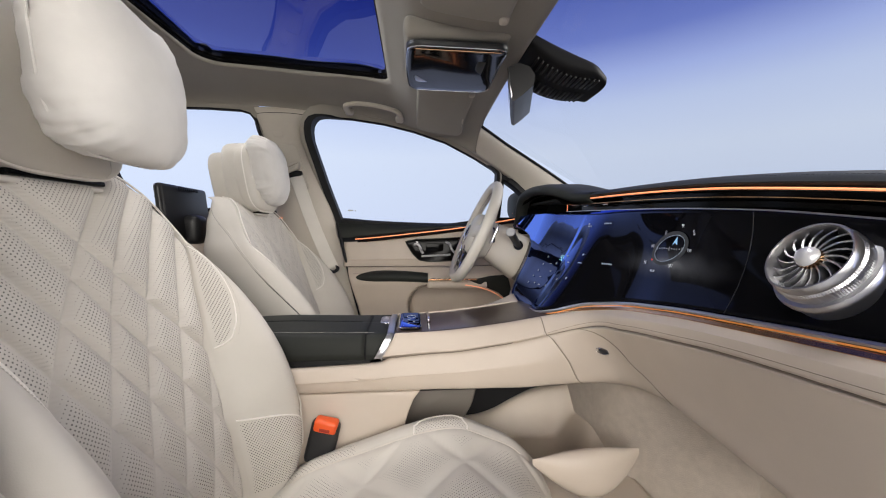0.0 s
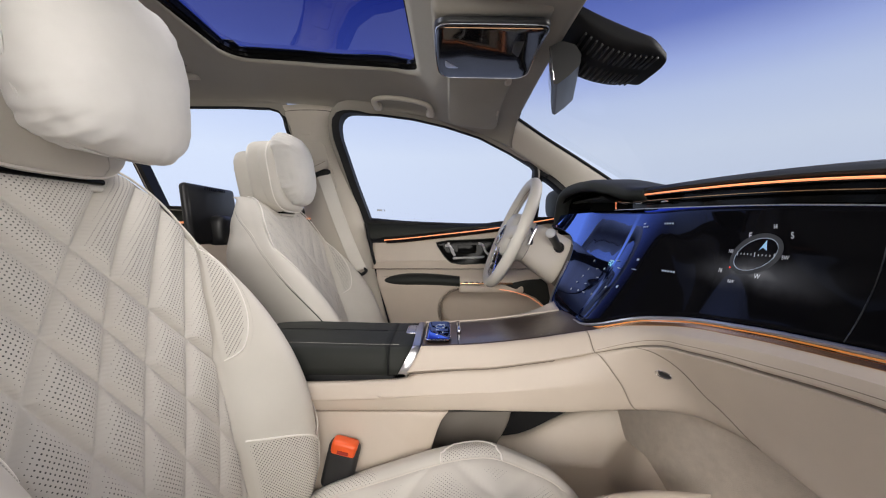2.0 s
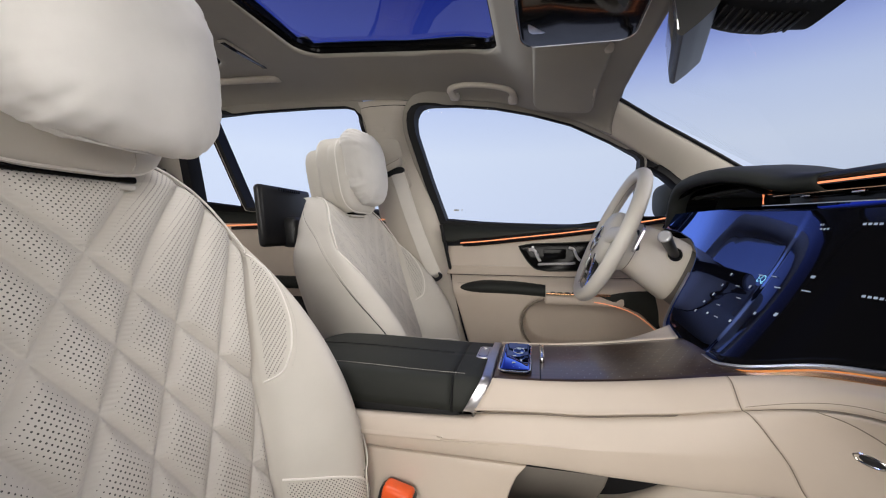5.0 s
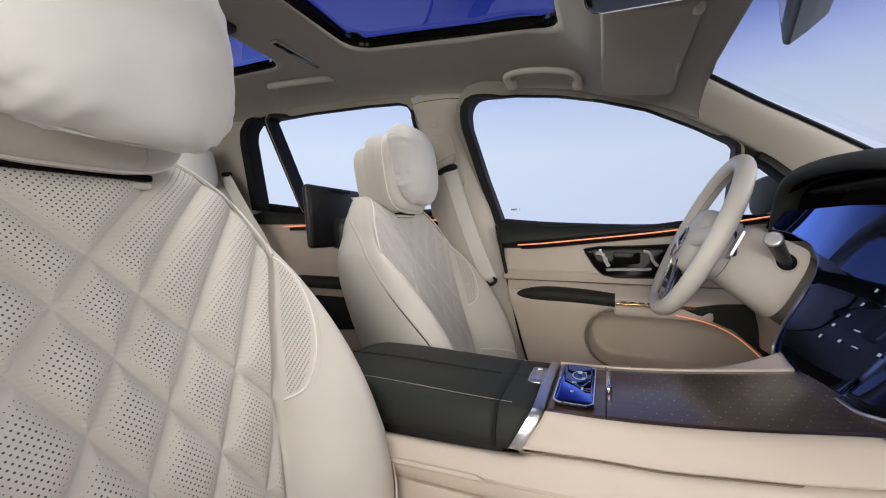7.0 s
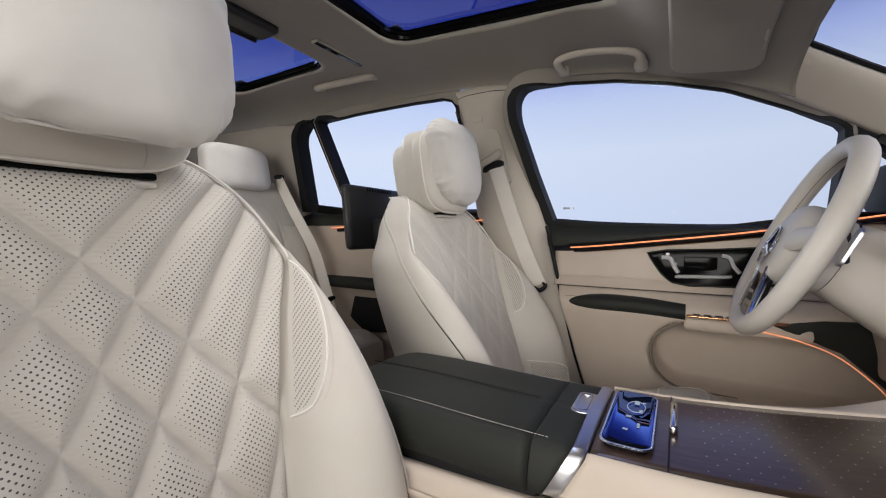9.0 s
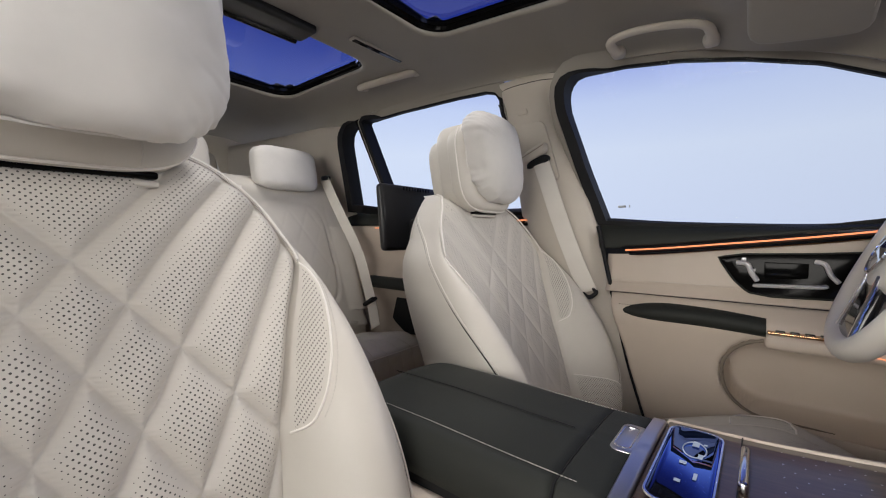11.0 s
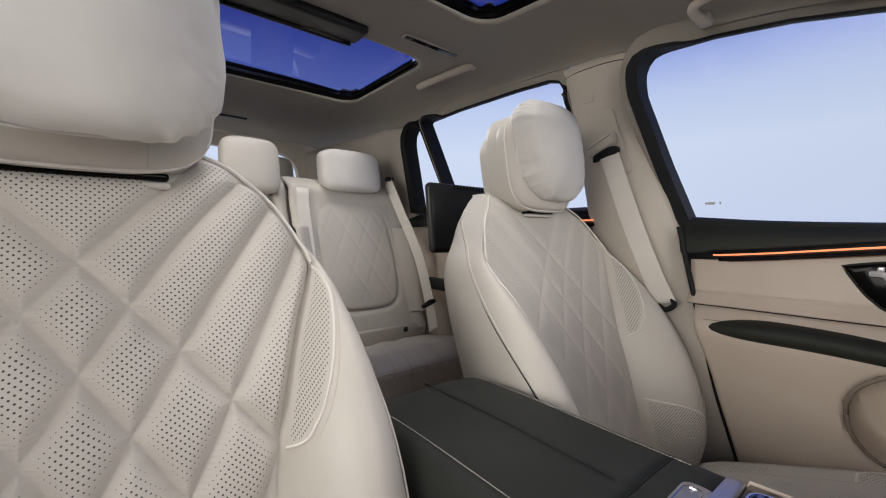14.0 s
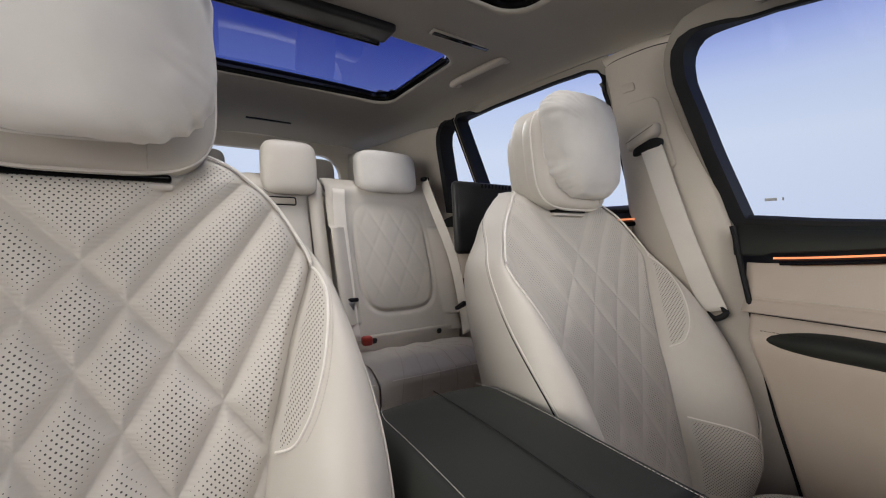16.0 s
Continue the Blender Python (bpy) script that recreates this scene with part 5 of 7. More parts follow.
def air_vent(y, x, z, side):
    """Round turbine vent: knurled chrome barrel, inner ring, curved blades and a hub, on a leaning axis."""
    ax = Vector((-0.84, 0.04 * side, 0.54)).normalized()
    k0 = 0.77
    e1 = ax.cross(Vector((0, 0, 1))).normalized()
    e2 = e1.cross(ax).normalized()
    c = Vector((x, y, z))

    def ringpts(r, d, n=48, knurl=0.0):
        return [tuple(c + ax * d * k0 + k0 * (r + (knurl if k % 2 else 0)) * (math.cos(2 * math.pi * k / n) * e1 + math.sin(2 * math.pi * k / n) * e2)) for k in range(n)]
    v = part("air_vent", grid([ringpts(0.056, -0.06), ringpts(0.0585, 0.000), ringpts(0.0620, 0.006), ringpts(0.0625, 0.012), ringpts(0.0600, 0.017), ringpts(0.052, 0.018)], wrap=True), M_VENT, dash, "round turbine air vent with chrome barrel", angle=35)
    part("knurled_ring", grid([ringpts(0.0535, 0.014, 220, 0.0005), ringpts(0.0545, 0.018, 220, 0.0005), ringpts(0.0540, 0.030, 220, 0.0005), ringpts(0.0515, 0.034, 220, 0.0005)], wrap=True), M_ALU, v, "knurled metal ring", angle=20)
    part("outer_ring", grid([ringpts(0.047, 0.024), ringpts(0.0512, 0.029), ringpts(0.0525, 0.036), ringpts(0.0518, 0.043), ringpts(0.0500, 0.0465), ringpts(0.0480, 0.0465), ringpts(0.0468, 0.043), ringpts(0.0445, 0.016)], wrap=True), M_VENT, v, "polished chrome ring")
    part("throat", grid([ringpts(0.046, 0.018), ringpts(0.03, 0.008), ringpts(0.002, 0.006)], wrap=True, cap=True), M_BLACK, v)
    hub = part("hub", grid([ringpts(0.0145, 0.010), ringpts(0.0145, 0.040), ringpts(0.0138, 0.046), ringpts(0.0110, 0.051), ringpts(0.006, 0.0535), ringpts(0.001, 0.054)], wrap=True, cap=True), M_SILVER, v, "domed silver hub")
    part("hub_ring", grid([ringpts(0.0148, 0.037), ringpts(0.0152, 0.039), ringpts(0.0152, 0.042), ringpts(0.0146, 0.044)], wrap=True), M_BRONZE, hub, "bronze ring")
    for k in range(18):
        a0 = 2 * math.pi * k / 18
        rows = []
        for i in range(7):
            s = i / 6
            r = 0.012 + 0.0345 * s
            a = a0 + 0.35 * s * s
            da = 0.0018 / r + 0.02
            mid = c + k0 * r * (math.cos(a) * e1 + math.sin(a) * e2)
            tan = -math.sin(a) * e1 + math.cos(a) * e2
            rows.append([tuple(mid + k0 * (ax * q + tan * w)) for q, w in ((0.039 - 0.003 * s, 0.0010), (0.040 - 0.003 * s, -0.0010), (0.020, -0.0085), (0.019, -0.0065))])
        part("blade", grid(rows, wrap=True, cap=True), M_VENT, v)


air_vent(-0.564, 0.416, 0.705, -1)

# ---- steering wheel ----
wheel = thing("steering_wheel", (0.23, 0.37, 0.73), "cream leather steering wheel with black and chrome lower spokes", "steering wheel")
WC = Vector((0.200, 0.37, 0.7385))
WU = Vector((0.152, 0, 0.337)).normalized()
WR = Vector((0, 1, 0))
WN = Vector((-WU.z, 0, WU.x))


def on_wheel(u, v, d=0.0):
    return tuple(WC + WR * u + WU * v + WN * d)


def rim_r(a):
    return 0.168 - 0.010 * max(0.0, -math.sin(a)) ** 6


rim = [on_wheel(rim_r(a) * math.cos(a), rim_r(a) * math.sin(a)) for a in (2 * math.pi * k / 72 for k in range(72))]
rm = part("rim", tube(rim, 0.0165, 14, closed=True, flat=1.0, up=WN), M_LEATHER, wheel, "cream leather rim")
inner = [on_wheel(0.1514 * math.cos(a), 0.1514 * math.sin(a), -0.001) for a in lin(0.3, math.pi - 0.3, 50)]
part("stitching", stitches(inner, 0.0032, 0.0034, 0.0010), M_TAUPE, rm, "taupe cross stitching")
rows = []
for k, (sc, d) in enumerate(((0.84, -0.055), (0.96, -0.035), (1.0, -0.012), (0.98, 0.003), (0.90, 0.013), (0.70, 0.019), (0.4, 0.0215))):
    rows.append([on_wheel(sc * 0.078 * math.copysign(abs(math.cos(a)) ** 0.8, math.cos(a)), sc * 0.072 * math.copysign(abs(math.sin(a)) ** 0.8, math.sin(a)) - 0.004, d) for a in (2 * math.pi * j / 40 for j in range(40))])
hub = part("airbag_cover", grid(rows, wrap=True, cap=True), M_LEATHER, wheel, "cream leather centre pad")
ringp = [on_wheel(0.034 * math.cos(a), 0.034 * math.sin(a) - 0.016, 0.0245) for a in (2 * math.pi * k / 40 for k in range(40))]
em = part("emblem", tube(ringp, 0.0024, 6, closed=True), M_CHROME, hub, "round chrome emblem")
for k in range(3):
    a = math.pi / 2 + 2 * math.pi * k / 3
    part("emblem_bar", tube([on_wheel(0, -0.016, 0.0235), on_wheel(0.033 * math.cos(a), 0.033 * math.sin(a) - 0.016, 0.0240)], lambda s: 0.0070 - 0.0052 * s, 6), M_CHROME, em)
for sgn in (-1, 1):
    rows = []
    for i in range(9):
        s = i / 8
        u = sgn * (0.062 + (0.150 - 0.062) * s)
        h = 0.021 - 0.005 * s
        rows.append([on_wheel(u, 0.012 * s + h * math.cos(a) + 0.002, 0.012 * (1 - s) + 0.008 * math.sin(a)) for a in (2 * math.pi * k / 12 for k in range(12))])
    part("spoke", grid(rows, wrap=True, cap=True), M_LEATHER, wheel, "cream leather side spoke")
    part("shift_paddle", slab(rrect(0.018, 0.06, 0.008), 0.005, lambda u, v, d: on_wheel(sgn * 0.10 + u, 0.015 + v, -0.045 + d), 0.002), M_ALU, wheel, "metal shift paddle")
low_spoke = part("lower_spoke", slab(resampled([(-0.034, -0.050), (0.034, -0.050), (0.056, -0.150), (-0.056, -0.150)], 48), 0.014, lambda u, v, d: on_wheel(u, v, -0.008 + d + 0.010 * (v + 0.15) / 0.1), 0.004), M_PIANO, wheel, "gloss black lower spoke")
for sgn in (-1, 1):
    part("chrome_edge", tube([on_wheel(sgn * (0.036 + 0.022 * s), -0.050 - 0.101 * s, 0.016 - 0.010 * s) for s in lin(0, 1, 8)], 0.0034, 8), M_CHROME, low_spoke, "chrome edge")
    part("paddle_well", rbox(*on_wheel(sgn * 0.060, 0.012, -0.040), 0.03, 0.012, 0.05, 0.005), M_SATIN, wheel, "dark recess behind the paddle")
# column shroud behind the wheel
def column(table):
    power = lambda v: math.copysign(abs(v) ** 0.7, v)
    return grid([[on_wheel(ru * power(math.cos(a)), rv * power(math.sin(a)) + dz, d) for a in (2 * math.pi * k / 36 for k in range(36))] for d, ru, rv, dz in table], wrap=True, cap=True)


col = part("column_shroud", column(((-0.025, 0.058, 0.058, 0), (-0.05, 0.062, 0.06, 0), (-0.06, 0.060, 0.062, -0.002), (-0.10, 0.066, 0.068, -0.006), (-0.13, 0.071, 0.071, -0.010), (-0.164, 0.075, 0.074, -0.016), (-0.1655, 0.072, 0.071, -0.016))), M_TRIM, wheel, "beige steering column shroud", angle=50)
# darker than the shroud: the shade behind it is put into the colour
part("column_rear", column(((-0.160, 0.066, 0.066, -0.015), (-0.20, 0.068, 0.068, -0.024), (-0.235, 0.066, 0.064, -0.034))), M_TAUPE, wheel, "rear cover of the column, its shade put into a dark taupe")
part("shroud_gap", tube([on_wheel(0.0625 * math.copysign(abs(math.cos(a)) ** 0.7, math.cos(a)), 0.061 * math.copysign(abs(math.sin(a)) ** 0.7, math.sin(a)), -0.055) for a in (2 * math.pi * k / 36 for k in range(36))], 0.0016, 5, closed=True), M_BLACK, col)
foot, knob = Vector((0.331, 0.309, 0.699)), Vector((0.288, 0.234, 0.7425))
lean = (knob - foot).normalized()
stk = part("selector_stalk", tube([foot.lerp(knob, t) for t in (-0.15, 0.1, 0.35, 0.6, 0.85, 0.93, 1.0)], lambda s: 0.0105 + 0.004 * s * s, 18), M_SATIN, wheel, "black gear selector stalk")
part("stalk_rim", tube([knob - lean * 0.0005, knob + lean * 0.0022], 0.0142, 24), M_ALU, stk, "metal rim")
ea = lean.cross(Vector((0, 0, 1))).normalized()
eb = lean.cross(ea)
disc = lambda r, d: [knob + lean * d + r * (math.cos(2 * math.pi * k / 28) * ea + math.sin(2 * math.pi * k / 28) * eb) for k in range(28)]
part("stalk_button", grid([disc(0.0124, 0.0018), disc(0.0122, 0.0036), disc(0.0112, 0.0042), disc(0.006, 0.0046), disc(0.0006, 0.0047)], wrap=True, cap=True), M_SILVER, stk, "silver end button")
around = [(math.cos(2 * math.pi * k / 28), math.sin(2 * math.pi * k / 28)) for k in range(28)]
rim_at = lambda r, out: [(0.329 + r * c, 0.301 - out + 0.2 * r * w, 0.701 + r * w) for c, w in around]
part("stalk_well", grid([rim_at(0.0165, 0.0012), rim_at(0.010, 0.0012), rim_at(0.001, 0.0012)], wrap=True, cap=True), M_BLACK, col, "black opening round the stalk")
part("stalk_collar", tube(rim_at(0.0172, 0.001), 0.0018, 8, closed=True), M_TRIM, col, "beige rim of the opening")
part("column_skirt", rbox(0.40, 0.37, 0.615, 0.10, 0.16, 0.05, 0.02, 4), M_SATIN, wheel, "dark lower column cover")

# ---- centre console ----
con = thing("centre_console", (0, 0, 0.10), "cream leather floating centre console with dark wood top", "centre console")
for side in (-1, 1):
    tip = 0.275 if side > 0 else 0.20
    lower = [curve(console_keys(x, side)[1], COUNT[1]) for x in lin(-0.43, tip, 60)]
    upper = [curve(console_keys(x, side)[0], COUNT[0]) for x in lin(-0.041, tip, 40)]
    if side < 0:
        lower += swept(1, lambda w: 0.0, lambda w: parting(1, w), 24)[1:]
        upper += swept(0, lambda w: 0.0, lambda w: parting(0, w), 16)[1:]
    part("upper_panel", grid(upper), M_DASHSKIN, con, "cream leather console shoulder", angle=70, solid=0.003, front=(0.1, side * 0.9, 1.0))
    sd = part("side_panel", grid(lower), M_DASHSKIN, con, "cream leather console side", angle=70, solid=0.003, front=(0.0, side * 0.9, 0.5))
    part("seam", tube([(x, side * (YE(x) + 0.0012), (ZE if side > 0 else ZEP)(x) - 0.0015) for x in lin(-0.066, tip, 50)] + ([knee_pt(0, q, 0.95) for q in lin(0.02, 0.285, 16)] if side < 0 else []), 0.0009, 5), M_SEAM, sd)
    part("underside", grid([[(x, side * y, ZLOW(x) - 0.004 - 0.02 * (0.12 - y)) for y in lin(0.0, 0.125, 4)] for x in lin(-0.43, 0.32, 20)]), M_SATIN, con)
wd = part("wood_panel", grid(sheet(lambda y, x: (x, y, ZW(x) - 0.001 + 0.002 * (1 - (y / 0.098) ** 2)), lin(-0.0985, 0.0985, 15), lin(-0.040, 0.305, 40))), M_WOOD, con, "dark walnut panel with tiny metal stars", solid=0.004)
part("lid_joint", tube([(0.030, y, ZW(0.03) + 0.0006 + 0.002 * (1 - (y / 0.098) ** 2)) for y in lin(-0.098, 0.098, 12)], 0.0008, 5), M_BLACK, wd, "narrow lid joint")
star = bmesh.new()
for r in range(13):
    for c in range(15):
        x, y = 0.062 + 0.016 * c + (0.008 if r % 2 else 0), -0.082 + 0.0136 * r
        z = ZW(x) + 0.0008 + 0.002 * (1 - (y / 0.098) ** 2)
        pts = []
        for k in range(6):
            rr = 0.0012 if k % 2 == 0 else 0.0005
            pts.append((x + rr * math.cos(math.pi * k / 3), y + rr * math.sin(math.pi * k / 3), z))
        star.faces.new([star.verts.new(p) for p in pts])
so = part("star_inlay", star, M_ALU, wd, "tiny inlaid metal stars")
so["kind"] = "stuff"
part("lid_handle", rbox(0.0335, 0.0165, ZW(0.04) + 0.006, 0.008, 0.076, 0.012, 0.0035), M_CHROME, wd, "slim chrome lid handle")
pad = part("touch_pad", slab(rrect(0.047, 0.152, 0.012), 0.006, lambda u, v, d: (-0.0095 + u, v, ZW(0) + 0.0005 + d), 0.0025), M_TOUCH, con, "gloss black touch control panel", angle=30)
part("rim", tube([(-0.0095 + u, v, ZW(0) + 0.0045) for u, v in rrect(0.049, 0.154, 0.013)], 0.0016, 6, closed=True), M_CHROME, pad)
bb = bmesh.new()
for u, v, w, h in ((0.0, 0.045, 0.006, 0.012), (0.006, 0.02, 0.004, 0.01), (-0.006, 0.0, 0.006, 0.006), (0.006, -0.02, 0.003, 0.012), (-0.006, -0.035, 0.005, 0.005), (0.008, 0.048, 0.003, 0.004)):
    bb.faces.new([bb.verts.new((-0.0065 + u + a * w / 2, -0.006 + v + c * h / 2, ZW(0) + 0.0072)) for a, c in ((-1, -1), (1, -1), (1, 1), (-1, 1))])
part("touch_icons", bb, M_GLYPH_DIM, pad, "small lit touch icons")
part("touch_ring", tube([(-0.0065 + 0.010 * math.cos(a), 0.026 + 0.017 * math.sin(a), ZW(0) + 0.0072) for a in (2 * math.pi * k / 30 for k in range(30))], 0.0006, 4, closed=True), M_GLYPH_DIM, pad)

# armrest lids


def arm_ring(x, k, n=40):
    """Section across the armrest at x: broad rounded top, near-vertical sides."""
    s = min(1.0, max(0.0, (x + 0.43) / 0.06))
    sq = math.sqrt(max(0.0, 1 - (1 - s) ** 2))
    hw, zt, zb = (0.112 * (0.55 + 0.45 * sq)) * (1 + 0.0 * k), 0.5335 + 0.004 * math.exp(-((x + 0.3) / 0.12) ** 2), 0.4805
    pts = []
    for i in range(n):
        t = -1 + 2 * i / (n - 1)
        a = abs(t)
        if a < 0.72:
            y, z = 0.094 / 0.112 * hw * (a / 0.72), zt - 0.004 * (a / 0.72) ** 2
        else:
            u = (a - 0.72) / 0.28
            y, z = hw * (0.094 + 0.018 * math.sin(u * math.pi / 2)) / 0.112, zt - 0.004 - (zt - 0.004 - zb) * (1 - math.cos(u * math.pi / 2)) ** 0.9
        z = zb + (z - zb) * (0.55 + 0.45 * sq)
        if abs(t - 0.03) < 0.012:
            z -= 0.0012
        pts.append((x, math.copysign(y, t), z))
    return pts


arm = part("armrest", grid([arm_ring(x, 0) for x in [-0.43, -0.427, -0.42, -0.41, -0.40, -0.385] + lin(-0.37, -0.103, 24)]), M_DARK, con, "dark grey leather armrest lids", angle=60, solid=0.006)
part("armrest_front", grid([[(x - lean * max(0.0, 0.530 - p[2]), p[1], p[2]) for p in arm_ring(x, 0)] for x, lean in ((-0.1005, 0.0), (-0.098, 0.04), (-0.085, 0.2), (-0.07, 0.4), (-0.056, 0.55))]), M_DARK, con, "dark leather front section of the armrest", solid=0.006)
part("armrest_joint", tube([Vector(p) + Vector((0, 0, -0.0015)) for p in arm_ring(-0.1017, 0)], 0.002, 5), M_BLACK, arm)
for y in (-0.088, 0.088):
    part("stitching", stitches([(x, y + (0.02 * max(0, (-0.36 - x) / 0.06) ** 2 * (1 if y < 0 else -1)), 0.5315 + 0.004 * math.exp(-((x + 0.3) / 0.12) ** 2)) for x in lin(-0.405, -0.082, 40)], 0.0028, 0.0014, 0.00036), M_THREAD, arm, "pale stitched seam")
part("centre_joint", tube([(x, 0.004, 0.5345 + 0.004 * math.exp(-((x + 0.3) / 0.12) ** 2)) for x in lin(-0.41, -0.12, 30)], 0.0007, 5), M_BLACK, arm, "narrow joint between the two lids")
# satin metal clasp band in front of the armrest, leaning back at its ends
band = []
for x, dz in ((-0.0575, 0.0), (-0.056, 0.0022), (-0.0445, 0.0022), (-0.042, 0.0), (-0.041, -0.006)):
    band.append([(x - 0.55 * max(0.0, 0.530 - p[2]), p[1] * 1.012, p[2] + dz) for p in arm_ring(-0.09, 0)])
part("clasp_band", grid(band), M_ALU, con, "satin metal band", angle=50, solid=0.002)
part("clasp_button", slab(rrect(0.026, 0.068, 0.009), 0.0016, lambda u, v, d: (-0.066 + u, 0.020 + v, 0.5328 + d), 0.0007), M_ALU, con, "metal release button")
part("clasp_rim", tube([(-0.068 + u, 0.020 + v, 0.5346) for u, v in rrect(0.016, 0.052, 0.006)], 0.0006, 5, closed=True), M_CHROME, con)
part("armrest_base", rbox(-0.255, 0, 0.470, 0.33, 0.215, 0.024, 0.006), M_BLACK, con, "black gap under the armrest")
# lower storage: side walls, tray and its raised front lip
rearp = [(-0.42, 0.416), (0.012, 0.418), (-0.006, 0.395), (-0.024, 0.335), (-0.06, 0.10), (-0.42, 0.10)]
for side in (-1, 1):
    part("lower_side", slab(resampled(rearp, 60), 0.02, lambda u, v, d: (u, side * (0.108 + d + 0.02 * (v < 0.3)), v), 0.004), M_DASHSKIN, con, "cream lower side panel")
# the wall's dark taupe carries the shade under the console
part("inner_wall", slab(resampled([(-0.10, 0.416), (0.145, 0.416), (0.146, 0.385), (0.136, 0.345), (0.112, 0.30), (0.08, 0.25), (-0.10, 0.25)], 60), 0.02, lambda u, v, d: (u, -0.010 - d, v), 0.006, 4), M_TAUPE, con, "inner wall of the open bay, its shade put in as taupe")
RIM = smooth_lut([(0.0, 0.026), (0.05, 0.031), (0.13, 0.035), (0.17, 0.041), (0.207, 0.055), (0.245, 0.075), (0.283, 0.093), (0.36, 0.112), (0.46, 0.135)])
ease = lambda v: (lambda c: c * c * (3 - 2 * c))(min(max(v, 0.0), 1.0))
rows = []
for x in [0.006, 0.008, 0.011, 0.016, 0.022, 0.030] + lin(0.04, 0.445, 44):
    row = []
    for y in lin(-0.25, 0.20, 91):
        hump = ease((y + 0.010 + 0.10 * max(0.0, x - 0.25)) / 0.045) * ease((0.19 - y) / 0.06)
        rise = 0.55 * ease((x - 0.335) / 0.055) * ease((y + 0.17) / 0.10)
        row.append((x, y, 0.246 - 0.05 * (1 - ease((x - 0.004) / 0.02)) + RIM(x) * ease((x - 0.006) / 0.03) * (1 - (1 - hump) * (1 - rise))))
    rows.append(row)
part("storage_tray", grid(rows), M_DASHSKIN, con, "cream open storage tray", angle=60, solid=0.006)
for side in (-1, 1):
    rows = []
    for s in lin(0, 1, 25):
        x, h, dp = 0.212 + 0.20 * s, 0.336 + 0.012 * s + 0.008 * math.sin(math.pi * s), 0.010 + 0.078 * math.sin(math.pi * s ** 1.2) ** 0.8
        rows.append([(x, side * (0.248 + 0.022 * math.sin(math.pi * s) * math.cos(a)), h - dp / 2 + dp / 2 * math.copysign(abs(math.sin(a)) ** 0.7, math.sin(a))) for a in (2 * math.pi * k / 24 for k in range(24))])
    part("tray_lip", grid(rows, wrap=True, cap=True), M_DASHSKIN, con, "cream raised lip of the tray")
# added black block: draws the deep shade at the back of the bay
part("bay_void", rbox(0.20, 0.065, 0.34, 0.42, 0.04, 0.20, 0.006), M_BLACK, con, "black block standing in for the shade deep in the open bay")
part("tunnel_front", grid(sheet(lambda y, z: (0.402 - 0.08 * (z - 0.1) + 0.14 * (abs(y) / 0.3) ** 2, y, z), lin(-0.34, 0.34, 24), lin(0.0, 0.46, 12))), M_CARPET, con, "carpeted front of the tunnel", solid=0.004)

# ---- front seats ----
XP = smooth_lut([(0.28, -0.295), (0.36, -0.308), (0.40, -0.318), (0.45, -0.334), (0.50, -0.352), (0.59, -0.388), (0.65, -0.412), (0.70, -0.431), (0.75, -0.450), (0.79, -0.466), (0.82, -0.481), (0.84, -0.498), (0.855, -0.522), (0.864, -0.555)])
PANEL_W = smooth_lut([(0.28, 0.128), (0.40, 0.130), (0.45, 0.136), (0.50, 0.146), (0.54, 0.153), (0.60, 0.170), (0.66, 0.189), (0.700, 0.204), (0.719, 0.2085), (0.754, 0.196), (0.816, 0.154), (0.85, 0.110), (0.864, 0.075)])
OUTER_W = smooth_lut([(0.28, 0.232), (0.40, 0.250), (0.50, 0.257), (0.60, 0.253), (0.66, 0.244), (0.719, 0.227), (0.754, 0.203), (0.80, 0.1735), (0.83, 0.146), (0.85, 0.117), (0.864, 0.082)])
PUSH = smooth_lut([(0.28, 0.06), (0.34, 0.082), (0.40, 0.092), (0.45, 0.098), (0.50, 0.098), (0.55, 0.092), (0.60, 0.078), (0.66, 0.050), (0.69, 0.030), (0.719, 0.010), (0.754, 0.0), (0.80, -0.003), (0.864, -0.002)])
DEPTH = smooth_lut([(0.28, 0.15), (0.5, 0.14), (0.75, 0.125), (0.80, 0.11), (0.83, 0.09), (0.85, 0.068), (0.864, 0.04)])

# quilting: seams that fan out from the backrest's centre line, mirrored; (height at the centre, inboard slope and bend, outboard slope and bend)
SEAMS = [(0.732, 1.17, 0.6, 1.06, 0.2), (0.635, 1.62, 0.3, 1.62, -2.4), (0.520, 1.95, 0.2, 1.75, -1.2), (0.390, 2.15, 0.0, 1.72, 0.3), (0.250, 2.3, 0.0, 1.86, 0.0), (0.10, 2.4, 0.0, 2.2, 0.0), (-0.05, 2.5, 0.0, 2.5, 0.0)]


def seam_distance(dy, z):
    """Distance in metres to the nearest quilting seam at (dy, z) on the backrest."""
    total = 0.0
    for zc, s1, c1, s2, c2 in SEAMS:
        for m in (1, -1):
            t = m * dy
            if t >= 0:
                zz, sl = zc - s1 * t - c1 * t * t, s1 + 2 * c1 * t
            else:
                zz, sl = zc - s2 * t + c2 * t * t, s2 - 2 * c2 * t
            total += (abs(z - zz) / math.sqrt(1 + sl * sl) + 1e-4) ** -5
    return total ** -0.2


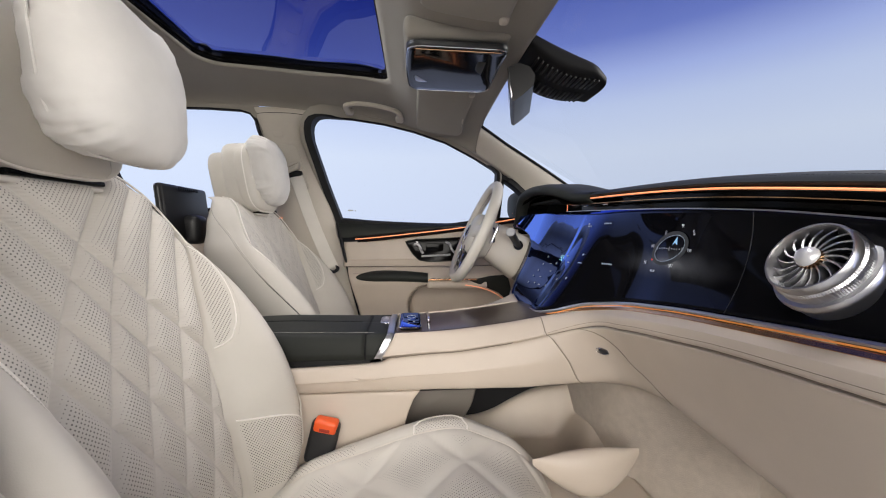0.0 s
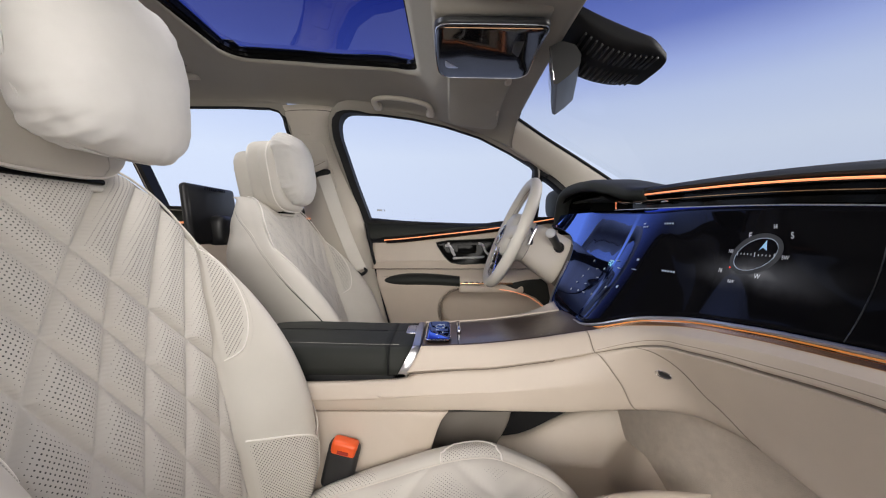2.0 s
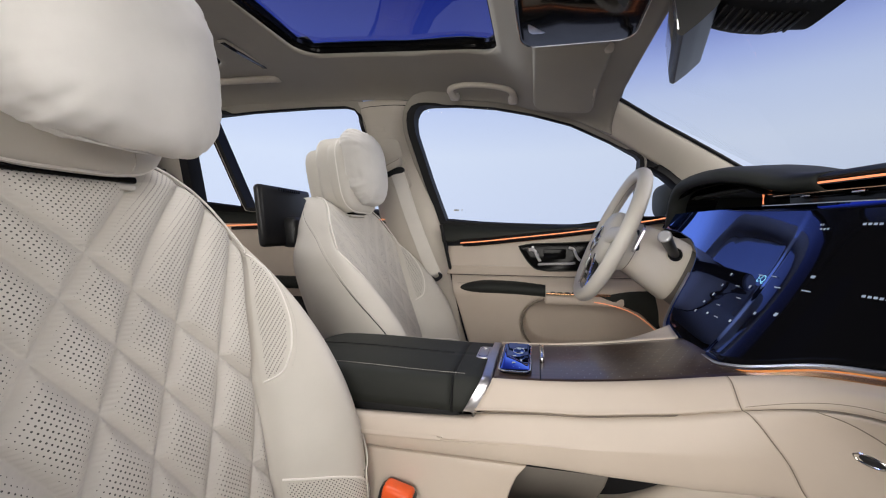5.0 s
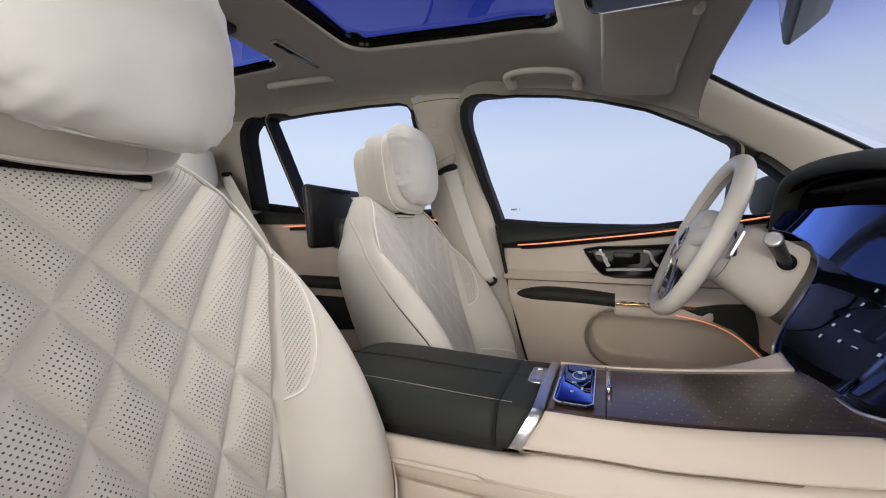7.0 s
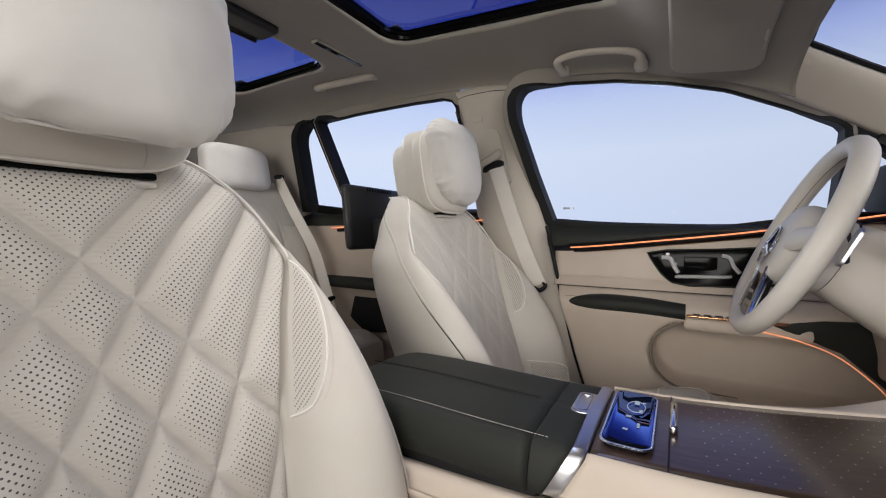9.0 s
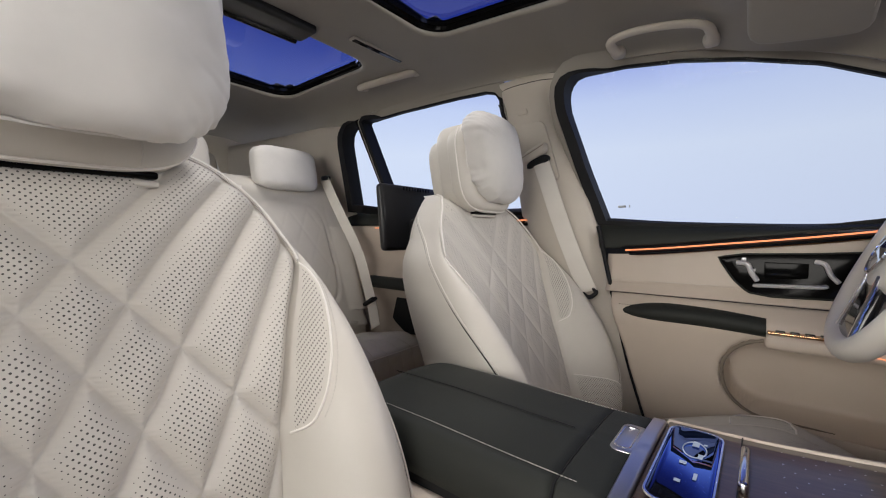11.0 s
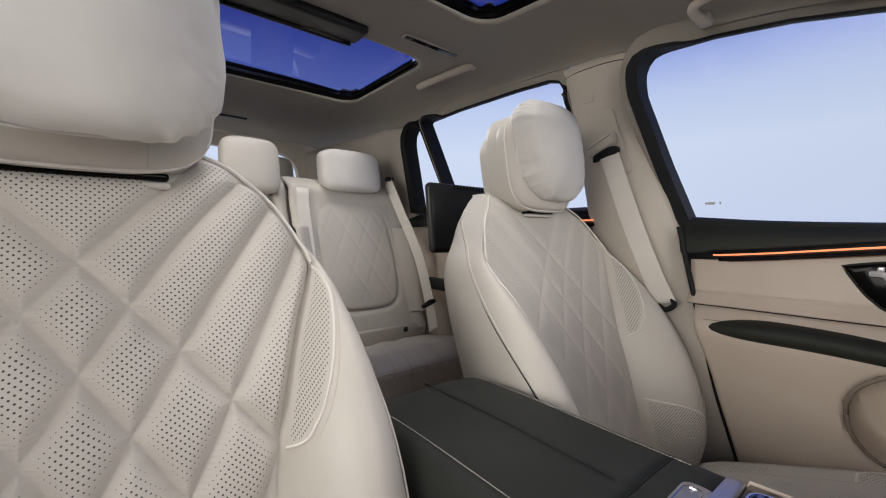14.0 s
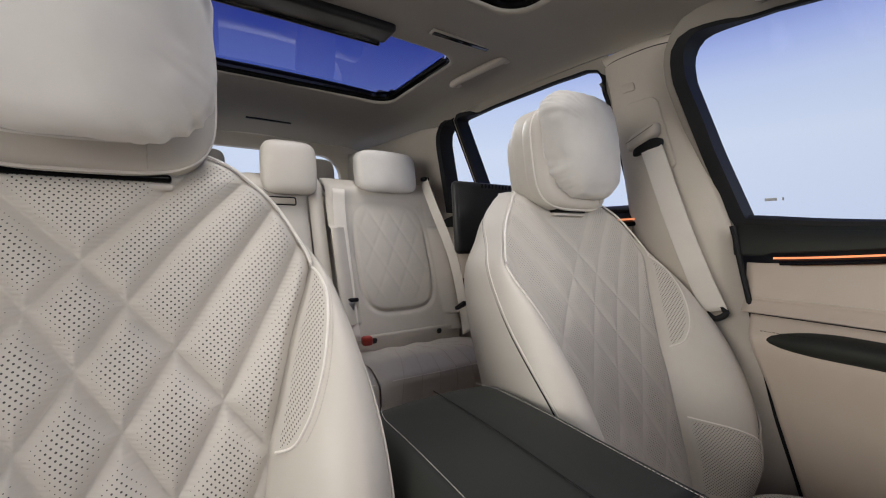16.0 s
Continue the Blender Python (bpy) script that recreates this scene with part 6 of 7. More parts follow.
def attr_grid(name, pts, uvs, perf, mat, parent, label=""):
    """A grid part with a UV map in metres and a 'perf' mask."""
    h, w = len(pts), len(pts[0])
    verts = [p for r in pts for p in r]
    faces = [(i * w + j, i * w + j + 1, (i + 1) * w + j + 1, (i + 1) * w + j) for i in range(h - 1) for j in range(w - 1)]
    me = bpy.data.meshes.new(name)
    me.from_pydata(verts, [], faces)
    flat = [p for r in uvs for p in r]
    uv = me.uv_layers.new(name="metres")
    loops = np.empty(len(me.loops), dtype=np.int32)
    me.loops.foreach_get("vertex_index", loops)
    uv.data.foreach_set("uv", np.array(flat, dtype=np.float32)[loops].ravel())
    at = me.attributes.new("perf", "FLOAT", "POINT")
    at.data.foreach_set("value", np.array([p for r in perf for p in r], dtype=np.float32))
    me.polygons.foreach_set("use_smooth", [True] * len(me.polygons))
    me.materials.append(mat)
    ob = new(name, me)
    ob.parent = parent
    if parent.parent is None:
        ob.matrix_parent_inverse = Matrix.Translation(parent.location).inverted()
    if label:
        ob["label"] = label
    return ob


def run_lengths(row, start, z):
    """UVs that follow the true length along a row of points."""
    out, s = [(start, z * 1.06)], start
    for a, c in zip(row, row[1:]):
        s += math.dist(a, c)
        out.append((s, z * 1.06))
    return out


YC = -0.37
seat = thing("front_seat", (-0.15, YC, 0.0), "cream quilted leather front seat with perforated diamond panels", "car seat", "front seats")

NZ, NY = 430, 300


def quilting(plump):
    """Points, UVs and perforation of the quilted backrest panel; plump scales the padding."""
    pts, uvs, perf = [], [], []
    for i in range(NZ):
        z = 0.285 + (0.8635 - 0.285) * i / (NZ - 1)
        c, r1, r2, r3 = PANEL_W(z), [], [], []
        for j in range(NY):
            t = -1 + 2 * j / (NY - 1)
            dy = c * t
            d = seam_distance(dy, z)
            sd = min(d / 0.022, 1.0)
            puff = 0.0140 * (1 - (1 - sd) ** 2.0) + 0.0009 * math.sin(z * 1400) * math.exp(-((d - 0.004) / 0.004) ** 2)
            edge = c * (1 - abs(t))
            puff *= plump * min(1.0, 0.25 + edge / 0.016)
            tuck = 0.004 * math.exp(-(edge / 0.006) ** 1.4)
            dish = 0.010 * (dy / 0.2) ** 2
            topf = min(1.0, max(0.0, (0.858 - z) / 0.04)) * (1 - 0.45 * min(1.0, max(0.0, (0.60 - z) / 0.16)))
            x = XP(z) - 0.002 + dish + puff * topf - tuck
            r1.append((x, YC + dy, z))
            r2.append((dy, z * 1.06))
            r3.append(min(1.0, max(0.0, (d - 0.0030) / 0.0135)) * (0.78 if plump < 1 else 1.0) if edge > 0.008 and z < 0.845 else 0.0)
        pts.append(r1)
        uvs.append(r2)
        perf.append(r3)
    return pts, uvs, perf


back = attr_grid("backrest_panel", *quilting(1.0), M_PERF, seat, "quilted perforated leather backrest centre")


def bolster_front(dy, z):
    """Front of the side bolster at dy from the seat's centre line (dy beyond the panel)."""
    c, w, p = PANEL_W(z), OUTER_W(z), PUSH(z)
    s = min(max((dy - c) / max(w - c, 1e-4), 0), 1)
    base = XP(z) + 0.010 * (min(dy, c) / 0.2) ** 2
    if s < 0.62:
        q = p * math.sin(s / 0.62 * math.pi / 2) ** 0.85
    else:
        u = (s - 0.62) / 0.38
        q = p - (0.03 + 0.4 * p) * (1 - math.sqrt(max(0.0, 1 - u * u * 0.98)))
    tuck = (0.005 if z < 0.72 else 0.002) * math.exp(-((dy - c) / 0.006) ** 1.4) if dy >= c else 0
    return base + q - tuck


def bolster_row(z, m):
    c, w, dp = PANEL_W(z), OUTER_W(z), DEPTH(z)
    row = [(XP(z) + 0.010 * (c / 0.2) ** 2 - 0.018, c - 0.012)]
    for s in lin(0, 1, 60):
        s2 = s ** 0.9
        dy = c + (w - c) * s2
        row.append((bolster_front(dy, z), dy))
    xe = row[-1][0]
    xb = XP(z) - dp
    for k in range(1, 15):
        u = k / 14
        a = u * math.pi / 2
        row.append((xe + (xb - xe) * (u * 0.35 + 0.65 * math.sin(a) ** 1.0 * u ** 0.2), w + 0.004 * math.sin(math.pi * u) - (0.06 + 0.05 * min(1.0, max(0.0, (z - 0.68) / 0.15))) * (1 - math.cos(a)) ** 1.6 * min(1, w / 0.2)))
    ye = row[-1][1]
    for k in range(1, 6):
        row.append((xb - 0.008 * k / 5, ye * (1 - k / 5)))
    return [(x, YC + m * dy, z) for x, dy in row]


SEAM_X = smooth_lut([(0.30, -0.185), (0.36, -0.205), (0.45, -0.245), (0.54, -0.298), (0.575, -0.328), (0.62, -0.370), (0.66, -0.405), (0.70, -0.437), (0.745, -0.474), (0.80, -0.527), (0.83, -0.552)])


def side_point(z, m):
    """Where the outer seam lies on the bolster's side at height z."""
    row = bolster_row(z, m)[:76]
    tip = max(range(len(row)), key=lambda k: row[k][0])
    k = min(range(tip, len(row) - 1), key=lambda q: abs((row[q][0] + row[q + 1][0]) / 2 - SEAM_X(z)))
    a, b = Vector(row[k]), Vector(row[k + 1])
    t = min(1.0, max(0.0, (SEAM_X(z) - a.x) / (b.x - a.x))) if abs(b.x - a.x) > 1e-6 else 0.0
    return a.lerp(b, t)


zs = lin(0.20, 0.84, 110) + [0.848, 0.855, 0.860, 0.864]
for m in (-1, 1):
    rows = [bolster_row(z, m) for z in zs]
    part("bolster", grid(rows), M_LEATHER, seat, "smooth cream leather side bolster and back shell", angle=60)
    # perforated insert between the quilted panel and the bolster
    off = smooth_lut([(0.540, 0.0), (0.550, 0.009), (0.570, 0.016), (0.60, 0.0205), (0.64, 0.0220), (0.675, 0.0190), (0.70, 0.0125), (0.712, 0.006), (0.719, 0.0)])
    pz = lin(0.541, 0.7185, 80)
    g, gu, gp = [], [], []
    for z in pz:
        c, o = PANEL_W(z), max(off(z), 0.0)
        g.append([(bolster_front(c + 0.002 + o * t, z) + 0.0024 + (0.004 * math.exp(-(o * t) / 0.004)), YC + m * (c + 0.002 + o * t), z) for t in lin(0, 1, 26)])
        gu.append(run_lengths(g[-1], c, z))
        gp.append([1.0 if 0.0025 < o * t < o - 0.0035 else 0.0 for t in lin(0, 1, 26)])
    ins = attr_grid("perforated_insert", g, gu, gp, M_PERF_FINE, seat, "small perforated leather insert")
    part("piping", tube([Vector(r[-1]) + Vector((-0.0008, 0, 0)) for r in g], 0.0016, 6), M_PIPING, ins, "pale piping")
    part("stitching", stitches([(bolster_front(PANEL_W(z) + max(off(z), 0) + 0.0065, z) + 0.0008, YC + m * (PANEL_W(z) + max(off(z), 0) + 0.0065), z) for z in lin(0.56, 0.70, 60)], 0.0022, 0.0016, 0.0005), M_THREAD, ins)
    # lower insert
    off2 = smooth_lut([(0.285, 0.075), (0.31, 0.085), (0.35, 0.088), (0.385, 0.075), (0.405, 0.050), (0.415, 0.022), (0.419, 0.0)])
    g, gu, gp = [], [], []
    for z in lin(0.29, 0.4188, 60):
        c, o = PANEL_W(z), max(off2(z), 0.0)
        g.append([(bolster_front(c + 0.002 + o * t, z) + 0.0024 + (0.004 * math.exp(-(o * t) / 0.004)), YC + m * (c + 0.002 + o * t), z) for t in lin(0, 1, 36)])
        gu.append(run_lengths(g[-1], c, z))
        gp.append([1.0 if 0.003 < o * t < o - 0.004 and z < 0.414 else 0.0 for t in lin(0, 1, 36)])
    ins = attr_grid("perforated_insert", g, gu, gp, M_PERF_FINE, seat, "small perforated leather insert")
    part("piping", tube([Vector(r[-1]) + Vector((-0.0008, 0, 0)) for r in g], 0.0016, 6), M_PIPING, ins, "pale piping")
    # piping along the shoulder seam, and the outer seam down the side
    part("piping", tube([(bolster_front(PANEL_W(z) + 0.0015, z) + 0.0055, YC + m * (PANEL_W(z) + 0.0015), z + 0.001) for z in lin(0.719, 0.863, 40)], 0.0019, 6), M_PIPING, seat, "pale piping along the shoulder")
    crease = [side_point(z, m) for z in lin(0.34, 0.82, 64)]
    part("side_seam", tube([q + Vector((-0.002, 0, 0)) for q in crease], lambda s: 0.0024 * max(0.0, 1 - 1.5 * s) ** 0.7 + 0.0003, 6), M_BLACK, seat, "dark outer seam")
    part("piping", tube([q + Vector((0.0035, 0, 0)) for q in crease], 0.0012, 6), M_LEATHER, seat)
# top and rear cap
rows = []
for z in (0.864,):
    l, r = bolster_row(z, -1), bolster_row(z, 1)
    ringp = [p for p in l] + [p for p in reversed(r)]
    ctr = Vector((-0.60, YC, 0.868))
    rows = [[tuple(Vector(p).lerp(ctr, t) + Vector((0, 0, 0.004 * math.sin(math.pi * t / 2)))) for p in ringp] for t in (0, 0.4, 0.8, 1.0)]
part("top_cap", grid(rows), M_LEATHER, seat)

# cushion: quilted top between raised side rolls
pts, uvs, perf = [], [], []
CX = lin(-0.36, 0.2, 90) + lin(0.205, 0.264, 20)
nose = lambda x: max(0.0, (x - 0.10) / 0.164)
ROLL = smooth_lut([(-0.36, 0.262), (-0.24, 0.286), (-0.20, 0.308), (-0.14, 0.330), (-0.09, 0.346), (-0.015, 0.370), (0.04, 0.382), (0.08, 0.384), (0.135, 0.366), (0.20, 0.333), (0.235, 0.296), (0.264, 0.24)])
for x in CX:
    r1, r2, r3 = [], [], []
    for dy in lin(-0.272, 0.272, 120):
        a = abs(dy)
        z = ROLL(x) - 0.030
        roll = 0.024 * math.exp(-((a - 0.185) / 0.05) ** 2)
        side = 0.22 * max(0.0, (a - 0.225) / 0.047) ** 2.2
        d = 1.0
        if a < 0.165:
            for k in range(-4, 6):
                for mm in (1, -1):
                    d = min(d, abs((x + 0.9 * mm * dy) - (-0.34 + 0.17 * k)) / 1.35)
            d = min(d, abs(a - 0.165) + 0.002)
        elif a < 0.185:
            d = abs(a - 0.165)
        puff = 0.0055 * (1 - math.exp(-d / 0.010)) if a < 0.185 else 0.0055
        patch = 0.170 < a < 0.225 and (x - 0.048) ** 2 / 0.046 ** 2 + (a - 0.165) ** 2 / 0.055 ** 2 < 1
        patch = patch or (0.170 < a < 0.232 and (x + 0.20) ** 2 / 0.09 ** 2 + (a - 0.170) ** 2 / 0.06 ** 2 < 1)
        wf = 1 - 0.10 * nose(x) ** 2
        r1.append((x, YC + dy * wf, z + roll + puff - side))
        r2.append((dy, x))
        r3.append(0.85 if patch else 0.8 * min(1.0, max(0.0, (d - 0.012) / 0.02)) if a < 0.155 else 0.0)
    pts.append(r1)
    uvs.append(r2)
    perf.append(r3)
attr_grid("cushion", pts, uvs, perf, M_PERF, seat, "quilted perforated leather seat cushion")
rows = []
for t in lin(0, 1, 12):
    rows.append([(p[0] - 0.06 * t * t * (1 if p[0] > 0.1 else 0) + 0.016 * math.sin(math.pi * t * 0.5), p[1], p[2] * (1 - t) + 0.17 * t) for p in pts[-1]])
part("cushion_front", grid(rows), M_LEATHER, seat, "smooth leather front of the cushion")
for j in (0, -1):
    part("cushion_side", grid([[(r[j][0], r[j][1], r[j][2] * (1 - t) + 0.14 * t) for r in pts] for t in (0, 0.5, 1)]), M_LEATHER, seat)
def on_cushion(x, dy):
    i = min(range(len(CX)), key=lambda k: abs(CX[k] - x))
    j = int(round((dy + 0.272) / 0.544 * 119))
    return Vector(pts[i][j])


for m in (-1, 1):
    oval = [on_cushion(0.048 + 0.050 * math.cos(t), m * (0.166 + 0.057 * math.sin(t))) + Vector((0, 0, 0.0006)) for t in lin(0, math.pi, 30)]
    part("piping", tube(oval, 0.0016, 6), M_PIPING, seat, "pale piping round the insert")
    part("seam", tube([on_cushion(x, m * 0.166) + Vector((0, 0, -0.0004)) for x in lin(-0.30, 0.20, 50)], 0.0012, 5), M_TRIM, seat)
part("seat_base", rbox(-0.08, YC, 0.12, 0.50, 0.40, 0.16, 0.03), M_SATIN, seat, "dark seat mounting")
for sy in (-0.2, 0.2):
    part("seat_rail", rbox(-0.08, YC + sy, 0.03, 0.62, 0.04, 0.05, 0.008), M_SATIN, seat)

# headrest


def soft_slab(c, half, e_face, e_edge, puff, lean, mat, name, parent, label, wr=0.0, seed=0, sag=0.0, rear=1.0):
    """A cushion standing upright: rounded rectangle seen from the front, domed in thickness."""
    rows = []
    nu, nv = (150, 84) if wr else (72, 40)
    for i in range(nv + 1):
        ph = -math.pi / 2 + math.pi * i / nv
        row = []
        for j in range(nu):
            th = 2 * math.pi * j / nu
            sp = lambda v, e: math.copysign(abs(v) ** e, v)
            rr = sp(math.cos(ph), e_edge)
            yy, zz, xx = rr * sp(math.cos(th), e_face), rr * sp(math.sin(th), e_face), sp(math.sin(ph), e_edge * puff)
            q = Vector((c[0] + half[0] * xx * (1.0 if xx > 0 else rear), c[1] + half[1] * yy, c[2] + half[2] * zz))
            q.x += lean * (q.z - c[2]) - 0.10 * (q.y - c[1]) ** 2 / half[1]
            q.z -= sag * (1 - yy * yy) * (1 if zz < 0 else 0.4) * abs(zz)
            if wr:
                k = (abs(yy) ** 3 + abs(zz) ** 3) / 2
                n1 = noise.noise((q.x * 22 + seed, q.y * 22, q.z * 22)) + 0.5 * noise.noise((q.x * 60 + seed, q.y * 60, q.z * 60))
                n2 = noise.noise((q.x * 9 + seed, q.y * 9, q.z * 9))
                d = wr * (n1 * (0.25 + 0.9 * k) + 0.8 * n2)
                d += 0.55 * wr * max(0.0, rr) ** 6 * noise.noise((math.cos(th) * 9 + seed, math.sin(th) * 9, xx))
                q += Vector((0.8 * xx, yy, zz)) * d
            row.append(tuple(q))
        rows.append(row)
    return part(name, grid(rows, wrap=True), mat, parent, label, angle=80)


head = soft_slab((-0.494, YC, 0.924), (0.044, 0.113, 0.108), 0.50, 0.42, 1.0, -0.12, M_LEATHER, "headrest_pad", seat, "cream leather headrest pad")
ringp = []
for j in range(72):
    th = 2 * math.pi * j / 72
    sp = lambda v, e: math.copysign(abs(v) ** e, v)
    ringp.append((-0.468 - 0.12 * 0.108 * sp(math.sin(th), 0.5) - 0.10 * (0.113 * sp(math.cos(th), 0.5)) ** 2 / 0.113 + 0.004, YC + 0.1115 * sp(math.cos(th), 0.5), 0.926 + 0.1065 * sp(math.sin(th), 0.5)))
part("piping", tube(ringp, 0.0017, 6, closed=True), M_PIPING, head, "pale piping")
soft_slab((-0.554, YC, 0.914), (0.042, 0.070, 0.096), 0.55, 0.45, 1.0, -0.15, M_LEATHER, "headrest_shell", seat, "cream leather headrest rear shell")
soft_slab((-0.530, YC, 0.906), (0.012, 0.078, 0.086), 0.5, 0.6, 1.0, -0.13, M_SATIN, "headrest_gap", seat, "dark gap between pad and shell")
chin = soft_slab((-0.473, YC, 0.924), (0.029, 0.117, 0.1035), 0.52, 0.5, 1.0, -0.12, M_LEATHER, "headrest_chin", seat, "cream leather lower lip of the headrest")
lip = []
for j in range(96):
    th = 2 * math.pi * j / 96
    sp = lambda v, e: math.copysign(abs(v) ** e, v)
    ly, lz = 0.1165 * sp(math.cos(th), 0.52), 0.1032 * sp(math.sin(th), 0.52)
    lip.append((-0.464 - 0.12 * lz - 0.10 * ly * ly / 0.117, YC + ly, 0.924 + lz))
part("piping", tube(lip, 0.0019, 6, closed=True), M_PIPING, head, "pale piping")
part("seam", tube([(-0.4440 - 0.12 * (z - 0.924) - 0.0035 - 0.9 * max(0.0, 0.834 - z) ** 1.0, YC + 0.054, z) for z in lin(0.824, 0.86, 10)], 0.0006, 5), M_THREAD, chin)
part("headrest_collar", rbox(-0.484, YC, 0.8170, 0.05, 0.146, 0.008, 0.003, 4), M_SLOT, seat, "black collar under the headrest")
part("collar_plate", rbox(-0.489, YC, 0.8085, 0.052, 0.150, 0.008, 0.0035, 4), M_LEATHER, seat, "cream plate round the headrest collar")
for sy in (-0.07, 0.07):
    part("headrest_post", tube([(-0.51, YC + sy, 0.78), (-0.515, YC + sy, 0.90)], 0.007, 10), M_SATIN, seat)

driver_seat = copy_thing(seat, pose(-0.133, YC + 0.74, 0.0, 0, -2.3, 0))
flatter = attr_grid("backrest_panel", *quilting(0.25), M_PERF, seat)
for ob in driver_seat.children:
    if ob.data == back.data:
        ob.data = flatter.data
bpy.data.objects.remove(flatter)
pivot, slot = Vector((-0.494, YC + 0.113, 0.82)), Vector((-0.487, YC, 0.8185))
for ob in driver_seat.children:
    if ob.name.startswith(("headrest_collar", "collar_plate")):
        ob.matrix_basis = Matrix.Translation(slot) @ Matrix.Diagonal((1, 0.6, 0.8, 1)) @ Matrix.Translation(-slot) @ ob.matrix_basis
    if ob.name.startswith(("headrest_pad", "headrest_chin", "headrest_shell", "headrest_gap")):
        ob.matrix_basis = Matrix.Translation(pivot) @ Matrix.Diagonal((1, 0.89, 0.99, 1)) @ Matrix.Translation(-pivot) @ ob.matrix_basis
tagged(driver_seat, "cream quilted leather driver's seat with perforated diamond panels")


def head_pillow(x, y, hy, seed, label, hz, zc, hx, rear):
    p = thing("head_pillow", (x, y, 0.84), label, "pillow", "head pillows")
    pl = soft_slab((x, y, zc), (hx, hy, hz), 0.50, 0.80, 1.0, -0.10, M_PILLOW, "pillow_cover", p, "soft white nubuck cover", wr=0.0062, seed=seed, sag=0.008, rear=rear)
    ring2 = []
    for j in range(72):
        th = 2 * math.pi * j / 72
        sp = lambda v, e: math.copysign(abs(v) ** e, v)
        yy, zz = hy * sp(math.cos(th), 0.52), hz * sp(math.sin(th), 0.52)
        ring2.append((x - 0.002 - 0.10 * zz - 0.10 * yy * yy / hy, y + yy * 1.004, zc + zz * 1.004 - 0.008 * (1 - (yy / hy) ** 2) * abs(zz / hz) * (1 if zz < 0 else 0.4)))
    part("seam", tube(ring2, 0.0016, 5, closed=True), M_PILLOW, pl)
    return p


head_pillow(-0.386, YC + 0.003, 0.107, 3.0, "soft white pillow strapped to the passenger headrest", 0.100, 0.945, 0.056, 0.95)
head_pillow(-0.470, -YC + 0.017, 0.094, 11.0, "soft white pillow strapped to the driver's headrest", 0.102, 0.938, 0.060, 0.5)


def seat_screen(y):
    """Entertainment screen on the back of a front seat."""
    s = thing("seat_back_screen", (-0.70, y, 0.70), "black entertainment screen fixed behind the front seat", "screen", "seat back screens")
    part("housing", rbox(-0.715, y, 0.797, 0.026, 0.25, 0.175, 0.012, 4, pose(0, 0, 0, 0, -6, 0)), M_SATIN, s, "black plastic housing")
    part("display", rbox(-0.7275, y, 0.797, 0.004, 0.23, 0.155, 0.0015, 2, pose(0, 0, 0, 0, -6, 0)), M_SCREEN, s)
    part("arm", rbox(-0.69, y, 0.75, 0.06, 0.07, 0.09, 0.02, 4), M_SATIN, s, "dark mounting arm")
    b = bmesh.new()
    for k in range(10):
        rbox(-0.703, y - 0.05 + 0.011 * k, 0.874, 0.003, 0.005, 0.010, 0.001, 1, bm=b)
    part("vent_slots", b, M_BLACK, s)
    return s


seat_screen(0.37)
seat_screen(-0.37)

# seat buckle beside the passenger cushion
bk = thing("seat_belt_buckle", (-0.19, -0.155, 0.30), "black seat belt buckle with orange release button", "buckle")
tilt = pose(0, 0, 0, 0, 14, 0)
part("buckle_body", rbox(-0.182, -0.150, 0.332, 0.056, 0.030, 0.088, 0.011, 4, tilt), M_SATIN, bk, "black plastic body")
part("release_button", rbox(-0.1735, -0.153, 0.366, 0.046, 0.028, 0.026, 0.007, 3, tilt), M_ORANGE, bk, "orange release button")
part("button_mark", rbox(-0.1745, -0.1672, 0.361, 0.020, 0.0012, 0.006, 0.0004, 1, tilt), M_RED, bk)
part("stalk", tube([(-0.196, -0.150, 0.30), (-0.21, -0.15, 0.22)], 0.012, 8, flat=0.5), M_SATIN, bk)

# seat belts at the centre pillars


def strap(name, path, width, across, mat, parent, label=""):
    """A flat woven strap along a path; across is its width direction."""
    w = Vector(across).normalized()
    rows = [[Vector(p) + w * (width * u) for u in (-0.5, -0.47, 0, 0.47, 0.5)] for p in path]
    return part(name, grid(rows), mat, parent, label, solid=0.0016, offset=0.0)


def pillar_belt(side):
    s = thing("seat_belt", (-0.36, side * 0.62, 0.30), "cream webbing seat belt hanging from the centre pillar", "seat belt", "front seat belts")
    strap("webbing", curve([(-0.444, side * 0.586, 0.962), (-0.430, side * 0.586, 0.93), (-0.39, side * 0.598, 0.80), (-0.345, side * 0.605, 0.68), (-0.312, side * 0.612, 0.602)], 24), 0.047, (0.93, 0, 0.28), M_BELT, s, "cream woven webbing")
    def swung(p):
        """The guide leans with the belt: its front end stands higher."""
        return Vector((p.x, p.y, p.z + 0.9 * p.x))
    part("guide_ring", blob((-0.446, side * 0.588, 0.956), (0.033, 0.012, 0.011), 0.55, 0.6, 28, 14, lambda p: p + Vector((0, 0, 0.75 * p.x - 0.5 * p.x * p.x))), M_BLACK, s, "black belt guide")
    cover = part("guide_cover", blob((-0.455, side * 0.586, 0.976), (0.034, 0.018, 0.017), 0.55, 0.55, 28, 16, swung), M_TRIM, s, "beige guide cover")
    part("seam", tube([(-0.455 + 0.031 * u, side * 0.5675, 0.980 + 0.0148 * u) for u in lin(-1, 1, 12)], 0.0008, 5), M_SEAM, cover)
    part("anchor", tube(curve([(-0.326, side * 0.612, 0.595), (-0.308, side * 0.606, 0.588), (-0.292, side * 0.612, 0.600), (-0.300, side * 0.616, 0.612)], 12), 0.006, 8), M_BLACK, s, "black belt end loop")
    return s


pillar_belt(1)

# ---- overhead ----


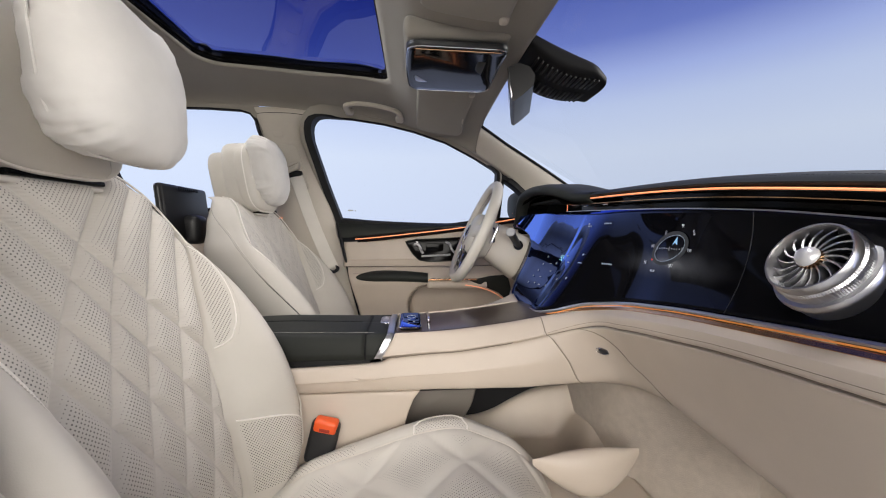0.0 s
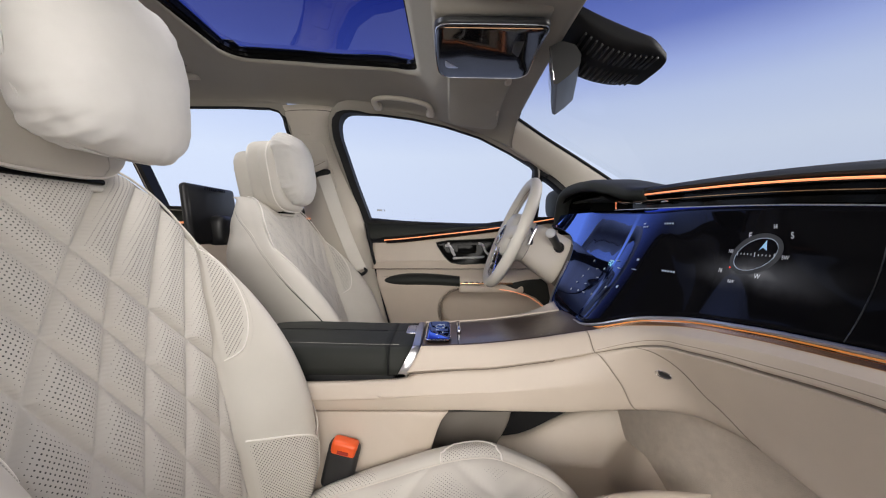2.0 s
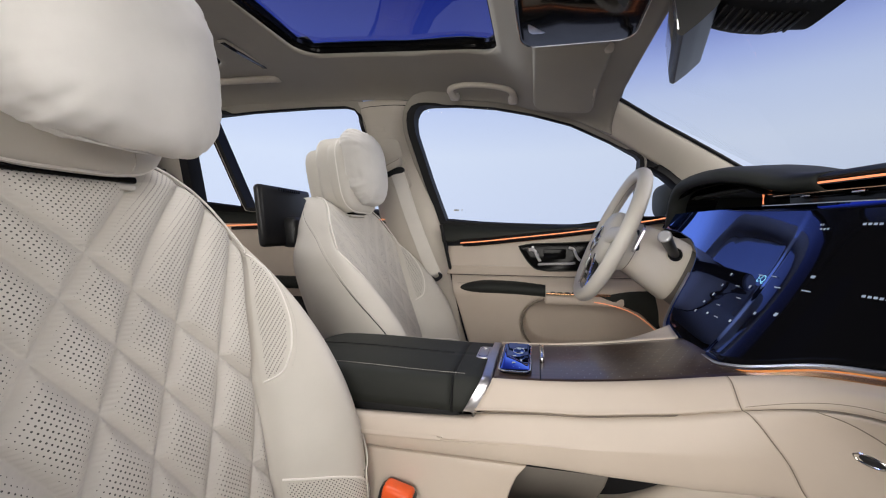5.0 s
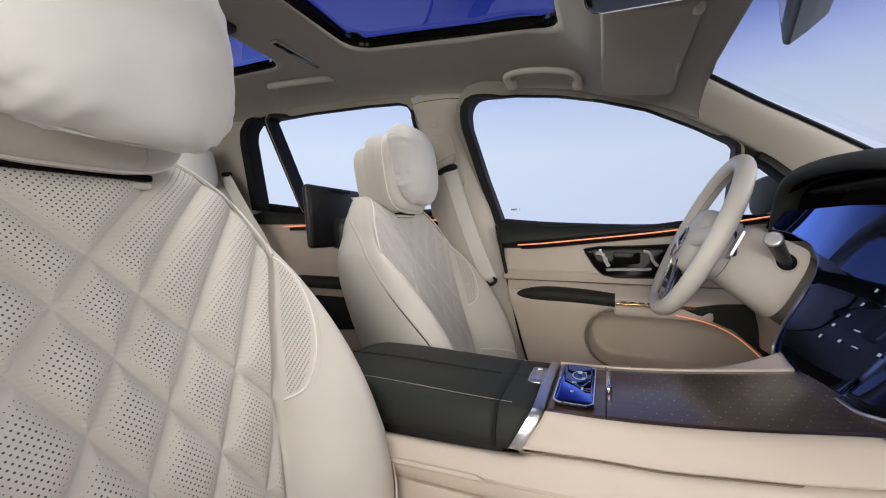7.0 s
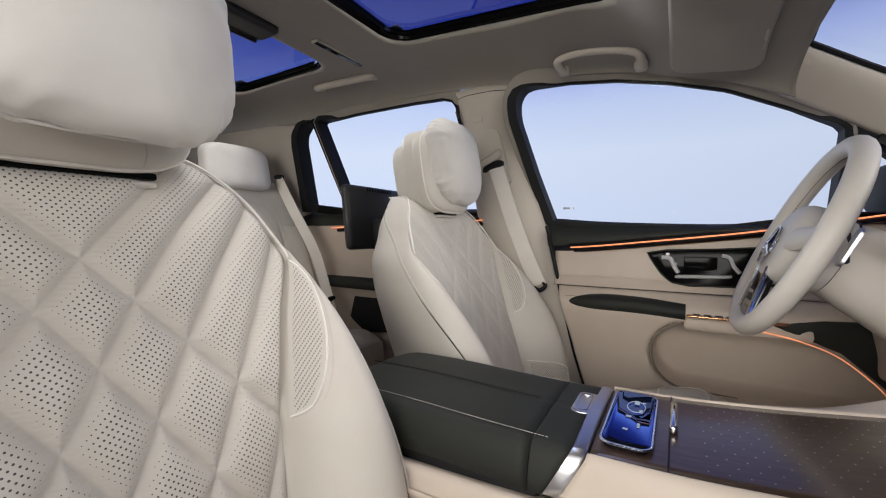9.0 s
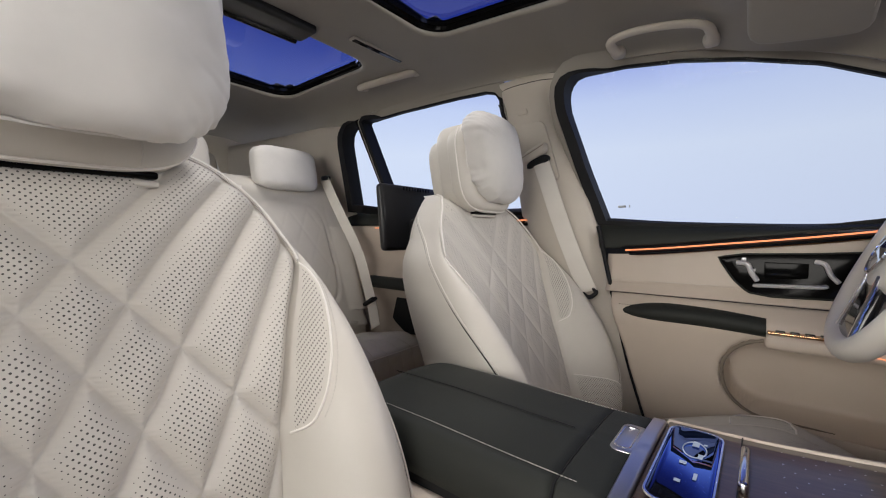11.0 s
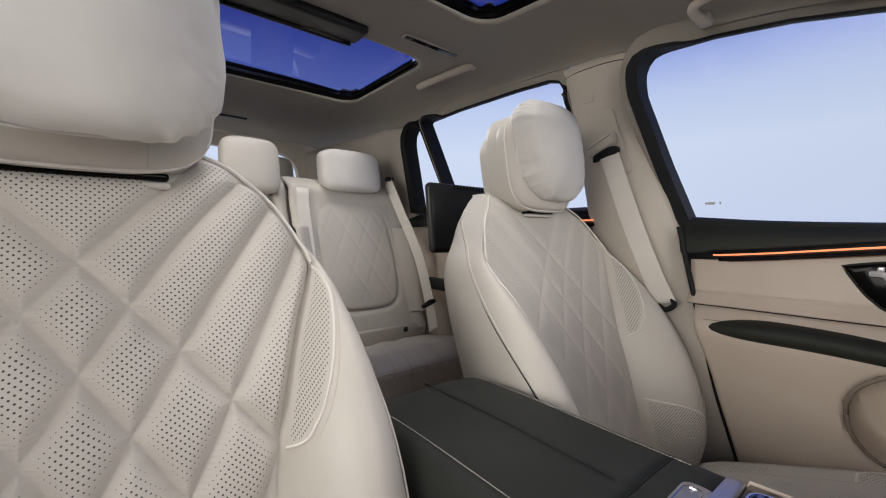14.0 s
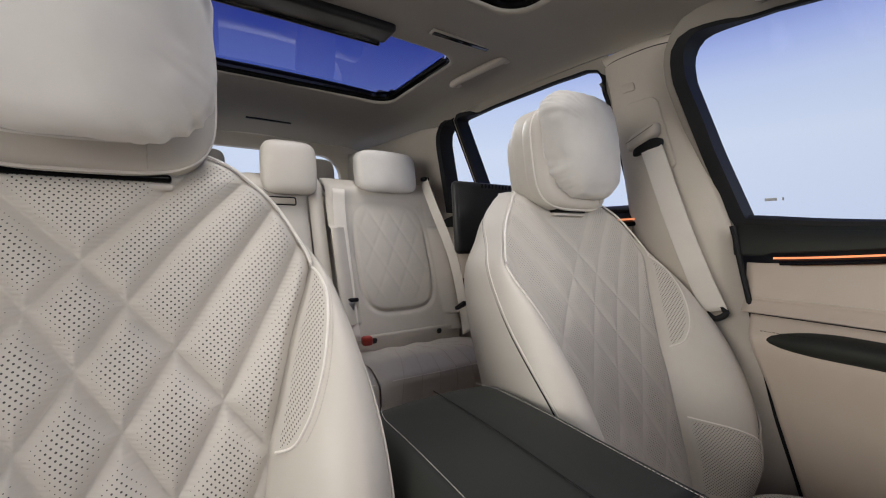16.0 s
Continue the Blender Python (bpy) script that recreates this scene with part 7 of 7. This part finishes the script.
def grab_handle(path, side, label, r=0.0095):
    """A moulded handle: a bowed grip between two feet on the roof rail."""
    pts = mirrored(path, side)
    g = thing("grab_handle", pts[len(pts) // 2], label, "handle", "roof grab handles")
    part("grip", tube(curve(pts, 36), lambda s: r + 0.003 * abs(2 * s - 1) ** 3, 12, flat=0.8), M_TRIM, g, "moulded beige grip")
    for q in (pts[0], pts[-1]):
        part("foot", rbox(q[0], q[1] + side * 0.008, q[2] + 0.004, 0.030, 0.034, 0.024, 0.009), M_TRIM, g)
    return g


grab_handle([(-0.236, 0.560, 1.180), (-0.242, 0.535, 1.186), (-0.235, 0.513, 1.191), (-0.20, 0.506, 1.194), (-0.145, 0.506, 1.190), (-0.09, 0.508, 1.180), (-0.058, 0.516, 1.170), (-0.049, 0.538, 1.160), (-0.052, 0.560, 1.155)], 1, "beige folding grab handle above the front window")
for side in (1, -1):
    fold = [(-1.085, 0.502, 0.010), (-1.083, 0.492, 0.016), (-1.055, 0.484, 0.020), (-0.96, 0.482, 0.022), (-0.87, 0.486, 0.020), (-0.842, 0.494, 0.016), (-0.84, 0.502, 0.010)]
    grab_handle([(x, y, ceiling_z(x, y) - d) for x, y, d in fold], side, "beige grab handle folded flat above the rear window", 0.0135)


def sun_visor(side):
    v = thing("sun_visor", (0.09, side * 0.33, 1.13), "beige cloth sun visor folded against the roof", "sun visor", "sun visors")
    out = resampled(rrect(0.165, 0.345, 0.022), 72)
    part("visor_panel", slab(out, 0.018, lambda u, w, d: (0.092 + u, side * (0.358 + w), ceiling_z(0.092 + u, min(0.43, 0.358 + w)) - 0.006 - 0.6 * max(0.0, 0.358 + w - 0.43) ** 1.3 - d), 0.007, 3), M_VISOR, v, angle=50)
    part("hinge_clip", rbox(0.165, side * 0.200, 1.132, 0.018, 0.022, 0.016, 0.006), M_TRIM, v, "small plastic clip")
    part("hinge_rod", tube([(0.168, side * 0.200, 1.134), (0.166, side * 0.36, 1.134), (0.166, side * 0.50, 1.108)], 0.0035, 6), M_TRIM, v)
    part("hinge_clip", rbox(0.164, side * 0.515, 1.105, 0.016, 0.02, 0.014, 0.005), M_TRIM, v)
    return v


sun_visor(1)
sun_visor(-1)

oh = thing("overhead_console", (0.09, 0, 1.12), "black glass overhead control unit with chrome rim on the headliner", "overhead console")
out = resampled(rrect(0.215, 0.250, 0.028), 80)
shape = lambda u, v, d: (0.090 + u - 0.10 * (u - 0.10) * (v / 0.125) ** 2 * 0.3, v, 1.136 - 0.010 * (v / 0.125) ** 2 - 0.02 * u - d)
part("bezel", slab(out, 0.012, shape, 0.005, 3), M_SATIN, oh, "black surround", angle=35)
part("chrome_line", tube([shape(u * 0.985, v * 0.985, 0.0125) for u, v in out], 0.0013, 6, closed=True), M_CHROME, oh, "thin chrome line round the glass")
part("glass_panel", slab([(u * 0.975, v * 0.975) for u, v in out], 0.0145, shape, 0.004, 3), M_PIANO, oh, "black glass panel", angle=35)
part("mount", rbox(0.090, 0, 1.155, 0.22, 0.26, 0.045, 0.016, 4), M_HEADLINER, oh)
part("bronze_line", tube([shape(u, -0.112, 0.0155) for u in lin(-0.09, 0.09, 16)], 0.0012, 5), M_BRONZE, oh)
for v in (-0.05, 0.05):
    part("reading_lamp", slab(rrect(0.035, 0.055, 0.012, cx=-0.07, cy=v), 0.0160, shape, 0.0012), M_ALU, oh, "small lamp lens")
part("switch_bar", slab(rrect(0.02, 0.10, 0.006, cx=0.06), 0.0160, shape, 0.0012), M_SATIN, oh, "row of switches")

# camera housing against the windscreen and the interior mirror
ch = thing("sensor_housing", (0.36, 0.03, 1.12), "black slatted sensor housing behind the windscreen", "sensor housing")
rows = []
for s in lin(0, 1, 14):
    x = 0.238 + 0.195 * s
    hw = 0.100 - 0.006 * s - 0.03 * max(0, s - 0.8) / 0.2
    zt = 1.178 - 0.095 * s * 0.85
    dep = 0.030 + 0.026 * math.sin(math.pi * min(s * 1.1, 1)) * (1 - 0.3 * s)
    rows.append([(x, 0.012 + hw * math.copysign(abs(math.cos(a)) ** 0.5, math.cos(a)), zt + 0.004 - (dep / 2) * (1 - math.copysign(abs(math.sin(a)) ** 0.6, math.sin(a)))) for a in (2 * math.pi * k / 32 for k in range(32))])
part("housing", grid(rows, wrap=True, cap=True), M_BLACK, ch, "black moulded housing")
for k in range(14):
    x = 0.272 + 0.0105 * k
    s = (x - 0.238) / 0.195
    zb = 1.182 - 0.08075 * s - (0.030 + 0.026 * math.sin(math.pi * min(s * 1.1, 1)) * (1 - 0.3 * s))
    for yc, w in ((-0.040, 0.052), (0.045, 0.060)):
        part("slat", rbox(x, yc, zb - 0.0005, 0.0042, w, 0.006, 0.001, 1, pose(0, 0, 0, 0, 20, 0)), M_SATIN, ch)
mr = thing("interior_mirror", (0.27, 0.08, 1.09), "dark frameless interior mirror on a black stalk", "mirror")
R = pose(0, 0, 0, 0, -8, -14)
wedge = resampled([(-0.022, 0.036), (0.004, 0.040), (0.026, 0.028), (0.036, 0.006), (0.030, -0.014), (0.006, -0.030), (-0.018, -0.042), (-0.024, -0.036)], 48)
b = slab([(v, u) for u, v in wedge], 0.225, lambda v, u, d: (u, d - 0.1125, v), 0.010, 4)
bmesh.ops.transform(b, matrix=Matrix.Translation((0.266, 0.075, 1.085)) @ R, verts=b.verts)
part("mirror_shell", b, M_SATIN, mr, "black wedge-shaped mirror shell")
part("mirror_glass", rbox(0.2425, 0.070, 1.082, 0.003, 0.212, 0.066, 0.001, 2, R), M_CHROME, mr, "mirror glass")
part("stalk", tube(curve([(0.27, 0.07, 1.11), (0.30, 0.05, 1.13), (0.32, 0.03, 1.14)], 8), 0.013, 10), M_SATIN, mr)

# rear blind handle bar and roof vents on the beam between the sunroofs
rb = thing("roof_blind_bar", (-0.89, 0.0, 1.27), "black sliding blind bar at the front of the rear sunroof", "blind bar")
part("bar", rbox(-0.900, -0.06, 1.283, 0.080, 0.46, 0.036, 0.012, 4), M_SATIN, rb, "black bar")
part("front_face", rbox(-0.936, -0.06, 1.270, 0.012, 0.43, 0.026, 0.005, 3, pose(0, 0, 0, 0, 28, 0)), M_PIANO, rb, "slanting gloss black face")
part("latch", rbox(-0.925, 0.10, 1.274, 0.012, 0.05, 0.012, 0.004), M_PIANO, rb)
for y in (-0.342, 0.342):
    rv = thing("roof_lamp", (-0.826, y, 1.28), "narrow dark reading lamp in the headliner", "roof lamp", "roof lamps")
    part("bezel", rbox(-0.824, y, roof_z(-0.826, y) - 0.013, 0.024, 0.19, 0.006, 0.002), M_TRIM, rv)
    part("lens", rbox(-0.824, y, roof_z(-0.826, y) - 0.015, 0.015, 0.178, 0.006, 0.002), M_PIANO, rv, "dark lens")
rv = thing("roof_vent", (-1.90, 0.03, 1.26), "narrow slot in the rear headliner", "vent")
part("slot", rbox(-1.90, 0.03, roof_z(-1.90, 0.03) - 0.013, 0.02, 0.19, 0.006, 0.002), M_BLACK, rv)

# ---- rear bench ----
bench = thing("rear_bench", (-1.25, 0, 0.10), "cream leather rear bench with three places and armrest", "car seat")
XR = smooth_lut([(0.30, -1.165), (0.40, -1.195), (0.47, -1.225), (0.60, -1.275), (0.75, -1.335), (0.86, -1.378), (0.935, -1.402), (0.968, -1.435)])


def rear_back(y0, y1, name, label, quilt):
    rows = []
    ym = (y0 + y1) / 2
    for z in lin(0.39, 0.968, 130 if quilt else 70):
        row = []
        for t in lin(-1, 1, 110 if quilt else 40):
            y = ym + (y1 - y0) / 2 * t
            hw = (y1 - y0) / 2
            e = hw * (1 - abs(t))
            x = XR(z) - 0.022 * math.exp(-(e / 0.012) ** 1.2) - 0.03 * max(0, (z - 0.925) / 0.043) ** 2
            if quilt:
                rr = max(abs((y - ym) / (0.155 - 0.03 * (z - 0.6))), abs((z - 0.675) / 0.205))
                d = abs(((abs((y - ym) / 0.15)) ** 4 + (abs((z - 0.675) / 0.20)) ** 4) ** 0.25 - 1) * 0.15
                x -= 0.009 * math.exp(-(d / 0.006) ** 2) * min(1.0, max(0.15, (0.80 - z) / 0.1))
                if rr < 0.95:
                    x += 0.004 * (1 - rr * rr)
                    for slope in (-0.55, 0.55):
                        c = ((y - ym) + slope * (z - 0.70)) / 0.082
                        x -= 0.0013 * math.exp(-(0.082 * (c - round(c)) / 0.0065) ** 2) * min(1.0, 4 * (0.95 - rr))
                x += 0.035 * max(0, abs(y - ym) - 0.165) / 0.06 * (1 if 0.45 < z < 0.78 else 0.4)
            row.append((x, y, z))
        rows.append(row)
    return part(name, grid(rows), M_LEATHER, bench, label, angle=70, solid=0.05)


rear_back(0.135, 0.610, "backrest", "cream quilted leather backrest", True)
rear_back(-0.610, -0.135, "backrest", "cream quilted leather backrest", True)
mid = rear_back(-0.128, 0.075, "centre_backrest", "cream leather centre backrest", False)
rear_back(0.079, 0.131, "backrest_divider", "narrow cream leather divider", False)
part("pull_loop", slab(rrect(0.085, 0.020, 0.005, cx=-0.015, cy=0.868), 0.005, lambda u, v, d: (XR(v) - 0.001 + d, u, v), 0.002), M_TRIM, mid, "recessed pull strap")
part("pull_gap", tube([(XR(v) + 0.003, u, v) for u, v in rrect(0.090, 0.026, 0.007, cx=-0.015, cy=0.868)], 0.0022, 5, closed=True), M_BLACK, mid)
for y0, y1 in ((-0.610, -0.135), (-0.13, 0.13), (0.135, 0.610)):
    rows = []
    ym, hw = (y0 + y1) / 2, (y1 - y0) / 2
    for x in lin(-1.26, -0.895, 34):
        row = []
        for t in lin(-1, 1, 34):
            y = ym + hw * t
            e = hw * (1 - abs(t))
            f = max(0.0, (x + 1.0) / 0.105)
            z = 0.345 + 0.055 * ((x + 1.26) / 0.3 if x < -0.96 else 1) - 0.035 * f ** 2 - 0.012 * math.exp(-(e / 0.010))
            z += 0.003 * math.sin((y - ym) * 60) * (1 if abs(t) < 0.6 and hw > 0.2 else 0) * (1 - f if f < 1 else 0)
            row.append((x + 0.01 * math.cos(t * 1.4) * f, y, z))
        rows.append(row)
    last = rows[-1]
    for t in lin(0.08, 1, 9):
        rows.append([(p[0] + 0.022 * math.sin(math.pi * min(t * 1.2, 1) * 0.5) - 0.05 * t * t, p[1], p[2] * (1 - t) + 0.12 * t) for p in last])
    cu = part("cushion", grid(rows), M_LEATHER, bench, "cream leather bench cushion", angle=70)
    if hw > 0.2:
        for k in range(-3, 4):
            pick = lambda i, q: Vector(rows[i][int(q)]).lerp(Vector(rows[i][int(q) + 1]), q - int(q))
            part("seam", tube([pick(i, 16.5 + k * (2.0 + 2.2 * (i - 12) / 24)) + Vector((0.0, 0, -0.0002)) for i in range(12, 37)], 0.0010, 5), M_TRIM, cu)
    part("piping", tube([Vector(p) + Vector((0.012, 0, 0.002)) for p in last[2:-2]], 0.0016, 5), M_PIPING, cu)
part("backrest_gap", rbox(-1.205, 0.0, 0.375, 0.03, 1.2, 0.07, 0.01), M_LEATHER, bench, "cream leather strip with isofix covers")
for y in (0.24, 0.50, -0.24, -0.50):
    part("isofix_cover", blob((-1.186, y, 0.392), (0.004, 0.010, 0.010), 0.8, 0.8, 14, 8), M_SATIN, bench, "small round cover")


def rear_headrest(y, hw, zlo, zhi, x, mat, label):
    h = thing("rear_headrest", (x, y, zlo), label, "headrest", "rear headrests")
    soft_slab((x, y, (zlo + zhi) / 2), (0.045, hw, (zhi - zlo) / 2), 0.42, 0.5, 1.0, -0.2, mat, "headrest_pad", h, "", wr=0.0012 if mat is M_PILLOW else 0.0, seed=y * 9)
    for sy in (-0.05, 0.05):
        part("headrest_post", tube([(x - 0.012, y + sy, zlo - 0.06), (x - 0.012, y + sy, zlo + 0.03)], 0.006, 8), M_CHROME, h)
    return h


rear_headrest(0.385, 0.127, 0.918, 1.084, -1.402, M_PILLOW, "white cushioned headrest on the rear outer seat")
rear_headrest(-0.385, 0.127, 0.918, 1.084, -1.402, M_PILLOW, "white cushioned headrest on the rear outer seat")
rear_headrest(0.014, 0.092, 0.890, 1.080, -1.398, M_LEATHER, "cream leather headrest on the rear centre seat")
rear_headrest(0.235, 0.085, 0.93, 1.115, -1.88, M_LEATHER, "cream leather headrest in the third row")
rear_headrest(-0.235, 0.085, 0.93, 1.115, -1.88, M_LEATHER, "cream leather headrest in the third row")
third = thing("third_row_bench", (-1.9, 0, 0.4), "cream leather third row backrest behind the rear bench", "car seat")
part("backrest", rbox(-1.93, 0, 0.70, 0.10, 0.96, 0.52, 0.04, 4, pose(0, 0, 0, 0, -10, 0)), M_LEATHER, third)

rbel = thing("rear_seat_belt", (-1.27, 0.15, 0.42), "cream webbing rear seat belt with black tongue", "seat belt", "rear seat belts")
strap("webbing", [(XR(z) + 0.012, 0.178 - 0.02 * (0.92 - z) + 0.03 * max(0, z - 0.8), z) for z in lin(0.40, 0.922, 24)], 0.045, (0, 1, 0), M_BELT, rbel, "cream woven webbing")
tg2 = part("tongue", rbox(XR(0.53) + 0.018, 0.170, 0.53, 0.012, 0.062, 0.014, 0.005), M_BLACK, rbel, "black belt tongue")
part("latch_plate", rbox(XR(0.505) + 0.018, 0.170, 0.505, 0.003, 0.024, 0.034, 0.001), M_ALU, tg2)
bk2 = thing("rear_belt_buckle", (-1.17, 0.20, 0.38), "red rear seat belt buckle on the bench", "buckle")
part("buckle_body", rbox(-1.165, 0.205, 0.402, 0.03, 0.034, 0.03, 0.008, 3), M_RED, bk2)
side_belt = thing("rear_seat_belt", (-1.39, 0.57, 0.6), "cream webbing belt beside the rear window", "seat belt", "rear seat belts")
strap("webbing", curve([(-1.400, 0.552, 0.985), (-1.316, 0.556, 0.857), (-1.190, 0.558, 0.68), (-1.115, 0.558, 0.50), (-1.085, 0.555, 0.40)], 24), 0.045, (0.80, 0.2, 0.5), M_BELT, side_belt)
part("guide", rbox(-1.392, 0.556, 0.985, 0.034, 0.03, 0.018, 0.007), M_BLACK, side_belt, "black belt guide")
part("tongue", rbox(-1.112, 0.552, 0.495, 0.062, 0.030, 0.014, 0.005, 3, pose(0, 0, 0, 0, -30, 0)), M_BLACK, side_belt, "black belt tongue")

# door mirror outside the driver's window
dm = thing("door_mirror", (0.50, 0.86, 0.80), "grey outside door mirror beyond the quarter glass", "door mirror")
part("mirror_shell", blob((0.50, 0.90, 0.86), (0.055, 0.10, 0.065), 0.6, 0.7, 28, 16), M_DARK, dm, "grey mirror shell")
part("mirror_foot", rbox(0.49, 0.80, 0.80, 0.06, 0.10, 0.03, 0.01), M_SATIN, dm)
